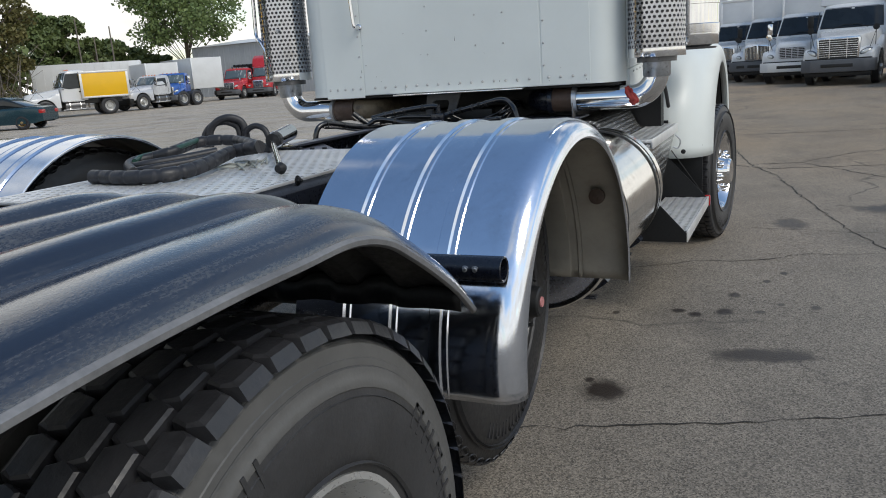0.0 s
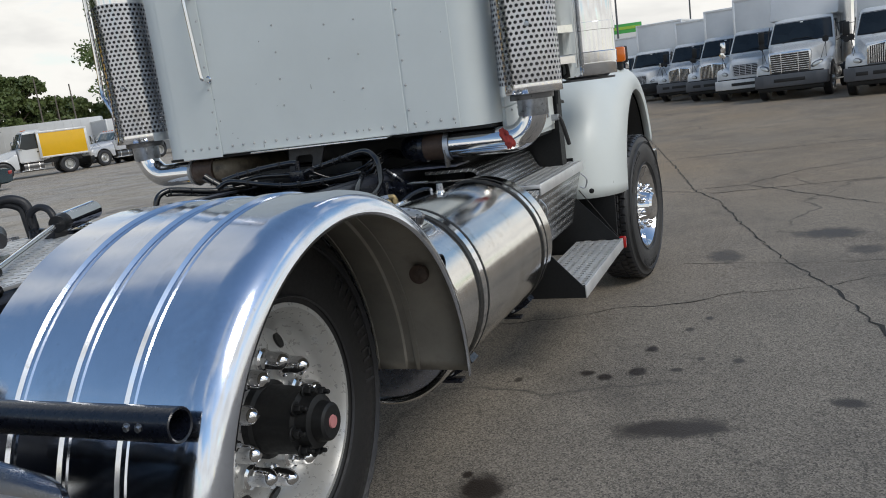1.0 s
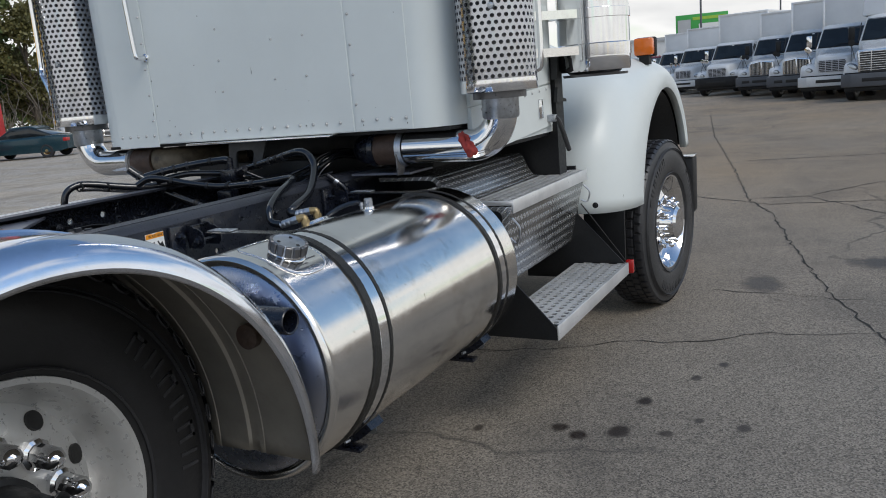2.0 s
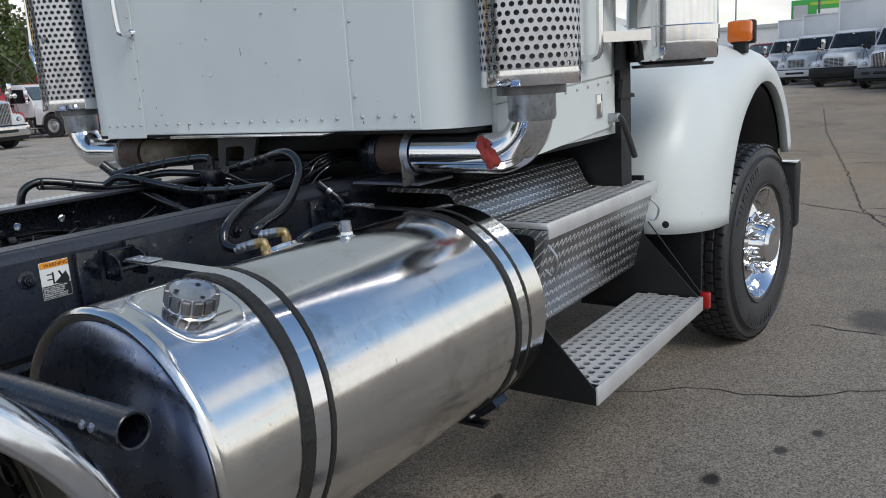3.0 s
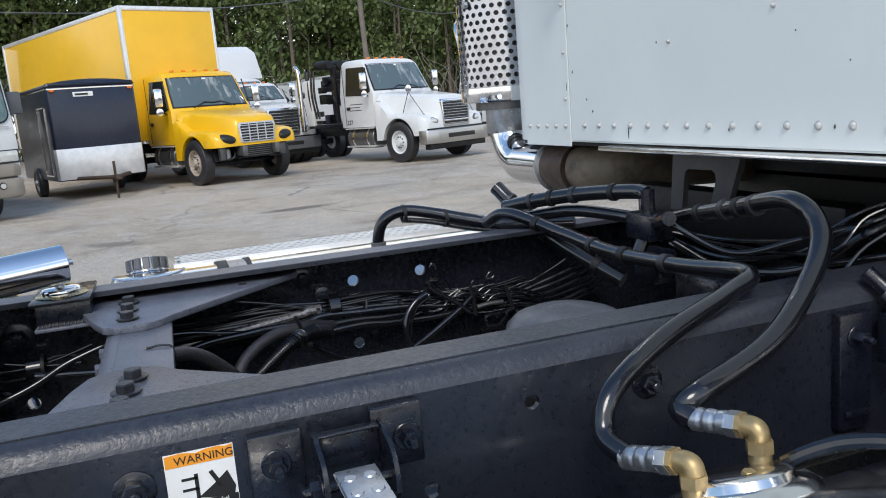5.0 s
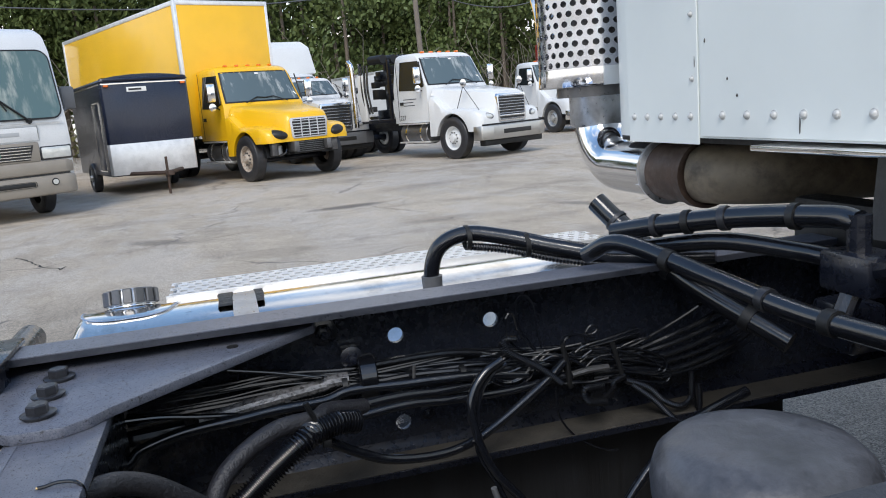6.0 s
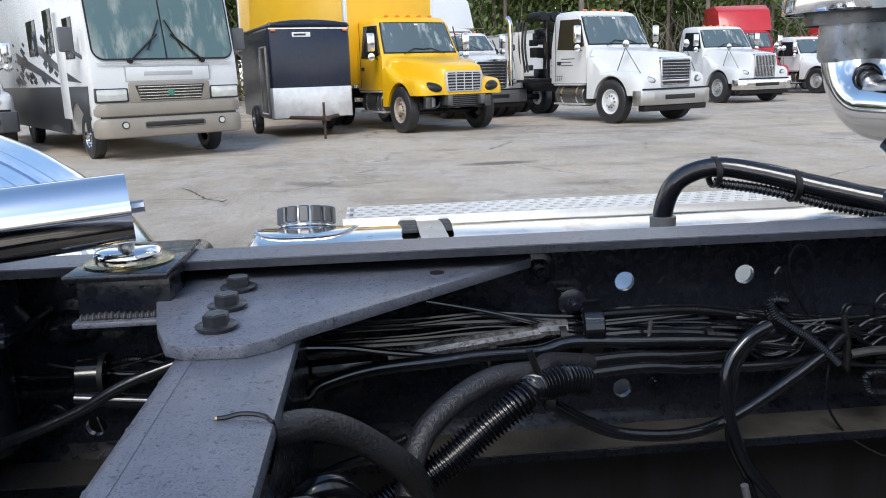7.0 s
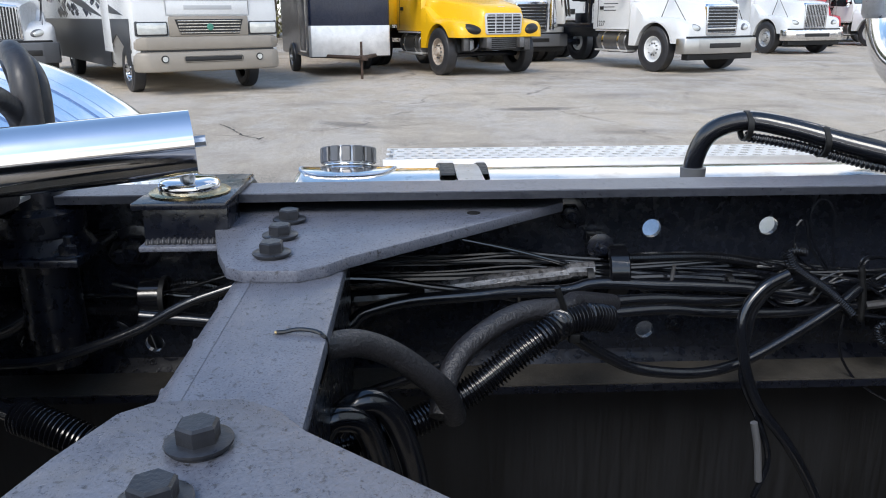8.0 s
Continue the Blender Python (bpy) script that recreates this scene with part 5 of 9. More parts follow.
def wheel(parent, x, y, z, R, W, s, rim, style, n=56):
    bead = 0.292
    at = (x, y, z)
    if style == "steer":
        prof = [(W / 2 - 0.03, 0.298), (W / 2 - 0.012, 0.296), (W / 2 - 0.012, 0.286), (W / 2 - 0.03, 0.272), (W / 2 - 0.06, 0.262), (W / 2 - 0.085, 0.252), (W / 2 - 0.085, 0.235), (W / 2 - 0.06, 0.18), (W / 2 - 0.05, 0.15), (W / 2 - 0.045, 0.12), (W / 2 - 0.03, 0.11), (W / 2 + 0.03, 0.10), (W / 2 + 0.045, 0.085), (W / 2 + 0.048, 0)]
    elif style == "lift":
        prof = [(W / 2 - 0.03, 0.298), (W / 2 - 0.012, 0.296), (W / 2 - 0.012, 0.284), (W / 2 - 0.035, 0.270), (W / 2 - 0.07, 0.262), (W / 2 - 0.10, 0.25), (W / 2 - 0.115, 0.235), (W / 2 - 0.09, 0.19), (W / 2 - 0.085, 0.16), (W / 2 - 0.09, 0.08), (W / 2 - 0.09, 0)]
    else:
        prof = [(W / 2 - 0.03, 0.298), (W / 2 - 0.012, 0.296), (W / 2 - 0.012, 0.284), (W / 2 - 0.04, 0.268), (W / 2 - 0.10, 0.258), (-W / 2 + 0.06, 0.25), (-W / 2 + 0.02, 0.20), (-W / 2 + 0.02, 0.12), (0.02, 0.11), (0.03, 0)]
    w = part("wheel", lathe(B(), prof, at, "x", 64, s), rim, parent)
    ty = lathe(B(), tyre_profile(R - (0.022 if style == "drive" else 0.010), W, bead), at, "x", n, s)
    t = part("tyre", ty, NEWTYRE if style == "lift" else RUBBER, w, "black rubber tyre")
    tr = B()
    if style == "drive":
        lugs(tr, R, W - 0.012, 4, 47, 0.024, 0.012)
    else:
        lugs(tr, R, W - 0.05, 5, 60, 0.012, 0.0)
    if style == "lift":      # oval wear rings round the shoulders
        for sd in (1, -1):
            for k in range(46):
                m = Matrix.Rotation(2 * math.pi * k / 46, 4, "X")
                loop = [m @ Vector((sd * (W / 2 - 0.021 + 0.007 * math.cos(a)), 0.023 * math.sin(a), R - 0.016 - 0.010 * math.cos(a))) for a in (2 * math.pi * j / 10 for j in range(11))]
                tube(tr, loop, 0.0026, 4, False)
    bmesh.ops.translate(tr, vec=at, verts=tr.verts[:])
    part("tread", tr, TREADR, w, sharp=25)
    if style == "drive":
        h = W / 2
        part("sidewall_band", lathe(B(), [(h - 0.024, R - 0.034), (h - 0.0155, R - 0.040), (h - 0.0125, R - 0.062), (h - 0.0105, R - 0.0635), (h - 0.0095, R - 0.076), (h - 0.0055, R - 0.0775), (h - 0.0030, R - 0.094), (h - 0.0018, R - 0.0955), (h - 0.0005, R - 0.110), (h - 0.006, R - 0.116)], at, "x", n, s), DUSTRUBBER, w, "dusty grey buttress band")
    # raised rings and lettering bars on the sidewall
    sw = B()
    for rr in ((R - 0.124, bead + 0.02) if style == "drive" else (R - 0.055, R - 0.065, bead + 0.02)):
        lathe(sw, [(W / 2 - 0.006, rr - 0.003), (W / 2 + 0.001, rr), (W / 2 - 0.006, rr + 0.003)], at, "x", n, s)
    for a0 in (20, 150, 265):
        for k in range(6):
            m = Matrix.Translation(at) @ Matrix.Rotation(radians(a0 + 9 * k), 4, "X")
            xx = (W / 2 - 0.004, W / 2 + 0.0008)
            x0, x1 = min(s * xx[0], s * xx[1]), max(s * xx[0], s * xx[1])
            zc = (R + bead) / 2 + 0.005
            for ya, yb, za, zb in ((-0.020, -0.012, -0.024, 0.024), (0.010, 0.018, -0.024, 0.024), (-0.020, 0.018, 0.016, 0.024))[: 2 + k % 2]:
                box(sw, x0, x1, ya, yb, zc + za, zc + zb, 0.0, m, 1)
    part("sidewall_marking", sw, TREADR if style == "lift" else RUBBER, w)
    return w


def lug_nuts(w, x, y, z, s, count, rad, r, h, mat, spike=True):
    first = None
    for k in range(count):
        a = 2 * math.pi * k / count + 0.16
        p = (x, y + rad * math.cos(a), z + rad * math.sin(a))
        if first is None:
            prof = [(0, r * 1.3), (h * 0.15, r * 1.3), (h * 0.2, r), (h * 0.75, r * 0.95)] + ([(h * 0.9, r * 0.7), (h, r * 0.25), (h, 0)] if spike else [(h, r * 0.8), (h, 0)])
            first = part("lug_nut", lathe(B(), prof, (0, 0, 0), "x", 10, s), mat, w, "chrome lug nut cover" if spike else "")
            first.location = p
        else:
            o = new("lug_nut", first.data)
            o.parent, o.location = w, p


for s in (1, -1):
    w = wheel(truck, s * 1.150, 4.29, 0.515, 0.517, 0.28, s, CHROME, "steer")
    w.matrix_basis = Matrix.Translation((s * 0.95, 4.29, 0)) @ Matrix.Rotation(radians(-6), 4, "Z") @ Matrix.Translation((s * -0.95, -4.29, 0))
    lug_nuts(w, s * 1.240, 4.29, 0.515, s, 10, 0.143, 0.018, 0.065, CHROME)
    # lifted axle
    w = wheel(truck, s * 0.832, 0.062, 0.709, 0.522, 0.26, s, STEELWHITE, "lift")
    for k in range(10):
        a = 2 * math.pi * k / 10 + 0.3
        hh = lathe(B(), [(-0.004, 0.021), (0.0025, 0.021), (0.0025, 0)], (0, 0, 0), "z", 16)
        bmesh.ops.transform(hh, matrix=Matrix.Translation((s * 0.8655, 0.062 + 0.210 * math.cos(a), 0.709 + 0.210 * math.sin(a))) @ Vector((s * 0.874, 0.485 * math.cos(a), 0.485 * math.sin(a))).to_track_quat("Z", "Y").to_matrix().to_4x4(), verts=hh.verts[:])
        part("hand_hole", hh, INK, w)
    lug_nuts(w, s * 0.873, 0.062, 0.709, s, 10, 0.150, 0.025, 0.085, CHROME)
    hub = part("hub", lathe(B(), [(0.0, 0.100), (0.02, 0.100), (0.025, 0.088), (0.10, 0.084), (0.130, 0.084), (0.135, 0.070), (0.165, 0.066), (0.17, 0.052), (0.195, 0.047), (0.20, 0.040), (0.2, 0)], (s * 0.873, 0.062, 0.709), "x", 32, s), BLACK, w, "black hub with an oil cap")
    part("oil_plug", lathe(B(), [(0.198, 0.018), (0.204, 0.016), (0.204, 0)], (s * 0.873, 0.062, 0.709), "x", 16, s), surface("pink_plug", (0.55, 0.22, 0.22), 0.4), hub, "pink centre plug")
    for k in range(8):
        a = 2 * math.pi * k / 8
        bolt((s * 1.008, 0.062 + 0.078 * math.cos(a), 0.709 + 0.078 * math.sin(a)), "x", s, hub, 0.012, 0.02, BLACK)
    # drive wheels, two abreast
    w = wheel(truck, s * 1.020, -1.335, 0.540, 0.545, 0.28, s, STEELWHITE, "drive", 72)
    wheel(truck, s * 0.69, -1.335, 0.540, 0.545, 0.28, s, STEELWHITE, "drive", 48)
    part("axle_end", lathe(B(), [(0.0, 0.14), (0.05, 0.14), (0.06, 0.10), (0.09, 0.095), (0.09, 0)], (s * 1.02, -1.335, 0.53), "x", 24, s), BLACK, w)
part("lift_axle", tube(B(), [(-0.86, 0.062, 0.709), (0.86, 0.062, 0.709)], 0.06, 14), BLACK, truck)
part("drive_axle", tube(B(), [(-0.9, -1.335, 0.53), (0.9, -1.335, 0.53)], 0.09, 16), BLACK, truck)
part("differential", lathe(B(), [(-0.2, 0), (-0.17, 0.12), (0, 0.2), (0.17, 0.12), (0.2, 0)], (0, -1.335, 0.53), "y", 20), BLACK, truck)
part("front_axle", tube(B(), [(-1.0, 4.29, 0.46), (1.0, 4.29, 0.46)], 0.06, 12), BLACK, truck)


# ---- mudguards ----
TARNISH = polished("tarnished_ring", (0.55, 0.47, 0.28), 0.22, 0.0, None, 0.2, 0.6)
LIPDUST = surface("dusty_lip", (0.17, 0.172, 0.178), 0.42, 0, 0.5, 8, 90, 0.4, 0.3, (0.05, 0.05, 0.055))
def mudguard(s, name, path, prof, mats, label, thick=0.003, flare=0.0):
    """Sweeps a cross-section of (x, rise) along a path in (y, z), from the back to the front."""
    bm = B()
    rows = []
    for k, (y, z) in enumerate(path):
        (ya, za), (yb, zb) = path[max(0, k - 1)], path[min(len(path) - 1, k + 1)]
        ln = math.hypot(yb - ya, zb - za)
        ny, nz = -(zb - za) / ln, (yb - ya) / ln
        rows.append([bm.verts.new((s * (x + flare * (y - 0.55)), y + ny * d, z + nz * d)) for x, d in prof])
    for p, q in zip(rows, rows[1:]):
        for j in range(len(p) - 1):
            bm.faces.new((p[j], p[j + 1], q[j + 1], q[j]) if s > 0 else (q[j], q[j + 1], p[j + 1], p[j]))
    o = part(name, bm, mats, truck, label, 30)
    md = o.modifiers.new("thickness", "SOLIDIFY")
    md.thickness, md.offset, md.material_offset, md.material_offset_rim = thick, 1.0 if s > 0 else 1.0, 1 if len(mats) > 1 else 0, 0
    return o


POLY_PATH = [(p.y, p.z) for p in spline([(0, -2.45, 1.06), (0, -2.1, 1.190), (0, -1.8, 1.228), (0, -1.56, 1.242), (0, -1.39, 1.244), (0, -1.25, 1.244), (0, -1.14, 1.220), (0, -1.05, 1.176), (0, -0.95, 1.117), (0, -0.86, 1.057), (0, -0.785, 0.995)], 6)]
ribs = []
for c in (0.762, 0.896, 1.035):
    ribs += [(c - 0.017, 0), (c - 0.012, 0.007), (c + 0.012, 0.007), (c + 0.017, 0), (c + 0.03, 0), (c + 0.032, 0.0025), (c + 0.034, 0)]
chrome_prof = [(0.625, -0.012), (0.630, 0.0)] + ribs + [(1.165, 0), (1.19, 0.001), (1.215, -0.004), (1.235, -0.016), (1.247, -0.034), (1.251, -0.052), (1.248, -0.060)]
brib = []
for c in (0.665, 0.82, 0.975):
    brib += [(c - 0.058, 0.0), (c - 0.046, 0.004), (c - 0.034, 0.018), (c - 0.022, 0.025), (c, 0.027), (c + 0.022, 0.025), (c + 0.034, 0.018), (c + 0.046, 0.004), (c + 0.058, 0.0)]
black_prof = [(0.55, -0.02), (0.56, 0.0)] + brib + [(1.055, 0.0), (1.075, 0.006), (1.095, 0.009), (1.120, 0.008), (1.145, 0.004), (1.167, -0.004), (1.182, -0.013), (1.192, -0.023), (1.198, -0.033), (1.200, -0.040)]
for s in (1, -1):
    mg = mudguard(s, "mudguard", ring_pts(64, 0.590, 0.016, 0.686, 183.5, -4.5), chrome_prof, [FENDER, MATTE_AL], "polished ribbed metal mudguard over the lifted wheel", 0.003, 0.036)
    # BLACK inner face paints in the shade beneath the guard
    pm = mudguard(s, "poly_mudguard", POLY_PATH, black_prof, [POLY, BLACK], "black ribbed plastic mudguard over the drive wheels", 0.006)
    lip = mudguard(s, "lip", POLY_PATH, [(1.195, -0.036), (1.199, -0.033), (1.204, -0.033), (1.208, -0.037), (1.207, -0.043), (1.201, -0.046)], [LIPDUST], "dusty grey rolled lip", 0.002)
    lip.parent = pm
    groove = mudguard(s, "lip_groove", POLY_PATH, [(1.170, -0.0035), (1.184, -0.012), (1.1945, -0.0225), (1.2005, -0.033)], [FRAME], "dark groove above the rolled lip", 0.002)
    groove.parent = pm
    sk = B()
    (ya, za), (yb, zb) = POLY_PATH[-2], POLY_PATH[-1]
    ln = math.hypot(yb - ya, zb - za)
    edge_ = [(s * x, yb - (zb - za) / ln * d, zb + (yb - ya) / ln * d) for x, d in black_prof[1:-4]]
    add(sk, edge_ + [(x, y, 0.952) for x, y, z in edge_], [(k, k + 1, len(edge_) + k + 1, len(edge_) + k) for k in range(len(edge_) - 1)])
    sk_ = part("front_skirt", sk, BLACK, pm, "black turned-down front edge")
    sk_.modifiers.new("thickness", "SOLIDIFY").thickness = 0.004
    part("mount_socket", lathe(B(), [(-0.012, 0.028), (0.006, 0.028), (0.007, 0.022), (0.007, 0)], (s * 1.150, 0.512, 0.966), "y", 20, -1), RUSTY, mg, "dark mounting socket")
    for y, z in ((-0.552, 0.980), (0.622, 0.968)):
        tb = lathe(B(), [(0.42, 0.031), (1.178, 0.031), (1.180, 0.029), (1.178, 0.0255), (1.08, 0.0255), (1.08, 0)], (0, y, z), "x", 24, s)
        ft = part("mudguard_tube", tb, FRAME, truck, "black steel mounting tube")
        for x in (1.093, 1.118):
            bolt((s * x, y - 0.029, z + 0.004), "y", -1, ft, 0.006, 0.006, GALV, False)

# ---- deck plate ----
dp = perforated(B(), 20, 33, lambda u, v, d: (-0.42 + 0.84 * u * 20 / 20.5, -0.66 + 1.22 * v, 1.147 - d), (0.36, 0.30), 0.006)
deck = part("deck_plate", dp, TREAD_AL, truck, "perforated aluminium deck plate")
e = B()
box(e, 0.415, 0.424, -0.665, 0.56, 1.1385, 1.149, 0.002)
box(e, -0.424, -0.415, -0.665, 0.56, 1.1385, 1.149, 0.002)
box(e, -0.42, 0.42, -0.668, -0.660, 1.1385, 1.149, 0.002)
box(e, -0.42, 0.42, 0.555, 0.562, 1.1385, 1.149, 0.002)
part("deck_edge", e, TREAD_AL, deck)
# black sheet added to darken the holes of the deck like shade
part("deck_shadow_sheet", box(B(), -0.40, 0.40, -0.65, 0.55, 1.139, 1.141), BLACK, deck)
for y in (-0.555, -0.245, 0.2):
    bolt((0.424, y, 1.143), "x", 1, deck, 0.010, 0.010, BLACK)
for k in range(3):
    x = -0.02 + 0.075 * k
    part("wire_loop", tube(B(), spline([(x, -0.672, 1.138), (x + 0.01, -0.70, 1.158), (x + 0.04, -0.705, 1.161), (x + 0.07, -0.56, 1.143)], 5), 0.0035, 6), HOSE, deck)

# pogo stick lying over the deck, with its ball end
pg = part("hose_tender", tube(B(), [(-0.285, 0.762, 1.208), (-0.215, 0.552, 1.196)], 0.035, 28), CHROME, truck, "chrome hose tender pole lying over the deck")
part("collar", tube(B(), [(-0.215, 0.552, 1.196), (-0.200, 0.51, 1.194)], 0.030, 20), BLACK, pg)
part("rod", tube(B(), [(-0.20, 0.51, 1.194), (0.292, -0.14, 1.168)], 0.011, 12), CHROME, pg)
part("ball_end", lathe(B(), [(-0.02, 0), (-0.017, 0.012), (0, 0.02), (0.017, 0.012), (0.02, 0)], (0.30, -0.15, 1.168), "y", 14), BLACK, pg)
part("end_pin", tube(B(), [(-0.286, 0.762, 1.208), (-0.289, 0.775, 1.209)], 0.006, 8), GALV, pg)
DULLWELD = surface("weld", (0.05, 0.052, 0.06), 0.5, 0.2, 0.4, 60, 200, 0.5)
pd = part("tender_pad", box(B(), -0.425, -0.262, 0.695, 0.797, 1.1385, 1.1460, 0.002), FRAME, truck, "black pad plate welded to the rail")
part("pad_angle", box(B(), -0.338, -0.276, 0.702, 0.795, 1.098, 1.139, 0.003), FRAME, pd)
part("pad_flange", box(B(), -0.338, -0.264, 0.698, 0.797, 1.091, 1.0975, 0.002), FRAME_TOP, pd)
part("weld_bead", corrugated(B(), spline([(-0.2755, 0.704, 1.098), (-0.2750, 0.73, 1.100), (-0.2755, 0.76, 1.0985), (-0.2750, 0.793, 1.100)], 5), 0.0045, 0.006, 0.25, 8), DULLWELD, pd, "rough weld bead")
pk = part("puck", lathe(B(), [(0.0035, 0.0), (0.0035, 0.034), (0.009, 0.0345), (0.012, 0.0335), (0.0145, 0.031), (0.016, 0.027), (0.017, 0.020), (0.0175, 0.011), (0.0175, 0.0)], (-0.318, 0.745, 1.146), "z", 36), CHROME, pd, "chrome swivel base")
part("puck_ring", lathe(B(), [(0.0, 0.0), (0.0, 0.044), (0.002, 0.045), (0.0035, 0.043), (0.0040, 0.036), (0.0040, 0.0)], (-0.318, 0.745, 1.146), "z", 36), TARNISH, pk, "tarnished gold ring")
part("puck_pin", lathe(B(), [(0.015, 0.0085), (0.055, 0.0085), (0.055, 0)], (-0.312, 0.745, 1.146), "z", 14), GALV, pk)
# tender foot post left of the pad
ps = part("tender_post", lathe(B(), [(-0.16, 0.035), (-0.05, 0.033), (-0.03, 0.05), (-0.005, 0.05), (0.0, 0.03), (0.05, 0.028), (0.06, 0)], (-0.355, 0.556, 1.125), "z", 20), FRAME, truck, "black post foot bolted to the rail")
part("post_flange", box(B(), -0.42, -0.29, 0.49, 0.62, 1.066, 1.076, 0.003), FRAME, ps)
part("post_neck", lathe(B(), [(-0.20, 0.030), (-0.10, 0.030), (-0.06, 0.036), (-0.05, 0.06), (-0.03, 0.045), (-0.01, 0.036)], (-0.355, 0.556, 1.125), "z", 20), FRAME, ps)
for x, y in ((-0.31, 0.605), (-0.31, 0.505)):
    bolt((x, y, 1.076), "z", 1, ps, 0.012, 0.014)
bolt((-0.4200, 0.642, 1.052), "x", 1, truck, 0.020, 0.020)


# ---- exhaust stacks ----
BAKED = surface("baked_pipe", (0.20, 0.165, 0.12), 0.6, 0.2, 0.35, 8, 60, 0.4, 0.7, (0.02, 0.016, 0.013))
def arc_path(pts, k=8):
    return spline(pts, k)


for s in (1, -1):
    cx, cy, R = s * 1.119, 2.045 if s > 0 else 2.02, 0.143
    cols, rows, z0, z1 = 36, 30, 1.468, 2.16
    reach = 0.425 if s > 0 else 0.32

    def where(u, v, d, cx=cx, cy=cy, R=R):
        a = 2 * math.pi * u
        return (cx + (R - d) * math.cos(a), cy + (R - d) * math.sin(a), z0 + (z1 - z0) * v)
    st = part("exhaust_shield", perforated(B(), cols, rows, where, (0.33, 0.33), 0.006), SHIELD, truck, "chrome exhaust stack with a perforated heat shield", 50)
    part("shield_band", lathe(B(), [(1.425, R - 0.004), (1.425, R + 0.001), (1.430, R + 0.002), (1.469, R + 0.0005), (1.469, R - 0.004)], (cx, cy, 0), "z", 48), CHROME, st)
    part("shield_top", lathe(B(), [(2.16, R), (3.2, R), (3.2, R - 0.02)], (cx, cy, 0), "z", 40), CHROME, st)
    part("inner_pipe", lathe(B(), [(1.40, 0.10), (3.4, 0.10), (3.4, 0.09)], (cx, cy, 0), "z", 32), AIRBAG, st)
    if s < 0:
        hb = part("stack_rail", tube(B(), spline([(-1.275, 1.95, 2.5), (-1.275, 1.95, 1.95), (-1.277, 1.945, 1.74), (-1.262, 1.93, 1.69), (-1.23, 1.91, 1.668), (-1.19, 1.905, 1.60), (-1.185, 1.905, 1.545)], 6), 0.012, 10), CHROME, st, "bent chrome rail beside the stack")
    part("shield_clamp", lathe(B(), [(0, 0), (0, 0.012), (0.012, 0.012), (0.014, 0)], (cx + R * 0.35, cy - R * 0.95, 1.72), "y", 8, -1), GALV, st)
    part("neck", lathe(B(), [(1.325, 0.064), (1.335, 0.070), (1.425, 0.070), (1.43, 0.1)], (cx, cy, 0), "z", 32), GALV, st, "dull grey clamp sleeve")
    el = [(cx, cy, 1.37)] + [(cx - s * 0.125 * (1 - math.cos(radians(a))), cy, 1.355 - 0.125 * math.sin(radians(a))) for a in range(0, 91, 15)] + [(cx - s * 0.21, cy, 1.23), (cx - s * reach, cy, 1.23)]
    part("elbow", tube(B(), arc_path(el, 5), 0.062, 32), CHROME, st, "chrome exhaust elbow")
    x0 = cx - s * reach
    part("flange", lathe(B(), [(-0.012, 0.068), (0.012, 0.075), (0.016, 0.06)], (x0, cy, 1.23), "x", 32, -s), GALV, st)
    part("cross_pipe", tube(B(), arc_path([(x0, cy, 1.23), (x0 - s * 0.06, cy, 1.23), (x0 - s * 0.14, cy + 0.005, 1.23)], 5), 0.064, 28), RUSTY, st, "rusty exhaust pipe")
    part("pipe_bend", tube(B(), arc_path([(x0 - s * 0.13, cy + 0.004, 1.23), (x0 - s * 0.19, cy + 0.03, 1.23), (x0 - s * 0.25, cy + 0.12, 1.228), (x0 - s * 0.27, cy + 0.34, 1.22), (x0 - s * 0.27, cy + 0.7, 1.2)], 6), 0.060, 24), BAKED if s < 0 else FRAME, st, "tan heat-baked pipe with scorched patches" if s < 0 else "")
    part("pipe_clamp", lathe(B(), [(-0.012, 0.064), (-0.012, 0.070), (0.012, 0.070), (0.012, 0.064)], (x0 - s * 0.135, cy + 0.004, 1.23), "x", 28), RUSTY if s < 0 else FRAME, st)
part("pipe_bracket", prism(B(), [(0.44, 1.128), (0.72, 1.128), (0.72, 1.136), (0.44, 1.136)], "y", 2.015, 2.21), FRAME_TOP, truck, "dusty bracket plate under the exhaust")
part("pipe_bracket_leg", box(B(), 0.684, 0.691, 1.972, 2.030, 1.130, 1.215, 0.002), AIRBAG, truck)
rb = B()
bmesh.ops.create_icosphere(rb, subdivisions=4, radius=0.040)
for v in rb.verts:
    p = Vector(v.co)
    w = noise.noise(p * 26) * 0.022 + noise.noise(p * 60 + Vector((3, 1, 2))) * 0.010
    v.co = Vector((p.x * 0.7 - p.z * 0.30, p.y * 0.45, p.z * 1.15)) + p.normalized() * w
bmesh.ops.translate(rb, vec=(0.998, 1.985, 1.238), verts=rb.verts[:])
tagged(part("red_rag", rb, RED), "faded red rag tucked on the chrome elbow", "rag")

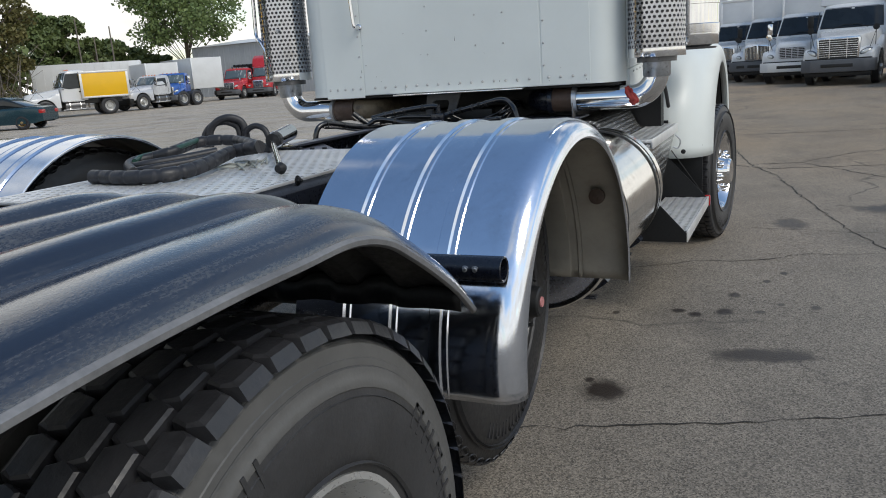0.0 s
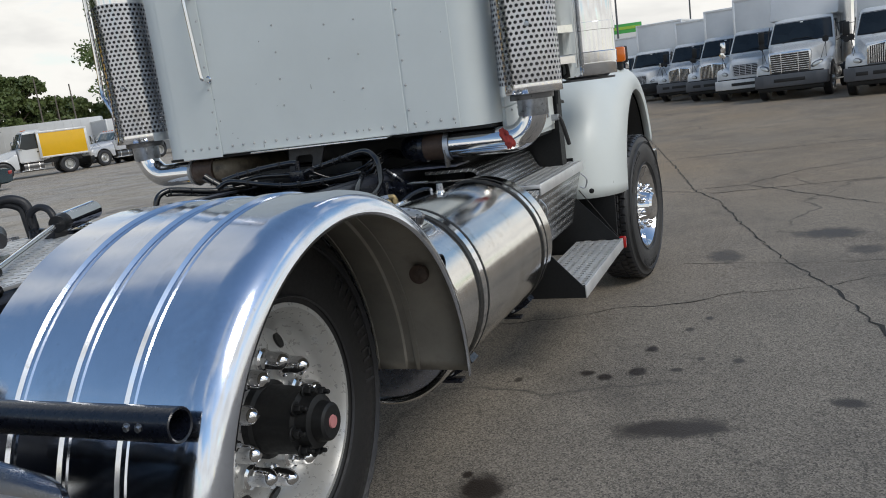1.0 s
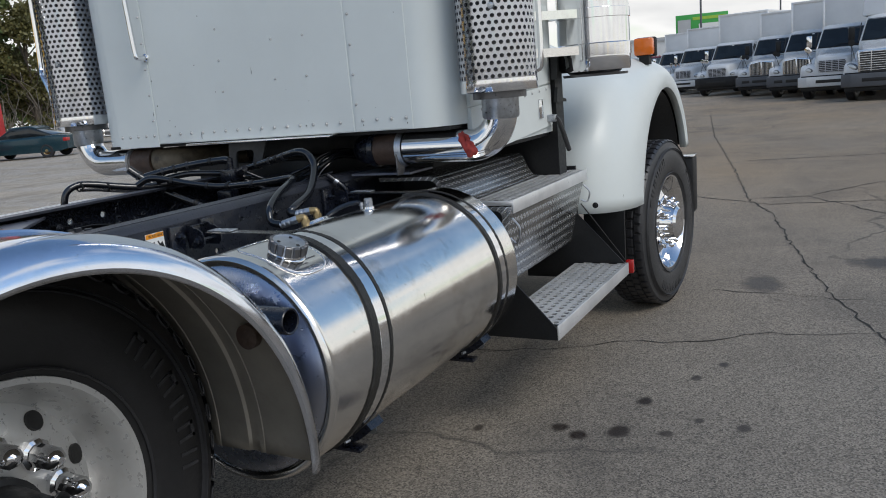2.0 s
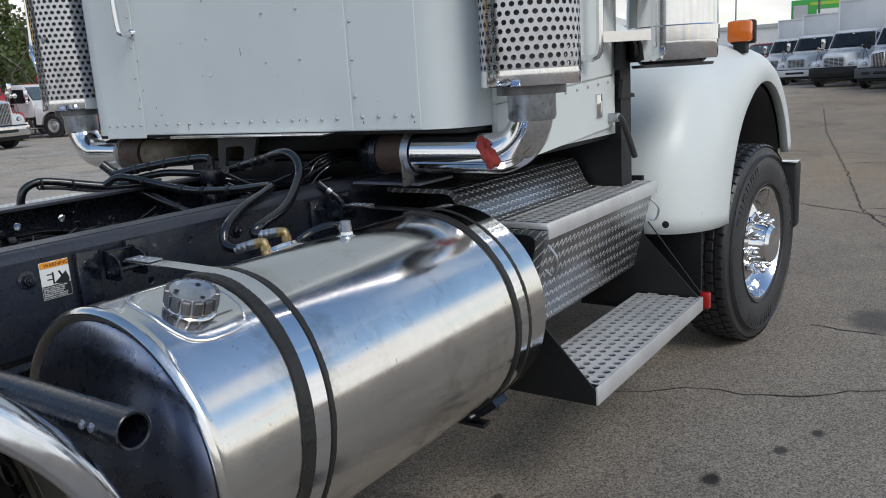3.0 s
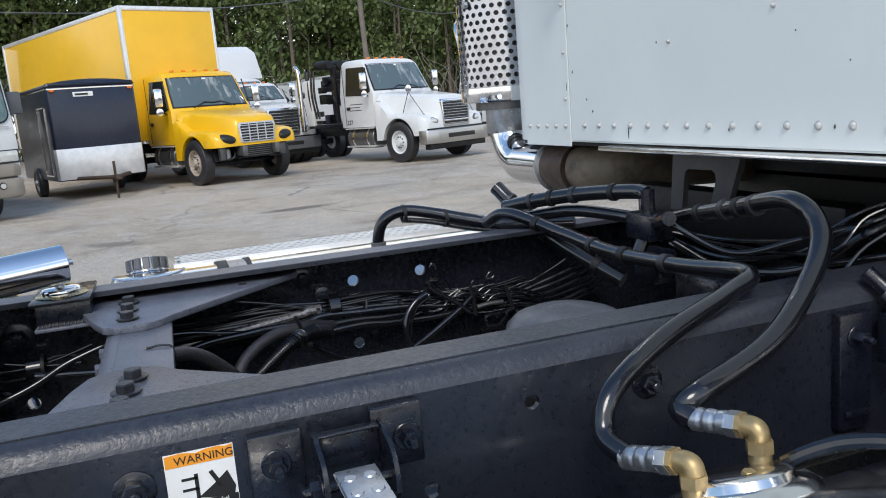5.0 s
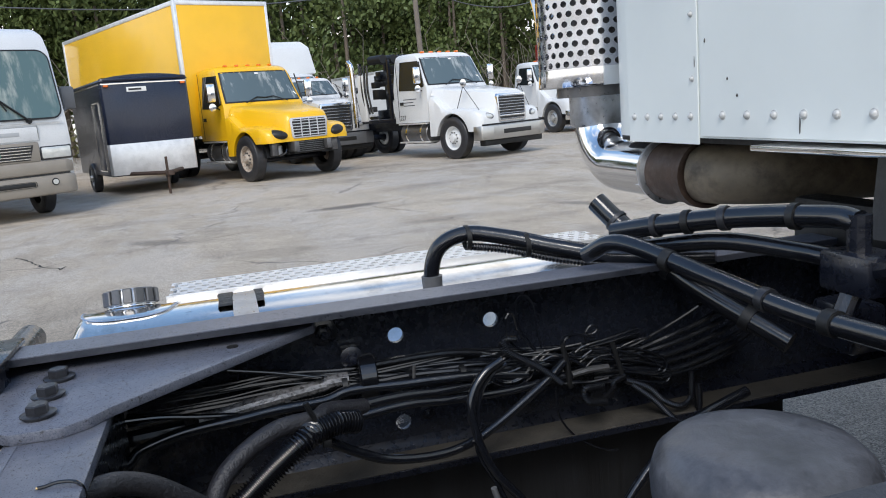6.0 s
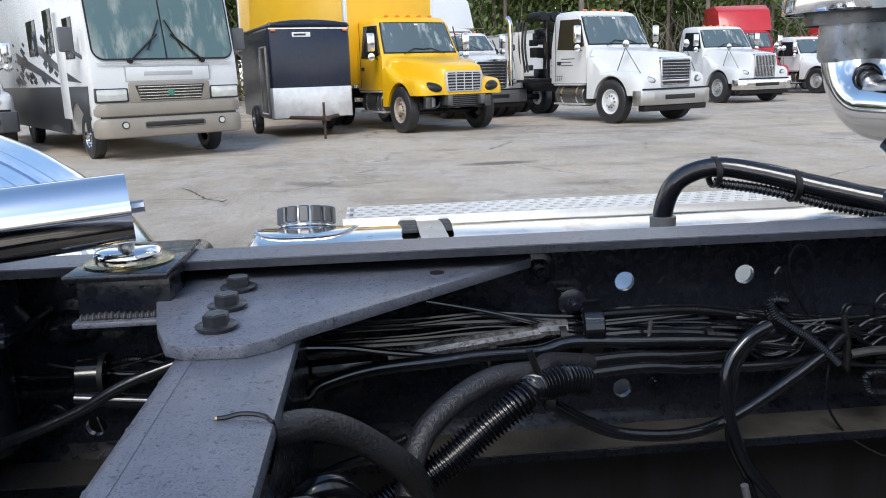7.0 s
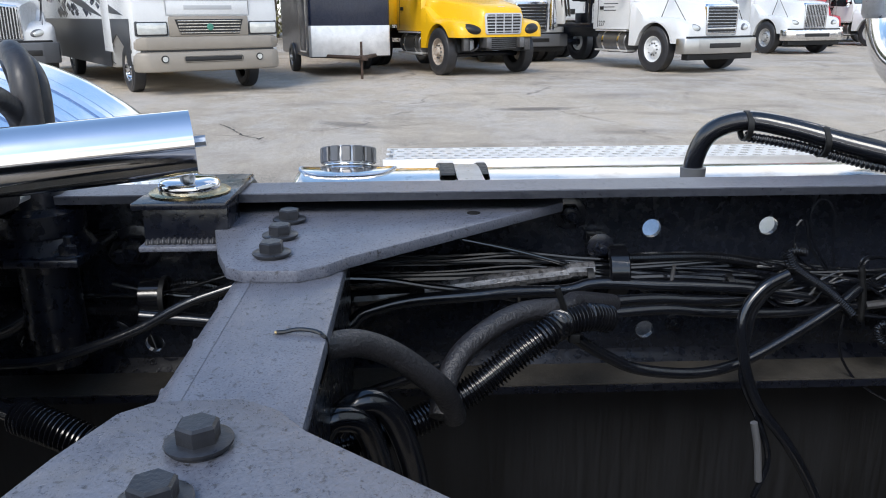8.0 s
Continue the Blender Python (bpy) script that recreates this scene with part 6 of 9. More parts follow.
# ---- air cleaner ----
ac = part("air_cleaner", lathe(B(), [(1.462, 0.0), (1.462, 0.12), (1.475, 0.135), (1.475, 0.172), (1.485, 0.176), (1.545, 0.176), (1.545, 0.180), (1.60, 0.181), (1.605, 0.176), (1.72, 0.176), (1.722, 0.181), (1.765, 0.181), (1.767, 0.176), (2.3, 0.176), (2.36, 0.15), (2.36, 0)], (1.145, 3.20, 0), "z", 56), CHROME, truck, "chrome air cleaner can beside the cab")
part("drain_lip", lathe(B(), [(1.45, 0.10), (1.45, 0.155), (1.462, 0.16)], (1.15, 3.19, 0), "z", 32), AIRBAG, ac)
for z in (1.575, 1.745):
    part("band_bracket", box(B(), 0.955, 1.05, 3.0, 3.09, z - 0.018, z + 0.018, 0.004, Matrix.Translation((0, 0, 0))), POLISH, ac, "flat bright bracket to the cab")
    part("band_arm", prism(B(), [(0.96, 2.86), (0.96, 2.90), (1.10, 3.05), (1.135, 3.03)], "z", z - 0.020, z + 0.020), POLISH, ac)
part("hood_side", prism(B(), [(3.05, 1.25), (3.32, 1.30), (3.32, 1.52), (3.06, 1.50)], "x", 0.60, 0.90), WHITE, truck)

# bracket below the sleeper
DULLSTEEL = surface("grimy_steel", (0.075, 0.076, 0.08), 0.5, 0.2, 0.4, 12, 90, 0.5, 0.3, (0.03, 0.028, 0.026))
cb = B()
prism(cb, [(-0.154, 1.308), (0.056, 1.308), (0.050, 1.285), (0.007, 1.178), (-0.044, 1.176), (-0.019, 1.245), (-0.022, 1.258), (-0.032, 1.264), (-0.105, 1.262), (-0.116, 1.256), (-0.119, 1.245), (-0.130, 1.174), (-0.169, 1.174), (-0.156, 1.29)], "y", 1.962, 1.975)
part("cab_bracket", cb, DULLSTEEL, truck, "grey steel cab mount bracket")
part("cab_crossbeam", box(B(), -0.45, 0.20, 2.06, 2.12, 1.10, 1.20, 0.01), BLACK, truck)

# ---- hoses above the rails ----
def hose(pts, r, name="air_hose", label="black air hose", mat=None, k=8, n=12):
    return part(name, tube(B(), spline(pts, k), r, n), mat or HOSE, truck, label)


def tie(at, axis, r):
    return part("cable_tie", lathe(B(), [(-0.004, r), (-0.004, r + 0.003), (0.004, r + 0.003), (0.004, r)], at, axis, 12), BLACK, truck)


hose([(-0.575, 1.415, 1.065), (-0.575, 1.415, 1.125), (-0.566, 1.432, 1.170), (-0.545, 1.475, 1.190), (-0.51, 1.53, 1.183), (-0.46, 1.60, 1.165), (-0.40, 1.68, 1.150), (-0.30, 1.80, 1.15)], 0.0142, "sleeved_hose", "black hose rising from the far tank")
part("loom", corrugated(B(), spline([(-0.545, 1.475, 1.168), (-0.51, 1.535, 1.160), (-0.46, 1.605, 1.143), (-0.40, 1.68, 1.132)], 5), 0.007, 0.006), HOSE, truck)
for p in ((-0.545, 1.475, 1.183), (-0.49, 1.56, 1.168)):
    tie(p, "y", 0.019)
part("hose_barb", lathe(B(), [(1.055, 0.022), (1.075, 0.020), (1.08, 0.017), (1.118, 0.019), (1.12, 0.0)], (-0.575, 1.415, 0), "z", 12), GREYP, truck)
hose([(-0.50, 1.70, 1.225), (-0.46, 1.725, 1.185), (-0.36, 1.785, 1.10), (-0.22, 1.87, 1.02)], 0.018)
hose([(-0.36, 1.66, 1.195), (-0.28, 1.70, 1.212), (-0.18, 1.76, 1.228), (-0.06, 1.80, 1.238), (-0.02, 1.805, 1.235)], 0.015)
hose([(-0.33, 1.69, 1.17), (-0.22, 1.75, 1.190), (-0.12, 1.80, 1.185), (-0.04, 1.82, 1.18)], 0.013)
for k, (dz, r) in enumerate(((0.0, 0.0045), (-0.02, 0.0060), (0.028, 0.0035), (-0.045, 0.0040), (0.012, 0.0030))):
    hose([(-0.02 + 0.01 * k, 1.83, 1.16 + dz * 0.4), (0.10, 1.87 + 0.01 * k, 1.125 + dz), (0.22 + 0.02 * k, 1.92, 1.14 + dz * 1.2), (0.33, 1.97, 1.20 + dz * 0.8), (0.36, 2.06, 1.225 + dz * 0.5), (0.33, 2.25, 1.20 + dz * 0.5), (0.28, 2.46, 1.16)], r, "loom_cable", "", None, 6, 8)
hose([(0.05, 1.80, 1.19), (0.15, 1.86, 1.14), (0.25, 1.92, 1.17), (0.33, 1.98, 1.20)], 0.006)
hose([(0.04, 1.82, 1.15), (0.12, 1.88, 1.10), (0.24, 1.94, 1.12), (0.36, 2.0, 1.15)], 0.006)
mf = part("manifold", box(B(), -0.06, 0.02, 1.78, 1.84, 1.15, 1.20, 0.006), FRAME, truck, "black air manifold with push fittings")
for a, b, r in (((-0.02, 1.805, 1.195), (-0.02, 1.805, 1.245), 0.014), ((0.02, 1.80, 1.185), (0.07, 1.79, 1.20), 0.014), ((-0.09, 1.82, 1.18), (-0.06, 1.82, 1.18), 0.015), ((-0.02, 1.78, 1.12), (-0.02, 1.80, 1.16), 0.013)):
    part("push_fitting", rod(B(), a, b, r, 10), FRAME, mf)
for x, y, z in ((0.20, 1.78, 1.09), (0.06, 1.86, 1.06), (-0.14, 1.90, 1.07)):
    part("valve_body", box(B(), x - 0.04, x + 0.04, y - 0.03, y + 0.03, z - 0.04, z + 0.03, 0.01), FRAME, truck)

hs = part("hose_stub", tube(B(), spline([(0.425, 1.865, 1.155), (0.44, 1.875, 1.138), (0.465, 1.884, 1.116), (0.480, 1.895, 1.098), (0.484, 1.905, 1.07)], 5), 0.011, 12), FRAME, truck)
part("hose_band", tube(B(), [(0.450, 1.879, 1.129), (0.462, 1.883, 1.119)], 0.0125, 14), GALV, hs, "zinc hose band")

for pts, r in (([(0.37, 1.706, 1.166), (0.20, 1.713, 1.148), (0.0, 1.714, 1.139), (-0.15, 1.696, 1.156), (-0.30, 1.641, 1.189)], 0.0132), ([(0.35, 1.80, 1.257), (0.20, 1.825, 1.228), (0.06, 1.84, 1.20)], 0.0148), ([(-0.36, 1.66, 1.195), (-0.28, 1.70, 1.212), (-0.18, 1.76, 1.228), (-0.06, 1.80, 1.238)], 0.015), ([(-0.50, 1.70, 1.225), (-0.46, 1.725, 1.185), (-0.36, 1.785, 1.10), (-0.22, 1.87, 1.02)], 0.018)):
    line_ = spline(pts, 24)
    for f in (0.30, 0.46, 0.62, 0.90):
        i = int(f * (len(line_) - 4))
        part("hose_collar", tube(B(), line_[i:i + 3], r + 0.0028, 12), BOLTBLK if f in (0.30, 0.62) else BLACK, truck, "ribbed hose collar")

# ---- loom along the far rail ----
rng = random.Random(5)
LOOM = surface("loom_plastic", (0.005, 0.0055, 0.0075), 0.20, 0.0, 0.3, 9, 120, 0.05, rvary=0.06, coat=0.4)
BRAID = surface("braided_hose", (0.020, 0.020, 0.024), 0.42, 0.0, 0.4, 12, 260, 0.9, 0.25, (0.045, 0.042, 0.045))
BUNDLE = [(-0.388, 0.915, 1.026), (-0.387, 1.036, 1.026), (-0.385, 1.129, 1.028), (-0.384, 1.204, 1.026), (-0.383, 1.254, 1.023), (-0.381, 1.318, 1.023), (-0.38, 1.389, 1.02), (-0.379, 1.441, 1.016), (-0.378, 1.509, 1.008), (-0.376, 1.611, 0.998), (-0.375, 1.701, 1.007)]
for k in range(11):
    dx, dz, r = rng.uniform(-0.010, 0.012), 0.040 * (k / 10.0 - 0.5), rng.uniform(0.0022, 0.0046)
    hose([(x + dx, y, z + dz * (0.55 if 3 <= i <= 5 else 1.0) + rng.uniform(-0.003, 0.003)) for i, (x, y, z) in enumerate(BUNDLE)], r, "loom_cable", "", None, 6, 8)
part("corrugated_loom", corrugated(B(), spline([(-0.372, 1.262, 1.042), (-0.372, 1.337, 1.043), (-0.372, 1.384, 1.041), (-0.372, 1.427, 1.034), (-0.372, 1.456, 1.027)], 6), 0.0058, 0.0034, 0.14, 10), LOOM, truck)
hose([(-0.29, 0.682, 1.008), (-0.299, 0.894, 0.984), (-0.308, 0.938, 1.0), (-0.318, 0.992, 1.01), (-0.327, 1.073, 1.012), (-0.336, 1.12, 1.012), (-0.345, 1.184, 1.01), (-0.35, 1.225, 1.017), (-0.35, 1.299, 1.013), (-0.35, 1.364, 1.01), (-0.35, 1.43, 1.004), (-0.35, 1.497, 0.994)], 0.0076)
hose([(-0.33, 0.902, 1.036), (-0.338, 0.96, 1.03), (-0.345, 1.01, 1.019), (-0.353, 1.071, 1.007), (-0.36, 1.124, 0.994)], 0.0036, "loom_cable", "", None, 6, 10)
hose([(-0.36, 1.057, 1.073), (-0.36, 1.122, 1.058), (-0.36, 1.185, 1.04), (-0.37, 1.173, 1.04), (-0.37, 1.22, 1.027), (-0.37, 1.248, 1.021)], 0.0026, "thin_wire", "", None, 6, 10)
hose([(-0.372, 1.011, 1.002), (-0.372, 1.049, 1.008), (-0.372, 1.106, 1.015), (-0.372, 1.188, 1.024), (-0.372, 1.193, 1.027), (-0.372, 1.225, 1.028)], 0.0098, "sleeved_cable", "cable with a silvery worn sleeve", surface("worn_sleeve", (0.20, 0.20, 0.21), 0.3, 0.5, 0.7, 40, 160, 0.5), 6, 10)
hose([(-0.36, 0.903, 0.997), (-0.36, 0.945, 0.999), (-0.36, 0.992, 1.001)], 0.011, "sleeved_cable", "", None, 6, 10)
hose([(-0.365, 1.269, 1.011), (-0.365, 1.315, 0.989), (-0.365, 1.373, 0.978), (-0.365, 1.42, 0.981), (-0.365, 1.476, 0.992), (-0.365, 1.532, 1.003)], 0.0026, "thin_wire", "", None, 6, 10)
hose([(-0.3, 1.217, 0.995), (-0.312, 1.298, 0.995), (-0.324, 1.366, 0.985), (-0.336, 1.464, 0.978), (-0.348, 1.536, 0.979), (-0.36, 1.628, 0.981)], 0.0062)
hose([(-0.31, 1.213, 1.002), (-0.322, 1.247, 1.003), (-0.335, 1.3, 1.0), (-0.347, 1.365, 0.992), (-0.36, 1.426, 0.99)], 0.0072)
part("corrugated_loom", corrugated(B(), spline([(-0.12, 0.909, 0.928), (-0.133, 0.953, 0.933), (-0.147, 0.991, 0.939), (-0.16, 1.022, 0.949), (-0.173, 1.061, 0.967), (-0.187, 1.102, 0.994), (-0.2, 1.143, 1.018), (-0.22, 1.156, 1.017), (-0.235, 1.187, 1.018), (-0.25, 1.215, 1.009)], 6), 0.014, 0.0046, 0.17, 14), LOOM, truck, "black corrugated loom tube")
hose([(-0.02, 0.89, 1.074), (-0.04, 0.924, 1.073), (-0.06, 0.948, 1.067), (-0.08, 0.976, 1.048), (-0.1, 1.006, 1.016), (-0.12, 1.026, 0.986), (-0.14, 1.036, 0.951)], 0.0122, "braided_hose", "braided black hose", BRAID, 8, 14)
hose([(-0.13, 1.021, 0.956), (-0.152, 1.027, 0.978), (-0.174, 1.044, 1.003), (-0.196, 1.078, 1.023), (-0.218, 1.117, 1.032), (-0.24, 1.163, 1.027), (-0.27, 1.182, 1.023), (-0.31, 1.235, 1.004)], 0.0118, "braided_hose", "braided black hose", BRAID, 8, 14)
hose([(-0.06, 0.903, 0.952), (-0.067, 0.917, 0.984), (-0.073, 0.93, 0.988), (-0.08, 0.947, 0.979), (-0.087, 0.959, 0.946), (-0.093, 0.968, 0.901), (-0.1, 0.974, 0.85)], 0.0125)
hose([(-0.08, 0.922, 0.971), (-0.087, 0.936, 0.99), (-0.093, 0.957, 0.994), (-0.1, 0.975, 0.974), (-0.107, 0.989, 0.933), (-0.113, 0.997, 0.887), (-0.12, 1.0, 0.834)], 0.013)
hose([(-0.3, 0.903, 0.882), (-0.3, 0.944, 0.901), (-0.3, 0.986, 0.915), (-0.3, 1.027, 0.934)], 0.006)
hose([(-0.24, 1.16, 1.0), (-0.252, 1.18, 0.985), (-0.264, 1.217, 0.958), (-0.276, 1.261, 0.934), (-0.288, 1.327, 0.921), (-0.3, 1.381, 0.923), (-0.312, 1.43, 0.939), (-0.324, 1.488, 0.968), (-0.336, 1.532, 0.991), (-0.348, 1.56, 1.005), (-0.36, 1.603, 1.018)], 0.0068)
hose([(-0.3, 1.44, 1.041), (-0.294, 1.412, 1.029), (-0.289, 1.391, 1.006), (-0.283, 1.383, 0.981), (-0.278, 1.386, 0.956), (-0.272, 1.391, 0.928), (-0.267, 1.408, 0.887), (-0.261, 1.446, 0.837), (-0.256, 1.478, 0.784), (-0.25, 1.494, 0.746)], 0.0066)
hose([(-0.305, 1.448, 1.032), (-0.299, 1.421, 1.021), (-0.294, 1.402, 0.996), (-0.288, 1.395, 0.965), (-0.282, 1.389, 0.935), (-0.277, 1.391, 0.909), (-0.271, 1.415, 0.857), (-0.266, 1.427, 0.81), (-0.26, 1.411, 0.764)], 0.004, "loom_cable", "", None, 6, 10)
hose([(-0.262, 1.402, 0.867), (-0.262, 1.41, 0.833), (-0.262, 1.416, 0.787)], 0.0045, "sleeved_cable", "", GREYP, 6, 10)
part("cable_tie", tube(B(), [(-0.215, 1.149, 1.06), (-0.22, 1.159, 1.033), (-0.225, 1.17, 0.998)], 0.0035, 8), BLACK, truck)
part("tie_head", box(B(), *[v for c, h in zip((-0.222, 1.171, 0.999), (0.004, 0.006, 0.005)) for v in (c - h, c + h)], 0.001), BLACK, truck)
part("cable_tie", tube(B(), [(-0.345, 1.555, 1.034), (-0.345, 1.563, 0.997), (-0.345, 1.564, 0.965)], 0.0045, 8), BLACK, truck)
part("cable_tie", tube(B(), [(-0.352, 1.321, 1.038), (-0.352, 1.319, 1.016)], 0.0026, 8), AIRBAG, truck)
part("loom_clamp", lathe(B(), [(-0.013, 0.027), (-0.013, 0.032), (-0.011, 0.034), (0.011, 0.034), (0.013, 0.032), (0.013, 0.027)], (-0.378, 1.253, 1.024), "y", 28), LOOM, truck, "rubber lined loom clamp")
bolt((-0.385, 1.235, 1.054), "x", 1, truck, 0.011, 0.012)
part("clamp_tab", box(B(), -0.418, -0.392, 1.222, 1.248, 1.036, 1.066, 0.003), LOOM, truck)
tie((-0.37, 1.218, 1.015), "y", 0.016)
tie((-0.37, 1.398, 1.001), "y", 0.016)
tie((-0.37, 1.134, 0.999), "y", 0.016)
hose([(-0.345, 1.521, 1.034), (-0.345, 1.514, 1.07), (-0.345, 1.512, 1.102), (-0.345, 1.501, 1.119), (-0.345, 1.488, 1.118), (-0.345, 1.483, 1.098), (-0.345, 1.489, 1.07), (-0.345, 1.512, 1.033)], 0.0017, "loose_wire", "", None, 6, 6)
hose([(-0.345, 1.511, 1.03), (-0.345, 1.487, 1.061), (-0.345, 1.48, 1.087), (-0.345, 1.477, 1.096)], 0.002, "loose_wire", "", None, 6, 6)
hose([(-0.345, 1.468, 1.089), (-0.345, 1.467, 1.061), (-0.345, 1.479, 1.042), (-0.345, 1.499, 1.031)], 0.002, "loose_wire", "", None, 6, 6)
hose([(-0.345, 1.466, 1.088), (-0.345, 1.471, 1.095), (-0.345, 1.475, 1.089)], 0.002, "loose_wire", "", None, 6, 6)
hose([(-0.345, 1.552, 1.034), (-0.345, 1.557, 1.045), (-0.345, 1.571, 1.047), (-0.345, 1.585, 1.044), (-0.345, 1.61, 1.035)], 0.002, "loose_wire", "", None, 6, 6)
hose([(-0.345, 1.509, 1.023), (-0.345, 1.49, 0.994), (-0.345, 1.467, 0.987), (-0.345, 1.448, 0.995), (-0.345, 1.45, 1.019), (-0.345, 1.467, 1.031)], 0.0017, "loose_wire", "", None, 6, 6)
hose([(-0.345, 1.518, 1.025), (-0.345, 1.504, 0.994), (-0.345, 1.477, 0.98), (-0.345, 1.444, 0.99), (-0.345, 1.439, 1.009), (-0.345, 1.463, 1.026), (-0.345, 1.49, 1.029)], 0.0017, "loose_wire", "", None, 6, 6)
hose([(-0.345, 1.527, 1.029), (-0.345, 1.492, 1.011), (-0.345, 1.465, 1.004), (-0.345, 1.448, 1.008), (-0.345, 1.454, 1.023)], 0.002, "loose_wire", "", None, 6, 6)
hose([(-0.345, 1.424, 1.042), (-0.345, 1.452, 1.033), (-0.345, 1.49, 1.028), (-0.345, 1.537, 1.028), (-0.345, 1.587, 1.03)], 0.002, "loose_wire", "", None, 6, 6)
hose([(-0.345, 1.422, 1.036), (-0.345, 1.461, 1.035), (-0.345, 1.5, 1.025), (-0.345, 1.538, 1.02), (-0.345, 1.591, 1.006)], 0.002, "loose_wire", "", None, 6, 6)
hose([(-0.345, 1.461, 1.035), (-0.345, 1.445, 1.021), (-0.345, 1.443, 1.002), (-0.345, 1.467, 0.989), (-0.345, 1.494, 0.999), (-0.345, 1.532, 1.025)], 0.0017, "loose_wire", "", None, 6, 6)
hose([(-0.345, 1.501, 1.018), (-0.345, 1.52, 1.013), (-0.345, 1.543, 1.018), (-0.345, 1.568, 1.007), (-0.345, 1.593, 0.992)], 0.002, "loose_wire", "", None, 6, 6)
hose([(-0.345, 1.566, 1.017), (-0.345, 1.582, 1.006), (-0.345, 1.604, 1.016)], 0.002, "loose_wire", "", None, 6, 6)
hose([(-0.345, 1.542, 0.971), (-0.345, 1.541, 0.943), (-0.345, 1.546, 0.913), (-0.345, 1.573, 0.876), (-0.345, 1.616, 0.848), (-0.345, 1.642, 0.842)], 0.0017, "loose_wire", "", None, 6, 6)
hose([(-0.345, 1.554, 0.97), (-0.345, 1.597, 0.965), (-0.345, 1.631, 0.966)], 0.002, "loose_wire", "", None, 6, 6)
hose([(-0.345, 1.576, 1.017), (-0.345, 1.588, 1.024), (-0.345, 1.611, 1.028)], 0.002, "loose_wire", "", None, 6, 6)
part("corrugated_loom", corrugated(B(), spline([(-0.335, 1.481, 1.026), (-0.335, 1.461, 1.039), (-0.335, 1.454, 1.051), (-0.335, 1.461, 1.059), (-0.335, 1.477, 1.057)], 6), 0.0048, 0.0034, 0.16, 10), LOOM, truck)
part("corrugated_loom", corrugated(B(), spline([(-0.332, 1.453, 1.058), (-0.332, 1.464, 1.04), (-0.332, 1.484, 1.025), (-0.332, 1.507, 1.01), (-0.332, 1.53, 0.991), (-0.332, 1.545, 0.976)], 6), 0.0052, 0.0034, 0.16, 10), LOOM, truck)
part("corrugated_loom", corrugated(B(), spline([(-0.335, 1.617, 0.958), (-0.335, 1.588, 0.959), (-0.335, 1.584, 0.949), (-0.335, 1.592, 0.936), (-0.335, 1.621, 0.931)], 6), 0.0055, 0.0034, 0.16, 10), LOOM, truck)
hose([(-0.26, 0.487, 0.965), (-0.266, 0.528, 0.962), (-0.271, 0.583, 0.964), (-0.277, 0.641, 0.98), (-0.283, 0.687, 0.997), (-0.289, 0.734, 1.021), (-0.294, 0.779, 1.036), (-0.3, 0.82, 1.047)], 0.0062)
hose([(-0.375, 0.562, 1.008), (-0.375, 0.62, 1.003), (-0.375, 0.667, 1.004), (-0.375, 0.719, 1.014), (-0.375, 0.775, 1.03)], 0.0026, "loom_cable", "", None, 6, 10)
hose([(-0.38, 0.62, 1.017), (-0.38, 0.657, 1.008), (-0.38, 0.699, 1.0), (-0.38, 0.75, 0.997)], 0.0032, "loom_cable", "", None, 6, 10)
hose([(-0.385, 0.453, 1.011), (-0.385, 0.512, 1.009), (-0.385, 0.562, 1.006)], 0.0032, "loom_cable", "", None, 6, 10)
hose([(-0.385, 0.451, 1.001), (-0.385, 0.511, 1.002), (-0.385, 0.603, 0.998), (-0.385, 0.655, 0.999)], 0.005, "loom_cable", "", None, 6, 10)
part("corrugated_loom", corrugated(B(), spline([(-0.375, 0.447, 0.996), (-0.375, 0.514, 0.995), (-0.375, 0.564, 0.988), (-0.375, 0.618, 0.984), (-0.375, 0.652, 0.984)], 6), 0.0065, 0.0036, 0.15, 10), LOOM, truck)
part("corrugated_loom", corrugated(B(), spline([(-0.38, 0.692, 1.013), (-0.38, 0.718, 1.017), (-0.38, 0.751, 1.01)], 6), 0.005, 0.0036, 0.15, 10), LOOM, truck)
part("corrugated_loom", corrugated(B(), spline([(-0.12, 0.62, 0.973), (-0.11, 0.641, 0.971), (-0.1, 0.672, 0.963), (-0.09, 0.715, 0.947), (-0.08, 0.745, 0.936)], 6), 0.0155, 0.0048, 0.17, 14), LOOM, truck)
hose([(-0.16, 0.544, 0.984), (-0.14, 0.591, 0.971), (-0.12, 0.623, 0.971)], 0.0085)
hose([(-0.33, 0.451, 0.974), (-0.343, 0.492, 0.972), (-0.357, 0.526, 0.989), (-0.37, 0.546, 0.999)], 0.013)
pc = part("rear_loom_clamp", lathe(B(), [(-0.012, 0.018), (-0.012, 0.023), (0.012, 0.023), (0.012, 0.018)], (-0.375, 0.67, 1.001), "y", 20), LOOM, truck, "rubber loom clamp")
part("clamp_band", lathe(B(), [(-0.003, 0.023), (-0.003, 0.026), (0.003, 0.026), (0.003, 0.023)], (-0.375, 0.686, 1.001), "y", 20), BLACK, pc)
bolt((-0.4205, 0.628, 1.048), "x", 1, truck, 0.019, 0.019)
part("washer", lathe(B(), [(0.0, 0.0285), (0.003, 0.0285), (0.004, 0.0228), (0.004, 0)], (-0.4210, 0.628, 1.048), "x", 20), FRAME, truck)
bolt((-0.4205, 0.494, 0.926), "x", 1, truck, 0.015, 0.015)
part("washer", lathe(B(), [(0.0, 0.0225), (0.003, 0.0225), (0.004, 0.0180), (0.004, 0)], (-0.4210, 0.494, 0.926), "x", 20), FRAME, truck)
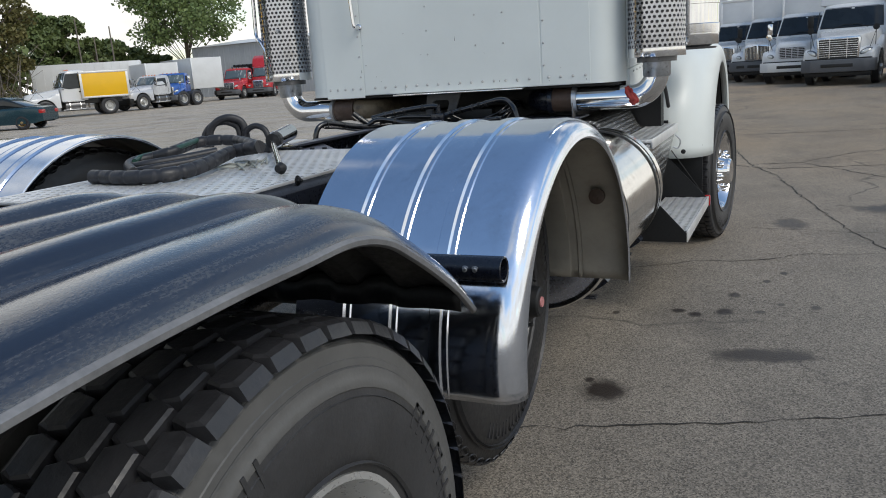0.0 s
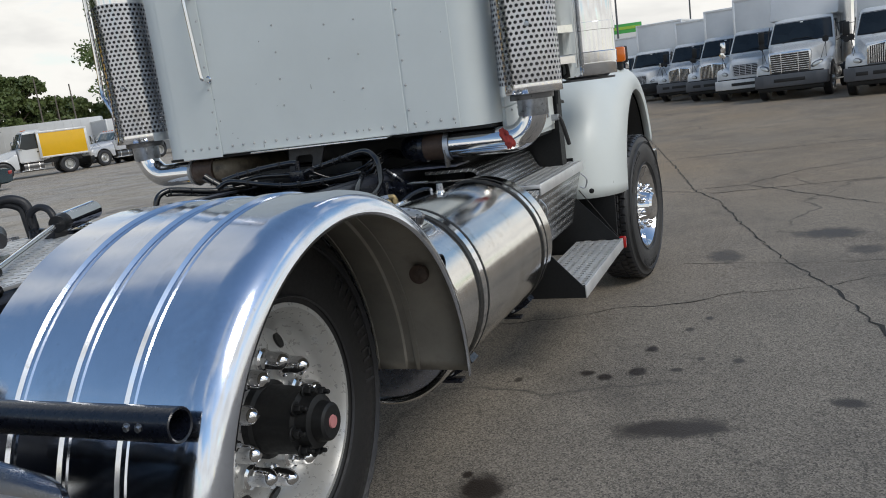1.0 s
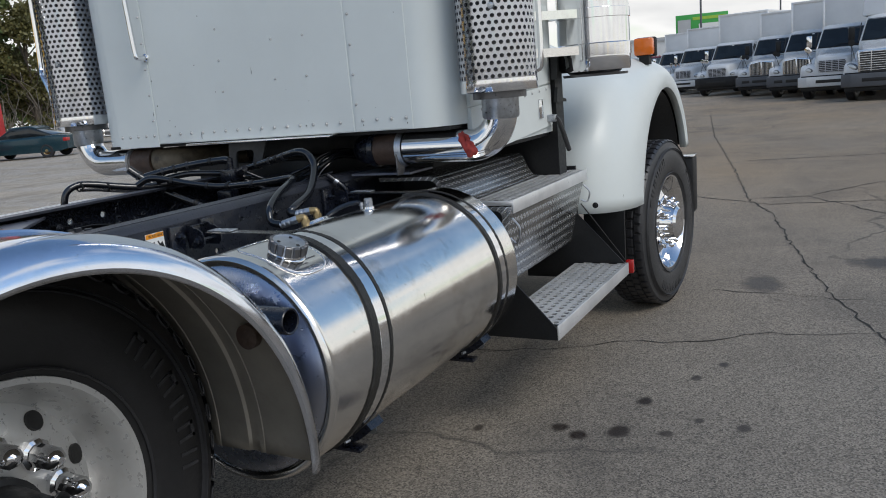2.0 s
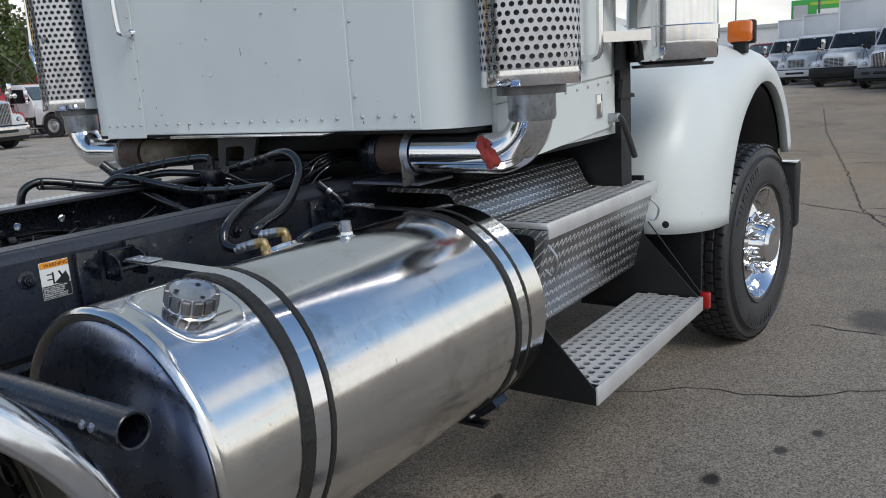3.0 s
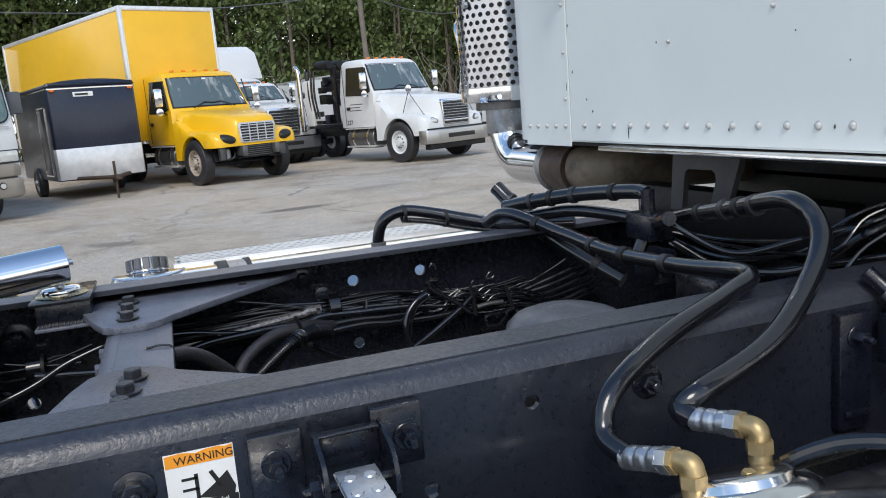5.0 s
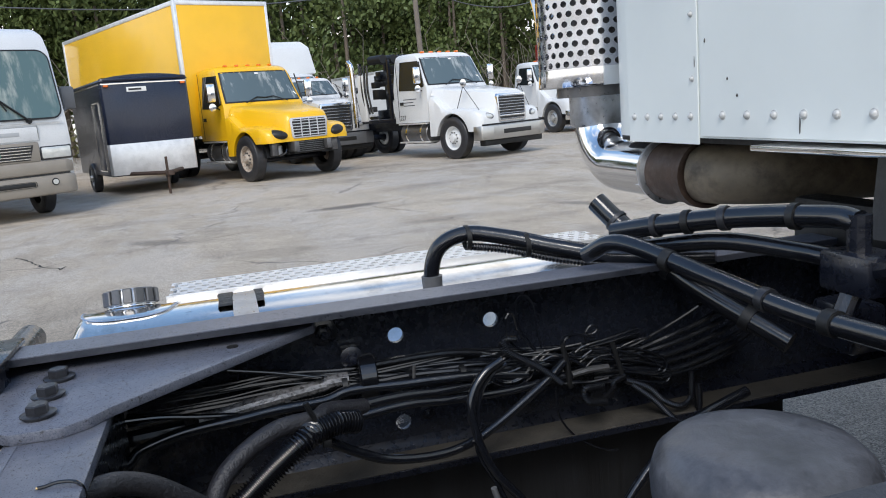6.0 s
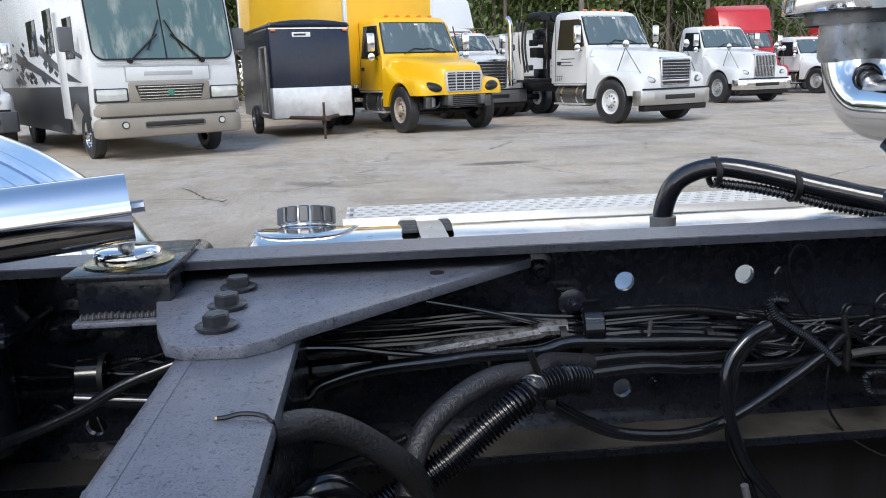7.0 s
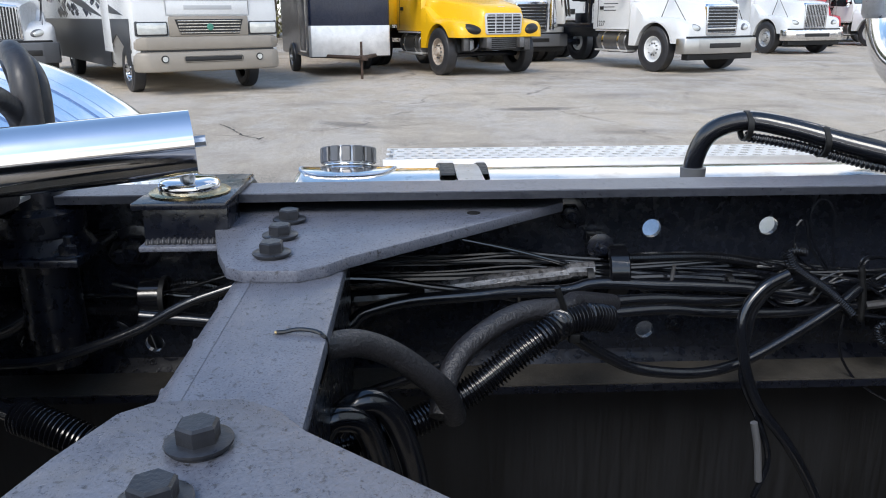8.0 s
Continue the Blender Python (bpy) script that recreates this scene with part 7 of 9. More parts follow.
bolt((-0.4205, 1.351, 0.934), "x", 1, truck, 0.008, 0.008)
cut = part("cut_wire", tube(B(), spline([(-0.003, 0.89, 1.102), (-0.004, 0.896, 1.102), (-0.006, 0.906, 1.103), (-0.003, 0.918, 1.103), (0.003, 0.926, 1.102), (0.003, 0.929, 1.095), (0.0, 0.929, 1.079), (-0.007, 0.922, 1.056)], 5), 0.0018, 8), HOSE, truck)
part("bare_end", tube(B(), [(-0.003, 0.89, 1.102), (-0.0027, 0.8885, 1.102)], 0.0014, 6), BRASS, cut, "bare copper end")

# forward end of the loom
hose([(-0.372, 1.617, 1.012), (-0.364, 1.671, 1.003), (-0.356, 1.734, 1.027), (-0.348, 1.792, 1.056), (-0.34, 1.839, 1.088)], 0.003, "loom_cable", "", None, 6, 8)
hose([(-0.372, 1.617, 1.004), (-0.364, 1.676, 0.996), (-0.356, 1.735, 1.011), (-0.348, 1.816, 1.037), (-0.34, 1.863, 1.069)], 0.0046, "loom_cable", "", None, 6, 8)
hose([(-0.372, 1.617, 0.997), (-0.364, 1.679, 0.991), (-0.356, 1.746, 1.0), (-0.348, 1.829, 1.025), (-0.34, 1.877, 1.057)], 0.0048, "loom_cable", "", None, 6, 8)
hose([(-0.372, 1.618, 0.989), (-0.364, 1.679, 0.984), (-0.356, 1.751, 0.985), (-0.348, 1.841, 1.011), (-0.34, 1.888, 1.043)], 0.0052, "loom_cable", "", None, 6, 8)
hose([(-0.372, 1.618, 0.978), (-0.364, 1.682, 0.975), (-0.356, 1.757, 0.972), (-0.348, 1.857, 0.997), (-0.34, 1.905, 1.03)], 0.0036, "loom_cable", "", None, 6, 8)
hose([(-0.372, 1.618, 0.968), (-0.364, 1.692, 0.966), (-0.356, 1.758, 0.956), (-0.348, 1.863, 0.986), (-0.34, 1.911, 1.019)], 0.005, "loom_cable", "", None, 6, 8)
hose([(-0.372, 1.618, 0.959), (-0.364, 1.698, 0.958), (-0.356, 1.764, 0.949), (-0.348, 1.864, 0.973), (-0.34, 1.912, 1.005)], 0.0034, "loom_cable", "", None, 6, 8)
hose([(-0.352, 1.649, 1.014), (-0.352, 1.703, 0.997), (-0.352, 1.736, 0.976), (-0.352, 1.735, 0.958), (-0.352, 1.71, 0.956), (-0.352, 1.665, 0.968)], 0.0019, "loose_wire", "", None, 6, 6)
hose([(-0.352, 1.644, 1.009), (-0.352, 1.693, 0.991), (-0.352, 1.727, 0.968), (-0.352, 1.715, 0.959), (-0.352, 1.669, 0.972)], 0.0019, "loose_wire", "", None, 6, 6)
hose([(-0.352, 1.659, 0.99), (-0.352, 1.709, 0.975), (-0.352, 1.745, 0.957), (-0.352, 1.738, 0.939), (-0.352, 1.71, 0.943), (-0.352, 1.665, 0.956)], 0.0019, "loose_wire", "", None, 6, 6)
hose([(-0.352, 1.65, 0.981), (-0.352, 1.689, 0.965), (-0.352, 1.725, 0.948), (-0.352, 1.75, 0.949)], 0.0019, "loose_wire", "", None, 6, 6)
hose([(-0.352, 1.582, 0.994), (-0.352, 1.601, 1.01), (-0.352, 1.598, 1.04), (-0.352, 1.608, 1.054), (-0.352, 1.619, 1.049), (-0.352, 1.61, 1.04), (-0.352, 1.581, 1.043), (-0.352, 1.566, 1.04), (-0.352, 1.561, 1.032)], 0.0019, "loose_wire", "", None, 6, 6)
hose([(-0.352, 1.567, 1.014), (-0.352, 1.6, 1.017), (-0.352, 1.644, 1.009), (-0.352, 1.683, 1.017), (-0.352, 1.712, 1.019)], 0.0019, "loose_wire", "", None, 6, 6)
hose([(-0.352, 1.563, 1.001), (-0.352, 1.605, 1.003), (-0.352, 1.644, 0.992), (-0.352, 1.689, 0.987)], 0.0019, "loose_wire", "", None, 6, 6)
hose([(-0.352, 1.558, 0.988), (-0.352, 1.596, 0.979), (-0.352, 1.645, 0.978)], 0.0019, "loose_wire", "", None, 6, 6)
hose([(-0.352, 1.592, 0.984), (-0.352, 1.615, 1.0), (-0.352, 1.644, 1.001)], 0.0019, "loose_wire", "", None, 6, 6)
hose([(-0.352, 1.784, 0.942), (-0.352, 1.79, 0.903), (-0.352, 1.79, 0.863), (-0.352, 1.783, 0.824), (-0.352, 1.754, 0.783), (-0.352, 1.714, 0.745)], 0.0019, "loose_wire", "", None, 6, 6)
hose([(-0.35, 1.571, 0.98), (-0.35, 1.6, 0.983), (-0.35, 1.634, 0.982)], 0.0055, "sleeved_cable", "", AIRBAG, 6, 8)
hose([(-0.35, 1.567, 0.968), (-0.35, 1.605, 0.961), (-0.35, 1.644, 0.957)], 0.0035, "loom_cable", "", None, 6, 8)
part("corrugated_loom", corrugated(B(), spline([(-0.345, 1.66, 0.964), (-0.345, 1.643, 0.958), (-0.345, 1.634, 0.943), (-0.345, 1.613, 0.93), (-0.345, 1.596, 0.937), (-0.345, 1.594, 0.949), (-0.345, 1.603, 0.954)], 6), 0.0048, 0.0034, 0.16, 10), LOOM, truck)
part("corrugated_loom", corrugated(B(), spline([(-0.345, 1.661, 0.957), (-0.345, 1.701, 0.937), (-0.345, 1.727, 0.911), (-0.345, 1.758, 0.895), (-0.345, 1.777, 0.905), (-0.345, 1.78, 0.931), (-0.345, 1.78, 0.95)], 6), 0.0048, 0.0034, 0.16, 10), LOOM, truck)
part("corrugated_loom", corrugated(B(), spline([(-0.345, 1.671, 0.949), (-0.345, 1.712, 0.913), (-0.345, 1.744, 0.878), (-0.345, 1.778, 0.865), (-0.345, 1.793, 0.886), (-0.345, 1.793, 0.929)], 6), 0.0048, 0.0034, 0.16, 10), LOOM, truck)
hose([(-0.27, 1.83, 0.933), (-0.266, 1.783, 0.922), (-0.262, 1.725, 0.904), (-0.258, 1.672, 0.869), (-0.254, 1.625, 0.824), (-0.25, 1.587, 0.778)], 0.0085, "air_hose", "", None, 6, 12)
part("cable_tie", tube(B(), [(-0.348, 1.558, 1.025), (-0.348, 1.567, 0.96)], 0.0042, 8), BLACK, truck)
part("cable_tie", tube(B(), [(-0.348, 1.642, 1.021), (-0.348, 1.658, 0.961)], 0.0042, 8), BLACK, truck)

# coiled air lines lying on the deck, in spiral wrap
def wrapped(pts, r):
    return tube(B(), [q for q in spline(pts, 24)], lambda t: r * (1.0 if (t % 0.062) < 0.048 else 0.86), 12)


LASHING = surface("pale_cord", (0.34, 0.36, 0.33), 0.7, 0, 0.3, 30, 120, 0.4)
coil = thing("air_line_coil", "black spiral-wrapped air lines coiled on the deck plate", "hoses", Matrix.Translation((-0.16, -0.05, 1.147)))
part("line", wrapped([(-0.165, -0.268, 0.023), (0.006, -0.296, 0.023), (0.144, -0.276, 0.027), (0.169, -0.173, 0.031), (0.142, -0.048, 0.039), (0.097, 0.132, 0.053), (0.22, 0.125, 0.068)], 0.024), COILHOSE, coil)
part("line", wrapped([(0.22, 0.125, 0.068), (0.002, 0.291, 0.075), (-0.119, 0.296, 0.081), (-0.175, 0.232, 0.075), (-0.122, 0.068, 0.065), (-0.188, 0.041, 0.051)], 0.021), COILHOSE, coil)
part("line", tube(B(), spline([(-0.122, 0.068, 0.065), (-0.188, 0.041, 0.051), (-0.227, -0.014, 0.043), (-0.194, -0.082, 0.035), (-0.075, -0.18, 0.025)], 8), 0.017, 12), COILHOSE, coil)
part("line", tube(B(), spline([(-0.165, 0.252, 0.087), (-0.112, 0.088, 0.077), (-0.178, 0.061, 0.063), (-0.217, 0.006, 0.055), (-0.184, -0.062, 0.047)], 8), 0.009, 10), surface("green_hose", (0.02, 0.07, 0.055), 0.4), coil, "dark green line")
part("line", tube(B(), spline([(0.05, 0.098, 0.058), (-0.013, 0.0, 0.048), (-0.086, -0.088, 0.041), (-0.168, -0.103, 0.031)], 8), 0.015, 12), COILHOSE, coil)
part("line", tube(B(), spline([(0.08, 0.063, 0.046), (0.017, -0.035, 0.036), (-0.056, -0.123, 0.029), (-0.138, -0.138, 0.019)], 8), 0.013, 12), COILHOSE, coil)
for dx, dz, r in ((0.0, 0.0, 0.0155), (-0.030, -0.016, 0.0145)):
    part("line", tube(B(), spline([(-0.20 + dx, 0.61, -0.007), (-0.205 + dx, 0.606, 0.061), (-0.21 + dx, 0.604, 0.108 + dz * 0.5), (-0.225 + dx, 0.595, 0.136 + dz), (-0.26 + dx, 0.57, 0.150 + dz), (-0.305 + dx, 0.55, 0.137 + dz), (-0.34 + dx, 0.54, 0.097 + dz), (-0.345 + dx, 0.535, 0.03)], 8), r, 14), COILHOSE, coil, "bent black hose loop")
part("line", tube(B(), spline([(-0.205, 0.60, 0.05), (-0.197, 0.595, 0.086), (-0.15, 0.595, 0.109), (-0.103, 0.595, 0.096), (-0.081, 0.595, 0.052), (-0.081, 0.595, 0.016), (-0.086, 0.59, -0.005)], 8), 0.0125, 12), COILHOSE, coil)
part("plug", box(B(), -0.125, -0.055, 0.555, 0.625, -0.008, 0.035, 0.010), COILHOSE, coil, "black rubber plug")
rag = random.Random(8)
for k in range(6):
    x, y = 0.02 + 0.05 * rag.random(), 0.06 + 0.16 * rag.random()
    part("lashing", tube(B(), spline([(x, y, 0.004), (x + 0.05, y - 0.02 - 0.05 * rag.random(), 0.010), (x + 0.11, y + 0.01, 0.005), (x + 0.10, y + 0.08 * rag.random(), 0.012), (x + 0.16 + 0.05 * rag.random(), y - 0.06, 0.004)], 5), 0.0035, 6), LASHING, coil, "pale grey cord")
# perforated walkway over the far tank
wp = perforated(B(), 34, 5, lambda u, v, d: (-1.085 + 0.14 * v, 0.945 + 0.98 * u, 1.068 - d), (0.32, 0.32), 0.008)
fs = part("tank_step", wp, TREAD_AL, truck, "perforated step along the far tank")
part("step_edge", box(B(), -0.945, -0.938, 0.94, 1.93, 1.042, 1.070, 0.001), TREAD_AL, fs)


# ---- parked vehicles: +y forward, front axle at y = 0 ----
def placed(x, y, heading):
    return pose(x, y, 0, 0, 0, heading - 90)


def near_wheel(x, y, heading, half=1.04):
    """The centre of the front axle from where the wheel on the vehicle's right side stands."""
    a = radians(heading)
    return placed(x - half * math.sin(a), y + half * math.cos(a), heading)


BGW = {}


def road_wheel(parent, x, y, R, s, rim, W=0.27, dual=False):
    key = (round(R, 2), s, rim.name, dual)
    if key not in BGW:
        prof = [(W / 2 - 0.02, R * 0.57), (W / 2 - 0.03, R * 0.53), (W / 2 - 0.10, R * 0.49)]
        prof += [(-W / 2 + 0.05, R * 0.46), (-W / 2 + 0.05, R * 0.26), (0.0, R * 0.24), (0.0, 0)] if dual else [(W / 2 - 0.12, R * 0.44), (W / 2 - 0.05, R * 0.30), (W / 2 - 0.04, R * 0.20), (W / 2 + 0.03, R * 0.17), (W / 2 + 0.04, 0)]
        bm = lathe(B(), prof, (0, 0, 0), "x", 24, s)
        r = bm
        hub = lathe(B(), [(p, q) for p, q in tyre_profile(R, W, R * 0.57)], (0, 0, 0), "x", 32, s)
        nut = lathe(B(), [(0, 0.018), (0.03, 0.016), (0.03, 0)], (0, 0, 0), "x", 6, s)
        w = part("wheel", r, rim, parent)
        t = part("tyre", hub, TREADR, w)
        h = part("lug_nut", nut, AIRBAG, w)
        BGW[key] = (w.data, t.data, h.data)
        first = h
    else:
        w = new("wheel", BGW[key][0])
        w.parent = parent
        o = new("tyre", BGW[key][1])
        o.parent = w
        first = new("lug_nut", BGW[key][2])
        first.parent = w
    for k in range(10):
        o = first if k == 0 else new("lug_nut", BGW[key][2])
        a = 2 * math.pi * k / 10
        o.parent, o.location = w, ((W / 2 - 0.045) * s if not dual else (-W / 2 + 0.055) * s, R * 0.27 * math.cos(a), R * 0.27 * math.sin(a))
    w.location = (x, y, R)
    return w


def section_loft(bm, secs, cap=True):
    """secs: (y, half width, z bottom, z top, shoulder radius)."""
    rows = []
    for y, w, zb, zt, r in secs:
        pts = [(w, zb), (w + 0.005, (zb + zt - r) / 2)]
        pts += [(w - r + r * math.cos(radians(a)), zt - r * 0.75 + r * 0.75 * math.sin(radians(a))) for a in (0, 22, 45, 67, 90)]
        pts += [(w * 0.35, zt + 0.012)]
        full = pts + [(0, zt + 0.018)] + [(-x, z) for x, z in reversed(pts)]
        rows.append([bm.verts.new((x, y, z)) for x, z in full])
    for a, b in zip(rows, rows[1:]):
        for k in range(len(a) - 1):
            bm.faces.new((a[k], a[k + 1], b[k + 1], b[k]))
    if cap:
        bm.faces.new(rows[0])
        bm.faces.new(list(reversed(rows[-1])))
    bmesh.ops.recalc_face_normals(bm, faces=bm.faces[:])
    return bm


def hood_shell(f0, nose, cowl, R, low=0.66):
    """Hood and fenders in one moulding: a raised centre, shoulders over round wheel openings, a rounded front."""
    bm, rows = B(), []
    ys = [f0 - 0.34 * (1 - math.cos(radians(90 * k / 8))) for k in range(9)]
    ys += [ys[-1] - (ys[-1] + 0.86) * k / 26 for k in range(1, 27)]
    for y in ys:
        u = min(1.0, (f0 - y) / 0.34)
        q = math.sqrt(max(0.0, 1 - (1 - u) ** 2))
        k = (f0 - y) / (f0 + 0.86)
        zt = nose - 0.02 + (cowl - nose) * k ** 1.15 - (1 - q) * 0.15
        xh, xo = (0.54 + 0.42 * k) * (0.88 + 0.12 * q), 1.115 - (1 - q) * 0.20
        back = max(0.0, min(1.0, (-0.20 - y) / 0.60))
        zf = 1.235 - 0.10 * max(0.0, y / f0) ** 2 + (cowl - 0.24 - 1.235) * back * back * (3 - 2 * back) - (1 - q) * 0.14
        zf = min(zf, zt - 0.05)
        zb = max(low if y > 0 else 0.58, R + math.sqrt(max(0.0, 0.60 ** 2 - y * y)))
        zb = min(zb, zf - 0.07)
        half = [(xo - 0.14, zb + 0.004), (xo + 0.004, zb), (xo + 0.008, zb + 0.025), (xo, 0.5 * (zb + zf) - 0.03), (xo - 0.015, zf - 0.075), (xo - 0.05, zf - 0.022), (xo - 0.13, zf),
                (xh + 0.05, zf + 0.008), (xh + 0.012, zf + 0.55 * (zt - zf)), (xh - 0.03, zt - 0.045), (xh - 0.10, zt - 0.008), (xh * 0.5, zt + 0.012)]
        rows.append([bm.verts.new((x, y, z)) for x, z in half + [(0, zt + 0.018)] + [(-x, z) for x, z in reversed(half)]])
    for a, b in zip(rows, rows[1:]):
        for k in range(len(a) - 1):
            bm.faces.new((a[k], a[k + 1], b[k + 1], b[k]))
    bm.faces.new(rows[0])
    bmesh.ops.recalc_face_normals(bm, faces=bm.faces[:])
    return bm


def grille(tr, style, f0, nose, chrome):
    """A framed opening with bars: 'bars' across, 'mesh' in four columns, 'split' in two upright halves, 'wide' with two dividers."""
    hw, z0, z1 = {"bars": (0.47, 0.84, nose - 0.10), "mesh": (0.45, 0.90, nose - 0.17), "split": (0.50, 0.86, nose - 0.05), "wide": (0.62, 0.80, nose - 0.03), "tall": (0.42, 0.80, nose - 0.04)}[style]
    tw = hw * (1.06 if style != "split" else 1.0)
    face = [(-hw * 0.93, z0), (hw * 0.93, z0), (hw, z0 + 0.04), (tw, z1 - 0.06), (tw * 0.93, z1), (-tw * 0.93, z1), (-tw, z1 - 0.06), (-hw, z0 + 0.04)]
    if style == "split":
        face = face[:4] + [(tw * 0.90, z1 - 0.02), (0.0, z1 + 0.05), (-tw * 0.90, z1 - 0.02)] + face[6:]
    cz = 0.5 * (z0 + z1)
    g = part("grille", prism(B(), face, "y", f0 - 0.10, f0 + 0.022, 0.008), chrome, tr, "bright grille surround")
    part("grille_back", prism(B(), [(x * 0.90, cz + (z - cz) * 0.86) for x, z in face], "y", f0 + 0.018, f0 + 0.026), INK, g)
    fb, bb = f0 + 0.020, f0 + 0.036
    if style == "split":
        for sd in (1, -1):
            for k in range(8):
                x = sd * (0.055 + (hw * 0.86 - 0.055) * k / 7)
                part("grille_bar", box(B(), x - 0.011, x + 0.011, fb, bb, z0 + 0.05, z1 - 0.045, 0.004, None, 1), chrome, g)
        part("grille_divider", box(B(), -0.028, 0.028, fb, bb + 0.01, z0 + 0.02, z1 + 0.02, 0.006), chrome, g)
    else:
        nb = {"bars": 9, "mesh": 6, "wide": 10, "tall": 3}[style]
        for k in range(nb):
            z = z0 + 0.065 + (z1 - z0 - 0.13) * k / (nb - 1)
            part("grille_bar", box(B(), -hw * 0.93, hw * 0.93, fb, bb, z - 0.010, z + 0.010, 0.004, None, 1), chrome, g)
        for x in {"bars": (), "mesh": (-0.21, 0.0, 0.21), "wide": (-0.26, 0.26), "tall": [-0.36 + 0.06 * k for k in range(13)]}[style]:
            part("grille_divider", box(B(), x - 0.012, x + 0.012, fb, bb + 0.004, z0 + 0.035, z1 - 0.03, 0.004, None, 1), chrome, g)
    if style == "bars":
        part("grille_sill", box(B(), -hw * 0.95, hw * 0.95, fb, bb + 0.006, z0 + 0.125, z0 + 0.165, 0.006), chrome, g)
    part("hood_badge", box(B(), -0.09, 0.09, f0 - 0.16, f0 - 0.09, nose - 0.055, nose - 0.035, 0.006), chrome, tr)
    return g


def cab_levels(cowl, zr):
    return [(0.95, -0.80, 1.06, -2.42), (cowl - 0.02, -0.79, 1.06, -2.42), (cowl + 0.03, -0.83, 1.055, -2.42), (cowl + 0.5 * (zr - 0.16 - cowl), -1.03, 1.01, -2.41), (zr - 0.16, -1.22, 0.955, -2.40), (zr - 0.06, -1.34, 0.92, -2.36), (zr - 0.015, -1.46, 0.86, -2.30), (zr, -1.60, 0.76, -2.20)]


def cab_shell(cowl, zr):
    """A cab with a bowed front and sides that lean in towards the roof."""
    bm = B()
    rows = []
    for z, yf, hw, yb in cab_levels(cowl, zr):
        row = []
        for k in range(15):
            u = -1 + 2 * k / 14
            x = hw * u
            row.append((x, yf - 0.16 * abs(u) ** 3.2, z))
        row += [(hw, yf - 0.30, z), (hw, yb + 0.08, z), (hw - 0.06, yb, z), (-hw + 0.06, yb, z), (-hw, yb + 0.08, z), (-hw, yf - 0.30, z)]
        rows.append([bm.verts.new(p) for p in row])
    n = len(rows[0])
    for a, b in zip(rows, rows[1:]):
        for k in range(n):
            bm.faces.new((a[k], a[(k + 1) % n], b[(k + 1) % n], b[k]))
    bm.faces.new(rows[-1])
    bm.faces.new(list(reversed(rows[0])))
    bmesh.ops.recalc_face_normals(bm, faces=bm.faces[:])
    return bm


def cab_patch(cowl, zr, v0, v1, u0, u1, out):
    """A strip of the bowed front above the cowl, standing a little proud of it."""
    z0, z1 = cowl + 0.03, zr - 0.06
    lv = cab_levels(cowl, zr)
    bm = B()
    rows = []
    for j in range(7):
        z = z0 + (z1 - z0) * (v0 + (v1 - v0) * j / 6)
        for a, b in zip(lv, lv[1:]):
            if a[0] <= z <= b[0]:
                f = (z - a[0]) / (b[0] - a[0])
                yf, hw = a[1] + (b[1] - a[1]) * f, a[2] + (b[2] - a[2]) * f
        row = []
        for k in range(17):
            u = u0 + (u1 - u0) * k / 16
            row.append(bm.verts.new((hw * u, yf - 0.16 * abs(u) ** 3.2 + out, z + out * 0.5)))
        rows.append(row)
    for a, b in zip(rows, rows[1:]):
        for k in range(16):
            bm.faces.new((a[k], a[k + 1], b[k + 1], b[k]))
    return bm


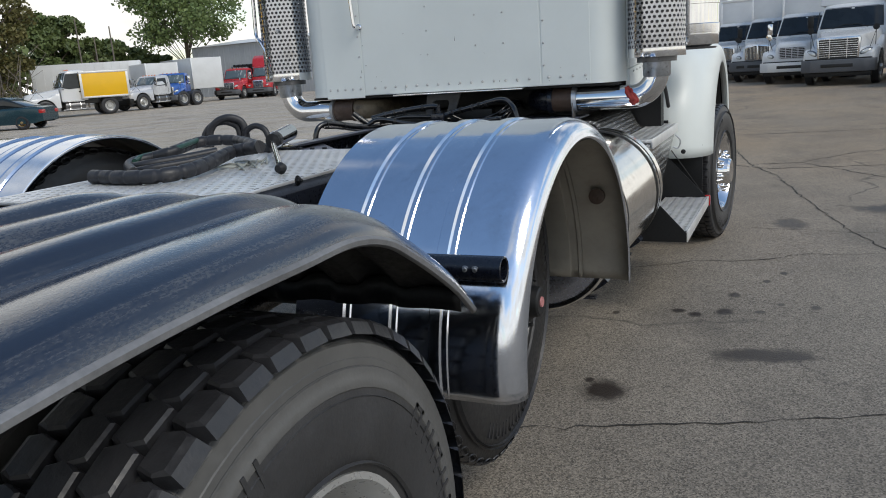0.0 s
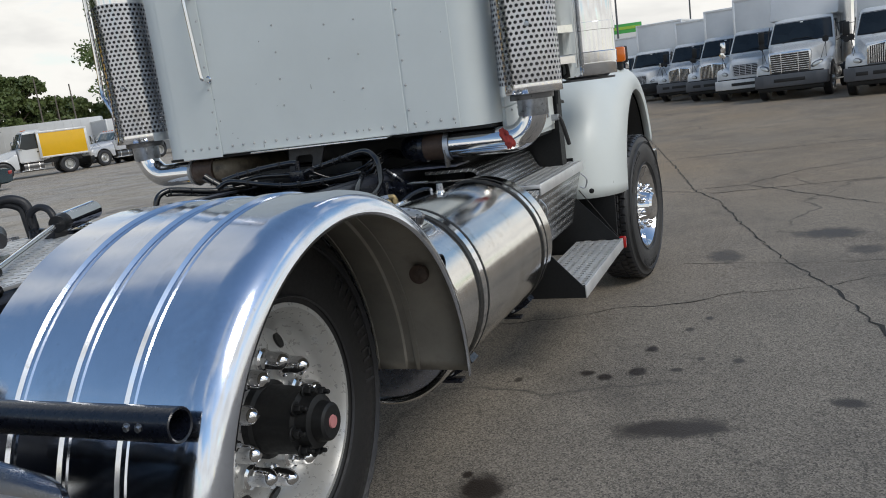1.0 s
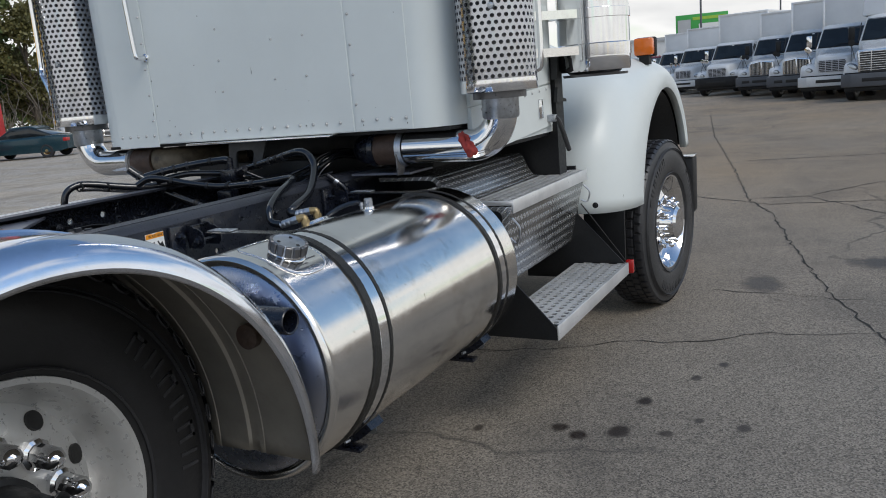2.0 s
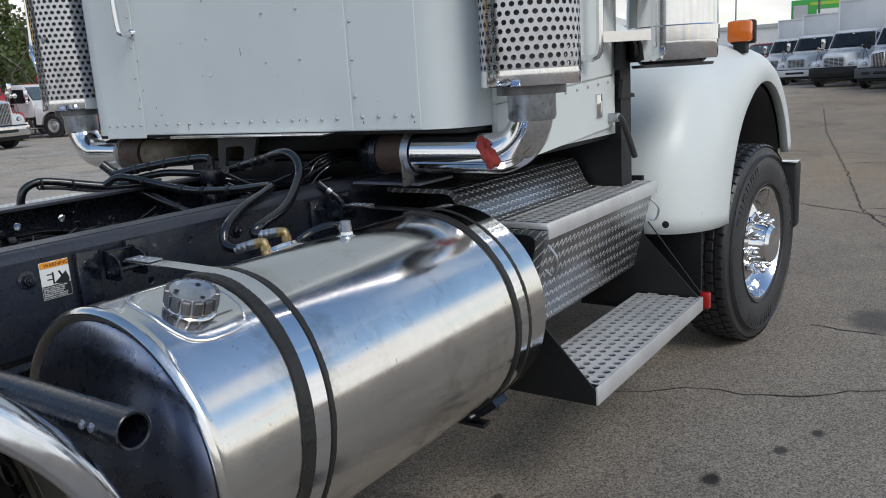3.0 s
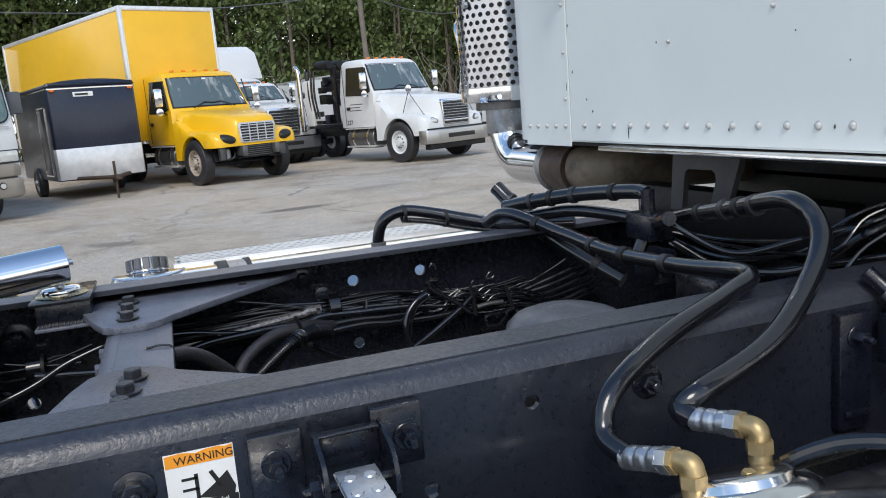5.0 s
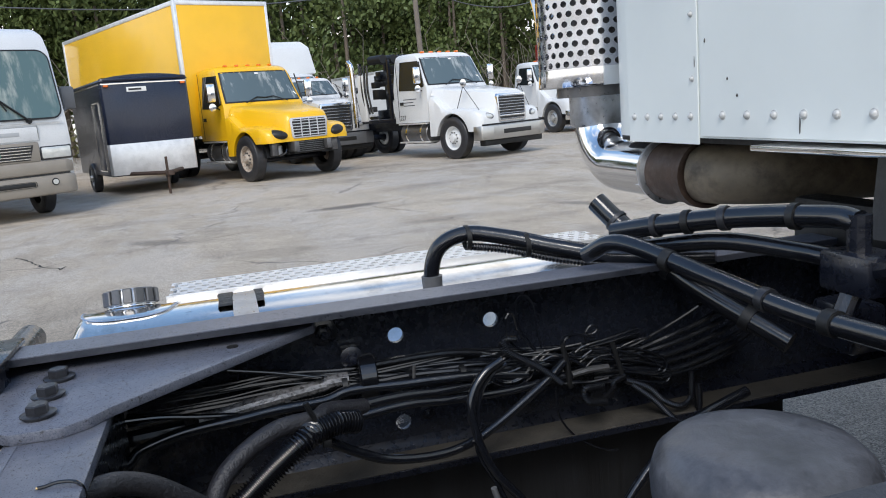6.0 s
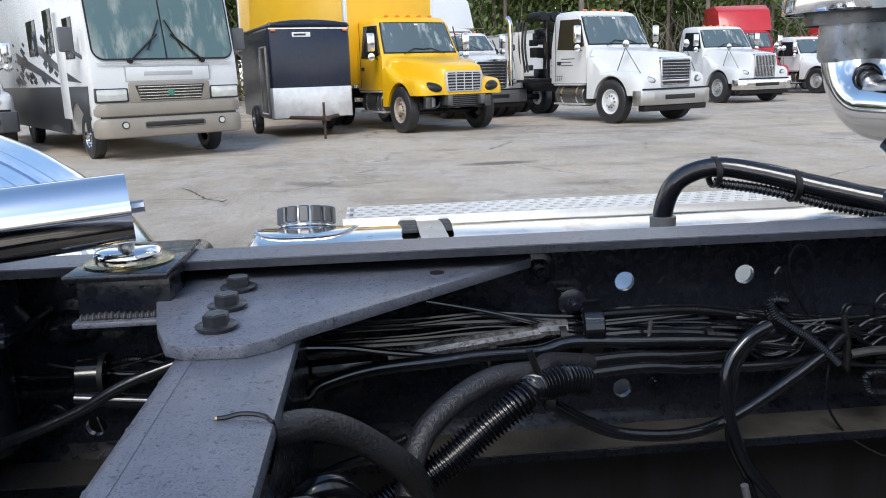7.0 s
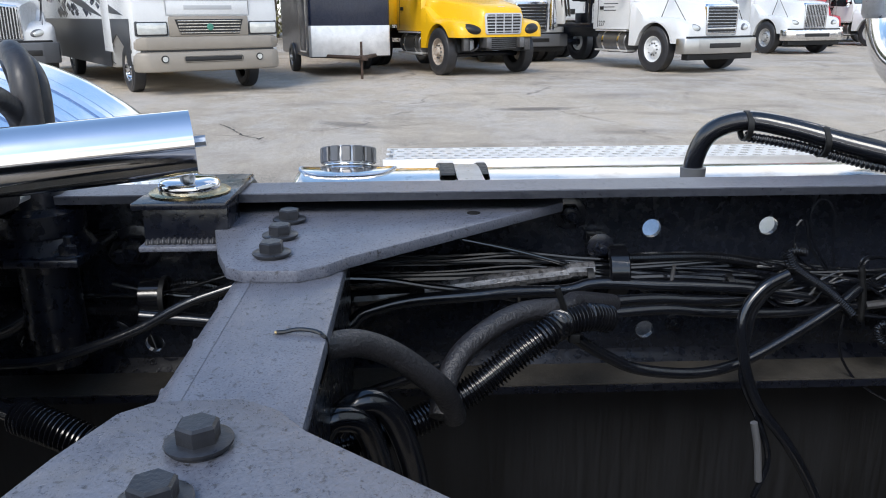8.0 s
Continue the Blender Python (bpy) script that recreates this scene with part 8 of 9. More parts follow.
def conventional(label, at, paint=None, hood=1.0, nose=1.50, cowl=1.72, roof=2.62, sleeper=0.0, sleeper_top=2.7, box_len=0.0, box_h=3.7, box_mat=None, bumper=None, bump_h=0.0, rim=None, axles=(-4.3,), chrome_grille=True, roof_lamps=True, stack=False, box_y=-2.55, number=False, group="", aero=False, edge=None, lamp=None, style="mesh"):
    paint, bumper, rim = paint or WHITE2, bumper or POLISH, rim or STEELWHITE
    tr = thing("parked_truck", label, "truck", at, group)
    R = 0.52
    f0 = 0.98 * hood
    part("hood", hood_shell(f0, nose, cowl, R, 0.84 if bumper is FRAME else 0.66), paint, tr)
    for s in (1, -1):
        part("wheel_well", prism(B(), ring_pts(16, 0.615, 0, R, 0, 180), "x", min(s * 0.5, s * 0.93), max(s * 0.5, s * 0.93)), BLACK, tr)
        for grow, back, name in ((1.16, 0.018, "lamp_bezel"), (1.0, 0.0, "headlamp")):
            hl = B()
            bmesh.ops.create_icosphere(hl, subdivisions=3, radius=1.0)
            lift = 0.0 if style != "wide" else 0.05
            bmesh.ops.transform(hl, matrix=Matrix.Translation((s * 0.80, f0 - 0.10 - back, 1.005 + lift)) @ Matrix.Rotation(s * -0.50, 4, "Z") @ Matrix.Rotation(s * (-0.10 if style != "wide" else -0.35), 4, "Y") @ Matrix.Diagonal(((0.19 if not lamp else 0.235) * grow, 0.115 if not lamp else 0.135, (0.085 if not lamp else 0.105) * grow, 1)), verts=hl.verts[:])
            part(name, hl, lamp or (LAMPGLASS if name == "headlamp" else GREYP), tr, "empty black headlamp opening" if lamp and name == "headlamp" else "")
        road_wheel(tr, s * 1.00, 0.0, R, s, rim)
    grille(tr, style, f0, nose, (GRILLE if style == "mesh" else CHROMEG) if chrome_grille else GREYP)
    # bumper, or the bare crossmember where it is missing
    if bumper is FRAME:
        rs_ = part("radiator_support", box(B(), -0.40, 0.42, f0 - 0.25, f0 - 0.02, 0.56, 0.86, 0.02), BLACK, tr, "bare black front crossmember")
        for k in range(6):
            part("cooler_fin", box(B(), -0.34, 0.36, f0 - 0.02, f0 - 0.005, 0.60 + 0.042 * k, 0.612 + 0.042 * k), AIRBAG, rs_)
        part("front_axle_beam", tube(B(), [(-0.95, 0, 0.45), (0.95, 0, 0.45)], 0.06, 10), FRAME, tr)
        part("reservoir", lathe(B(), [(0, 0), (0, 0.09), (0.2, 0.09), (0.24, 0.05), (0.24, 0)], (0.66, f0 - 0.32, 0.56), "z", 14), BOXGREY, tr, "cloudy plastic reservoir")
        part("hanging_hose", tube(B(), spline([(0.5, f0 - 0.2, 0.80), (0.58, f0 - 0.12, 0.62), (0.70, f0 - 0.2, 0.55)], 5), 0.025, 8), HOSE, tr)
        for s in (1, -1):
            part("frame_horn", box(B(), s * 0.42 - 0.06, s * 0.42 + 0.06, f0 - 0.2, f0 + 0.12, 0.62, 0.84, 0.01), AIRBAG, tr)
            part("hanging_bracket", box(B(), s * 0.78 - 0.08, s * 0.78 + 0.08, f0 - 0.35, f0 - 0.22, 0.55, 0.85, 0.02), AIRBAG, tr)
    else:
        bb = B()
        prism(bb, [(-1.13, f0 - 0.06), (-1.10, f0 + 0.06), (-0.8, f0 + 0.18), (0.8, f0 + 0.18), (1.10, f0 + 0.06), (1.13, f0 - 0.06), (1.13, f0 - 0.22), (-1.13, f0 - 0.22)], "z", 0.44, 0.78 + bump_h, 0.025)
        bp_ = part("bumper", bb, bumper, tr)
        slots = ((-0.48, 0.48),) if style != "split" else ((-0.34, 0.34), (-0.78, -0.46), (0.46, 0.78))
        for xa, xb in slots:
            part("bumper_slot", box(B(), xa, xb, f0 + 0.165, f0 + 0.186, 0.56 + bump_h * 0.5, 0.67 + bump_h * 0.5, 0.01), INK, bp_)
        part("bumper_gap", box(B(), -1.0, 1.0, f0 - 0.15, f0 + 0.05, 0.76 + bump_h, 0.82 + bump_h, 0.01), BLACK, bp_)
        part("air_dam", box(B(), -1.0, 1.0, f0 - 0.15, f0 + 0.06, 0.30, 0.45, 0.02), BLACK, bp_)
    # cab
    zr = roof
    cb_ = part("cab", cab_shell(cowl, zr), paint, tr, "", 40)
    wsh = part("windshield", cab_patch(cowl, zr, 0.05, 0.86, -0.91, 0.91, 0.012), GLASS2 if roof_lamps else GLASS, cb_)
    part("seal", cab_patch(cowl, zr, 0.015, 0.895, -0.945, 0.945, 0.006), BLACK, wsh)
    part("sticker", cab_patch(cowl, zr, 0.80, 0.845, -0.05, 0.05, 0.016), LABELW, wsh)
    for s in (1, -1):
        part("wiper", tube(B(), [(s * 0.55, -0.80 + 0.03, cowl + 0.03), (s * 0.22, -0.86, cowl + 0.16), (s * -0.05, -0.86, cowl + 0.13)], 0.012, 5), BLACK, wsh)
    for s in (1, -1):
        x0, x1 = sorted((s * 1.061, s * 1.068))
        sw_ = prism(B(), [(-1.06, cowl + 0.03), (-1.34, zr - 0.22), (-2.10, zr - 0.20), (-2.10, cowl - 0.03), (-1.4, cowl - 0.06)], "x", x0, x1)
        for v in sw_.verts:
            v.co.x -= s * 0.105 * max(0.0, (v.co.z - cowl) / (zr - 0.16 - cowl))
        part("side_window", sw_, GLASS, cb_)
        part("door_mirror_bar", tube(B(), [(s * 1.10, -1.02, cowl + 0.05), (s * 1.05, -1.20, zr - 0.25)], 0.016, 6), BLACK, cb_)
        d = part("door_seam", prism(B(), [(-2.16, 1.0), (-2.16, zr - 0.12), (-2.175, zr - 0.12), (-2.175, 1.0)], "x", x0 - 0.002, x1 - 0.002), INK, cb_)
        part("door_handle", box(B(), x0, x1 + 0.02 * s if s > 0 else x1, -2.08, -1.95, 1.42, 1.50, 0.004), INK, cb_)
        tk_ = part("step_tank", lathe(B(), [(-2.2, 0), (-2.2, 0.26), (-2.18, 0.28), (-1.12, 0.28), (-1.10, 0.26), (-1.1, 0)], (s * 0.78, 0, 0.66), "y", 20), AIRBAG, tr, "dull grey side tank")
        for yy in (-1.95, -1.35):
            part("tank_band", lathe(B(), [(yy - 0.03, 0.282), (yy - 0.03, 0.288), (yy + 0.03, 0.288), (yy + 0.03, 0.282)], (s * 0.78, 0, 0.66), "y", 20), POLISH, tk_)
        part("upper_step", box(B(), min(s * 0.85, s * 1.10), max(s * 0.85, s * 1.10), -2.2, -1.0, 0.90, 0.935, 0.008), TREAD_AL, tr)
        part("step", box(B(), min(s * 0.75, s * 1.1), max(s * 0.75, s * 1.1), -2.2, -0.95, 0.42, 0.46, 0.008), TREAD_AL, tr)
        m = part("mirror", box(B(), s * 1.30 - 0.10, s * 1.30 + 0.10, -1.06, -0.98, cowl + 0.10, cowl + 0.52, 0.03), BLACK if aero else CHROME, tr)
        part("mirror_arm", tube(B(), [(s * 1.06, -1.15, cowl + 0.48), (s * 1.30, -1.03, cowl + 0.46), (s * 1.30, -1.03, cowl + 0.02), (s * 1.06, -1.15, cowl - 0.08)], 0.014, 6), BLACK, m)
        part("spot_mirror", lathe(B(), [(-0.02, 0), (-0.02, 0.075), (0.02, 0.09), (0.03, 0.0)], (s * 1.30, -1.02, cowl - 0.02), "y", 14), BLACK if aero else CHROME, m)
        if lamp:
            continue
        hm = part("hood_mirror", lathe(B(), [(-0.02, 0), (-0.02, 0.085), (0.02, 0.10), (0.03, 0.0)], (s * 0.98, f0 * 0.35, nose + 0.22), "y", 14), BLACK if aero else CHROME, tr)
        part("hood_mirror_arm", tube(B(), [(s * 0.98, f0 * 0.35, nose + 0.14), (s * 0.93, 0.02, 1.22)], 0.010, 6), BLACK, hm)
        part("hood_mirror_brace", tube(B(), [(s * 0.98, f0 * 0.35, nose + 0.14), (s * 0.88, f0 * 0.78, 1.16)], 0.008, 6), BLACK, hm)
    if roof_lamps:
        for k in range(5):
            part("roof_lamp", box(B(), -0.6 + 0.3 * k - 0.04, -0.6 + 0.3 * k + 0.04, -1.62, -1.52, zr - 0.01, zr + 0.035, 0.012), AMBER, cb_)
    yb = -2.42
    if sleeper:
        sp = [(-1.45, zr - 0.05), (-1.9, sleeper_top - 0.25), (-2.5, sleeper_top), (-2.45 - sleeper, sleeper_top), (-2.45 - sleeper, 0.95), (-2.43, 0.95), (-2.43, zr - 0.1)]
        part("sleeper", prism(B(), sp, "x", -1.12, 1.12, 0.08), paint, tr)
        yb = -2.45 - sleeper
    ch = B()
    end = min(axles) - 0.9
    for s in (1, -1):
        box(ch, s * 0.40 - 0.04, s * 0.40 + 0.04, end, f0 - 0.2, 0.72, 0.98)
    box(ch, -0.36, 0.36, -0.6, 0.6, 0.6, 0.9)
    part("chassis", ch, FRAME, tr)
    for y in axles:
        for s in (1, -1):
            road_wheel(tr, s * 0.98, y, R, s, rim, 0.27, True)
            w2 = road_wheel(tr, s * 0.66, y, R, s, rim, 0.27, True)
        part("axle", tube(B(), [(-0.9, y, R), (0.9, y, R)], 0.09, 10), FRAME, tr)
    if box_len:
        bx_ = part("cargo_box", box(B(), -1.25, 1.25, box_y - box_len, box_y, 1.08, box_h, 0.02), box_mat or BOXWHITE, tr)
        for s in (1, -1):
            for yy in (box_y - 0.06, box_y - box_len + 0.06):
                part("corner_post", box(B(), s * 1.25 - 0.07, s * 1.25 + 0.012 * s + 0.005, yy - 0.075, yy + 0.07, 1.06, box_h + 0.004, 0.02) if s > 0 else box(B(), -1.262, -1.18, yy - 0.075, yy + 0.07, 1.06, box_h + 0.004, 0.02), edge or TREAD_AL, bx_)
            part("top_rail", box(B(), s * 1.22 - 0.045, s * 1.22 + 0.045, box_y - box_len, box_y + 0.005, box_h - 0.10, box_h + 0.012, 0.012), edge or TREAD_AL, bx_)
            part("bottom_rail", box(B(), s * 1.22 - 0.04, s * 1.22 + 0.04, box_y - box_len, box_y + 0.004, 1.04, 1.14, 0.006), edge or TREAD_AL, bx_)
        part("front_rail", box(B(), -1.2, 1.2, box_y - 0.05, box_y + 0.014, box_h - 0.10, box_h + 0.010, 0.01), edge or TREAD_AL, bx_)
    if stack:
        hr = part("equipment_frame", box(B(), -0.95, 0.95, -4.1, -2.6, 0.98, 1.08, 0.01), FRAME, tr, "black equipment frame behind the cab")
        rn = random.Random(3)
        for x in (-0.9, 0.0, 0.9):
            for y in (-4.05, -2.7):
                part("frame_post", box(B(), x - 0.035, x + 0.035, y - 0.035, y + 0.035, 1.08, 2.68), FRAME, hr)
        for k in range(34):
            x, y, z, a = rn.uniform(-0.8, 0.9), rn.uniform(-3.95, -2.75), rn.uniform(1.2, 2.55), rn.uniform(0.06, 0.17)
            part("equipment_unit", box(B(), x - a, x + a, y - a, y + a, z - a, z + a * 0.8, 0.02), (BLACK, FRAME, AIRBAG, BLACK, WHITE2, BLACK, FRAME)[k % 7], hr)
        for k in range(3):
            part("coiled_hose", tube(B(), spline([(0.95, -3.9 + 0.14 * k, 2.6), (1.0, -3.88 + 0.14 * k, 1.9), (0.95, -3.8 + 0.13 * k, 1.25)], 5), 0.03, 8), HOSE, hr)
        part("side_panel", box(B(), 0.92, 1.0, -4.1, -3.75, 1.05, 2.35, 0.02), WHITE2, hr)
        part("exhaust_pipe", tube(B(), spline([(1.04, -4.25, 0.9), (1.04, -4.25, 2.3), (1.04, -4.27, 2.62), (1.04, -4.4, 2.76)], 6), 0.07, 14), CHROME, tr)
        for k in range(5):
            part("air_canister", lathe(B(), [(-0.3, 0), (-0.3, 0.12), (0.3, 0.12), (0.3, 0)], (-0.7 + 0.38 * k, -3.3, 2.72), "y", 14), BLACK, hr)
    if number:
        wordmesh("227", 0.17, Matrix.Translation((1.066, -2.13, 1.03)) @ TXT, cb_, INK, "door_number")
        for k, (w, z) in enumerate(((0.55, 1.56), (0.42, 1.48), (0.48, 1.40))):
            part("door_writing_bar", box(B(), 1.0605, 1.0625, -1.95, -1.95 + w, z - 0.012, z + 0.012), GREYP, cb_)
    return tr


CHROMEG = polished("grille_chrome", (0.80, 0.81, 0.83), 0.16, 0.0, None, 0.1)
STEELB = polished("steel_bumper", (0.55, 0.54, 0.52), 0.28, 0.0, None, 0.2)
row_l = "vehicles parked along the far edge"
row_f = "white trucks parked in a row"
conventional("white day-cab tractor with a steel bumper and bare frame", near_wheel(-18.35, 6.72, 25), nose=1.62, cowl=1.83, roof=2.74, bumper=STEELB, bump_h=0.0, rim=BOXWHITE, stack=True, number=True, style="bars", axles=(-5.2, -6.5), group=row_l)
conventional("yellow box truck with a missing front bumper", near_wheel(-17.78, 1.67, 25), paint=YELLOW, box_len=9.2, box_h=4.35, box_mat=YELLOW, bumper=FRAME, nose=1.52, cowl=1.75, roof=2.68, rim=RUSTRIM, lamp=INK, style="mesh", group=row_l)
conventional("white truck with a dark grey plastic bumper", placed(-16.2, -7.42, 30), bumper=GREYP, bump_h=0.06, nose=1.60, style="split", group=row_l)
conventional("white truck tractor with a tall grille and no sleeper", near_wheel(-26.4, 12.9, 14), nose=1.66, cowl=1.85, roof=2.65, axles=(-4.2, -5.5), bumper=POLISH, style="tall", group=row_l)
conventional("red sleeper tractor with a high red roof", near_wheel(-32.2, 15.9, -8), paint=REDP, nose=1.65, cowl=1.9, roof=2.7, sleeper=1.7, sleeper_top=3.8, axles=(-5.6, -6.9), bumper=POLISH, group=row_l)
conventional("red sleeper tractor behind a white cab", placed(-37.3, 21.5, -80), paint=REDP, nose=1.65, cowl=1.9, roof=2.7, sleeper=1.8, sleeper_top=3.7, axles=(-5.6, -6.9), group=row_l)
conventional("white chassis cab with red wheels behind the row", placed(-31.8, 20.3, 20), nose=1.4, cowl=1.6, roof=2.35, rim=STEELWHITE, bumper=REDP, axles=(-4.2,), group=row_l)
conventional("white old tractor with a square silver grille", near_wheel(-22.9, 3.1, 16), nose=1.75, cowl=1.9, roof=2.5, axles=(-4.3,), bumper=GREYP, style="bars", group=row_l)
conventional("white high-roof sleeper tractor behind the yellow truck", near_wheel(-25.4, 3.0, 18), nose=1.7, cowl=1.95, roof=2.8, sleeper=1.7, sleeper_top=3.95, aero=True, axles=(-5.5, -6.8), group=row_l)
conventional("white box truck parked behind the old tractor", near_wheel(-31.5, 9.2, 15), box_len=6.0, box_h=3.0, nose=1.4, cowl=1.6, roof=2.4, group=row_l)
# far group
conventional("white truck with a yellow dump body", placed(-39.7, 32.3, 238), box_len=2.8, box_h=2.6, box_mat=YELLOW, bumper=BLACK, box_y=-2.05, roof=2.75, cowl=1.7, nose=1.45, axles=(-3.6,), rim=STEELWHITE, group=row_l)
conventional("blue day-cab tractor beside a white box", placed(-38.8, 42.0, 298), paint=BLUEP, nose=1.4, roof=2.3, cowl=1.55, bumper=GREYP, axles=(-3.6,), style="wide", group=row_l)
conventional("silver day-cab tractor beside the dump truck", placed(-38.9, 38.7, 262), paint=GRILLE, nose=1.4, roof=2.2, cowl=1.55, bumper=BLACK, axles=(-3.4, -4.6), group=row_l)
conventional("red day-cab tractor with a chrome stack", placed(-41.4, 52.3, 285), paint=REDP, nose=1.4, roof=2.5, cowl=1.6, bumper=GREYP, axles=(-4.2, -5.4), stack=True, style="wide", group=row_l)
conventional("red sleeper tractor parked beside another red one", placed(-39.9, 54.4, 290), paint=REDP, nose=1.45, roof=2.6, cowl=1.65, sleeper=1.6, sleeper_top=3.5, bumper=GREYP, axles=(-5.4, -6.6), style="tall", group=row_l)
conventional("white box truck seen end on", placed(-49.2, 53.3, 153), box_len=6.5, box_h=3.45, roof=2.5, group=row_l)
conventional("older white box truck with a small sign on its door", placed(-50.5, 50.2, 152), box_len=6.0, box_h=3.2, roof=2.4, group=row_l)
# the row ahead
conventional("white aerodynamic sleeper tractor with a wide chrome grille", placed(3.15, 28.2, 257), sleeper=1.9, sleeper_top=3.85, nose=1.58, cowl=1.80, roof=2.68, bumper=GREYP, bump_h=0.06, roof_lamps=False, aero=True, style="wide", axles=(-5.6, -6.9), group=row_f)
for x, y, bump, bh, ln, top, look_, sty in ((5.6, 25.6, GREYP, 0.05, 6.5, 3.75, "white box truck with a split chrome grille and grey bumper", "split"), (1.75, 31.0, WHITE2, 0.0, 7.0, 3.85, "white box truck with a low mesh grille and white bumper", "mesh"),
                                   (0.45, 34.0, GREYP, 0.05, 7.0, 3.75, "white box truck with a split chrome grille and grey bumper", "split"), (-1.15, 37.6, GREYP, 0.05, 7.0, 3.65, "white box truck with a split chrome grille and grey bumper", "split"),
                                   (-3.55, 41.5, BLACK, 0.08, 7.5, 4.0, "white box truck with a black bumper and a tall box", "mesh"), (-6.1, 46.6, WHITE2, 0.0, 7.0, 3.7, "white box truck with a low mesh grille and white bumper", "mesh"), (-8.3, 51.0, POLISH, 0.0, 6.5, 3.7, "white box truck with a low mesh grille", "mesh")):
    conventional(look_, placed(x, y, 257), box_len=ln, box_h=top, bumper=bump, bump_h=bh, roof_lamps=False, nose=1.50, cowl=1.70, roof=2.56, style=sty, aero=sty == "split", group=row_f)
conventional("dark red truck at the end of the row", placed(-11.6, 58.0, 250), paint=DARKRED, nose=1.5, roof=2.5, bumper=BLACK, group=row_f)


# ---- motorhome ----
def motorhome(at):
    rv = thing("motorhome", "white and grey motorhome with a wide windshield and beige bumper", "motorhome", at, row_l)
    W = 1.29
    side = [(1.02, 0.48), (1.12, 1.30), (1.07, 1.72), (0.80, 2.85), (0.62, 3.16), (0.3, 3.30), (-8.6, 3.3), (-8.7, 3.2), (-8.7, 0.42), (-0.72, 0.40), (-0.68, 0.55)]
    arc = [(-0.05 + 0.58 * math.cos(radians(a)), 0.42 + 0.58 * math.sin(radians(a))) for a in range(160, 19, -20)]
    body = part("body", prism(B(), side + arc + [(0.60, 0.5)], "x", -W, W, 0.10), WHITE2, rv)
    def pane(grow, out):
        """A rounded pane lying on the raked front, bowed back towards its sides."""
        hx, z0, z1, r = 1.19 + grow, 1.72 - grow, 2.86 + grow, 0.17 + grow
        ring = [(sx * (hx - r) + r * math.cos(radians(a0 + 15 * k)), (z1 - r if up else z0 + r) + r * math.sin(radians(a0 + 15 * k))) for sx, up, a0 in ((1, 1, 0), (-1, 1, 90), (-1, 0, 180), (1, 0, 270)) for k in range(7)]
        g = B()
        rows = []
        for f in (1.0, 0.75, 0.5, 0.25):
            rows.append([g.verts.new((x * f, 1.090 + out - ((2.29 + (z - 2.29) * f) - 1.74) * 0.2435 - 0.018 * (x * f / 1.19) ** 4, 2.29 + (z - 2.29) * f)) for x, z in ring])
        for p, q in zip(rows, rows[1:]):
            for k in range(len(p)):
                g.faces.new((p[k], p[(k + 1) % len(p)], q[(k + 1) % len(p)], q[k]))
        g.faces.new(rows[-1])
        bmesh.ops.recalc_face_normals(g, faces=g.faces[:])
        return g
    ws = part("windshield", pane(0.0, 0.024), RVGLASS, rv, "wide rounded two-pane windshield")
    part("rubber_seal", pane(0.028, 0.016), BLACK, ws)
    part("centre_bar", prism(B(), [(1.122, 1.72), (0.848, 2.85), (0.835, 2.85), (1.105, 1.72)], "x", -0.012, 0.012), BLACK, ws)
    part("cowl_line", box(B(), -1.16, 1.16, 1.10, 1.128, 1.636, 1.644), BOXGREY, ws)
    for s in (1, -1):
        wp_ = part("wiper", tube(B(), [(s * 0.62, 1.14, 1.68), (s * 0.12, 1.065, 2.12)], 0.018, 6), BLACK, ws)
        part("wiper_blade", tube(B(), [(s * 0.30, 1.105, 1.86), (s * 0.05, 0.998, 2.36)], 0.014, 6), BLACK, wp_)
        part("pivot", lathe(B(), [(0, 0.05), (0.04, 0.05), (0.04, 0)], (s * 0.62, 1.09, 1.68), "y", 10), BLACK, wp_)
        part("lamp_bezel", box(B(), s * 0.98 - 0.275, s * 0.98 + 0.275, 0.94, 1.120, 0.995, 1.245, 0.03), SKIRT, rv)
        part("headlamp", box(B(), s * 0.98 - 0.25, s * 0.98 + 0.25, 0.95, 1.135, 1.02, 1.22, 0.03), LAMPGLASS, rv)
        part("fog_lamp", lathe(B(), [(0, 0.045), (0.02, 0.045), (0.02, 0)], (s * 0.84, 1.232, 0.62), "y", 16), LAMPGLASS, rv)
        part("fog_ring", lathe(B(), [(0, 0), (0, 0.065), (0.012, 0.065), (0.012, 0)], (s * 0.84, 1.222, 0.62), "y", 16), INK, rv)
        m = part("mirror", box(B(), s * 1.50 - 0.12, s * 1.50 + 0.12, 0.62, 0.74, 1.85, 2.25, 0.04), GREYP, rv)
        part("mirror_arm", tube(B(), [(s * 1.28, 0.72, 1.75), (s * 1.48, 0.70, 1.90)], 0.03, 8), GREYP, m)
        x0, x1 = sorted((s * (W - 0.004), s * (W + 0.008)))
        part("lower_skin", prism(B(), [(0.80, 0.50), (0.90, 1.28), (-8.65, 1.28), (-8.65, 0.44), (-0.70, 0.42), (-0.58, 0.80), (-0.05, 1.02), (0.45, 0.80), (0.56, 0.50)], "x", x0, x1), SKIRT, rv, "dark grey lower skin")
        part("stripe", prism(B(), [(-0.9, 1.30), (-2.6, 1.62), (-5.2, 2.05), (-5.0, 1.80), (-2.2, 1.42)], "x", x0, x1), SKIRT, rv, "dark swoosh graphic")
        rg = random.Random(9)
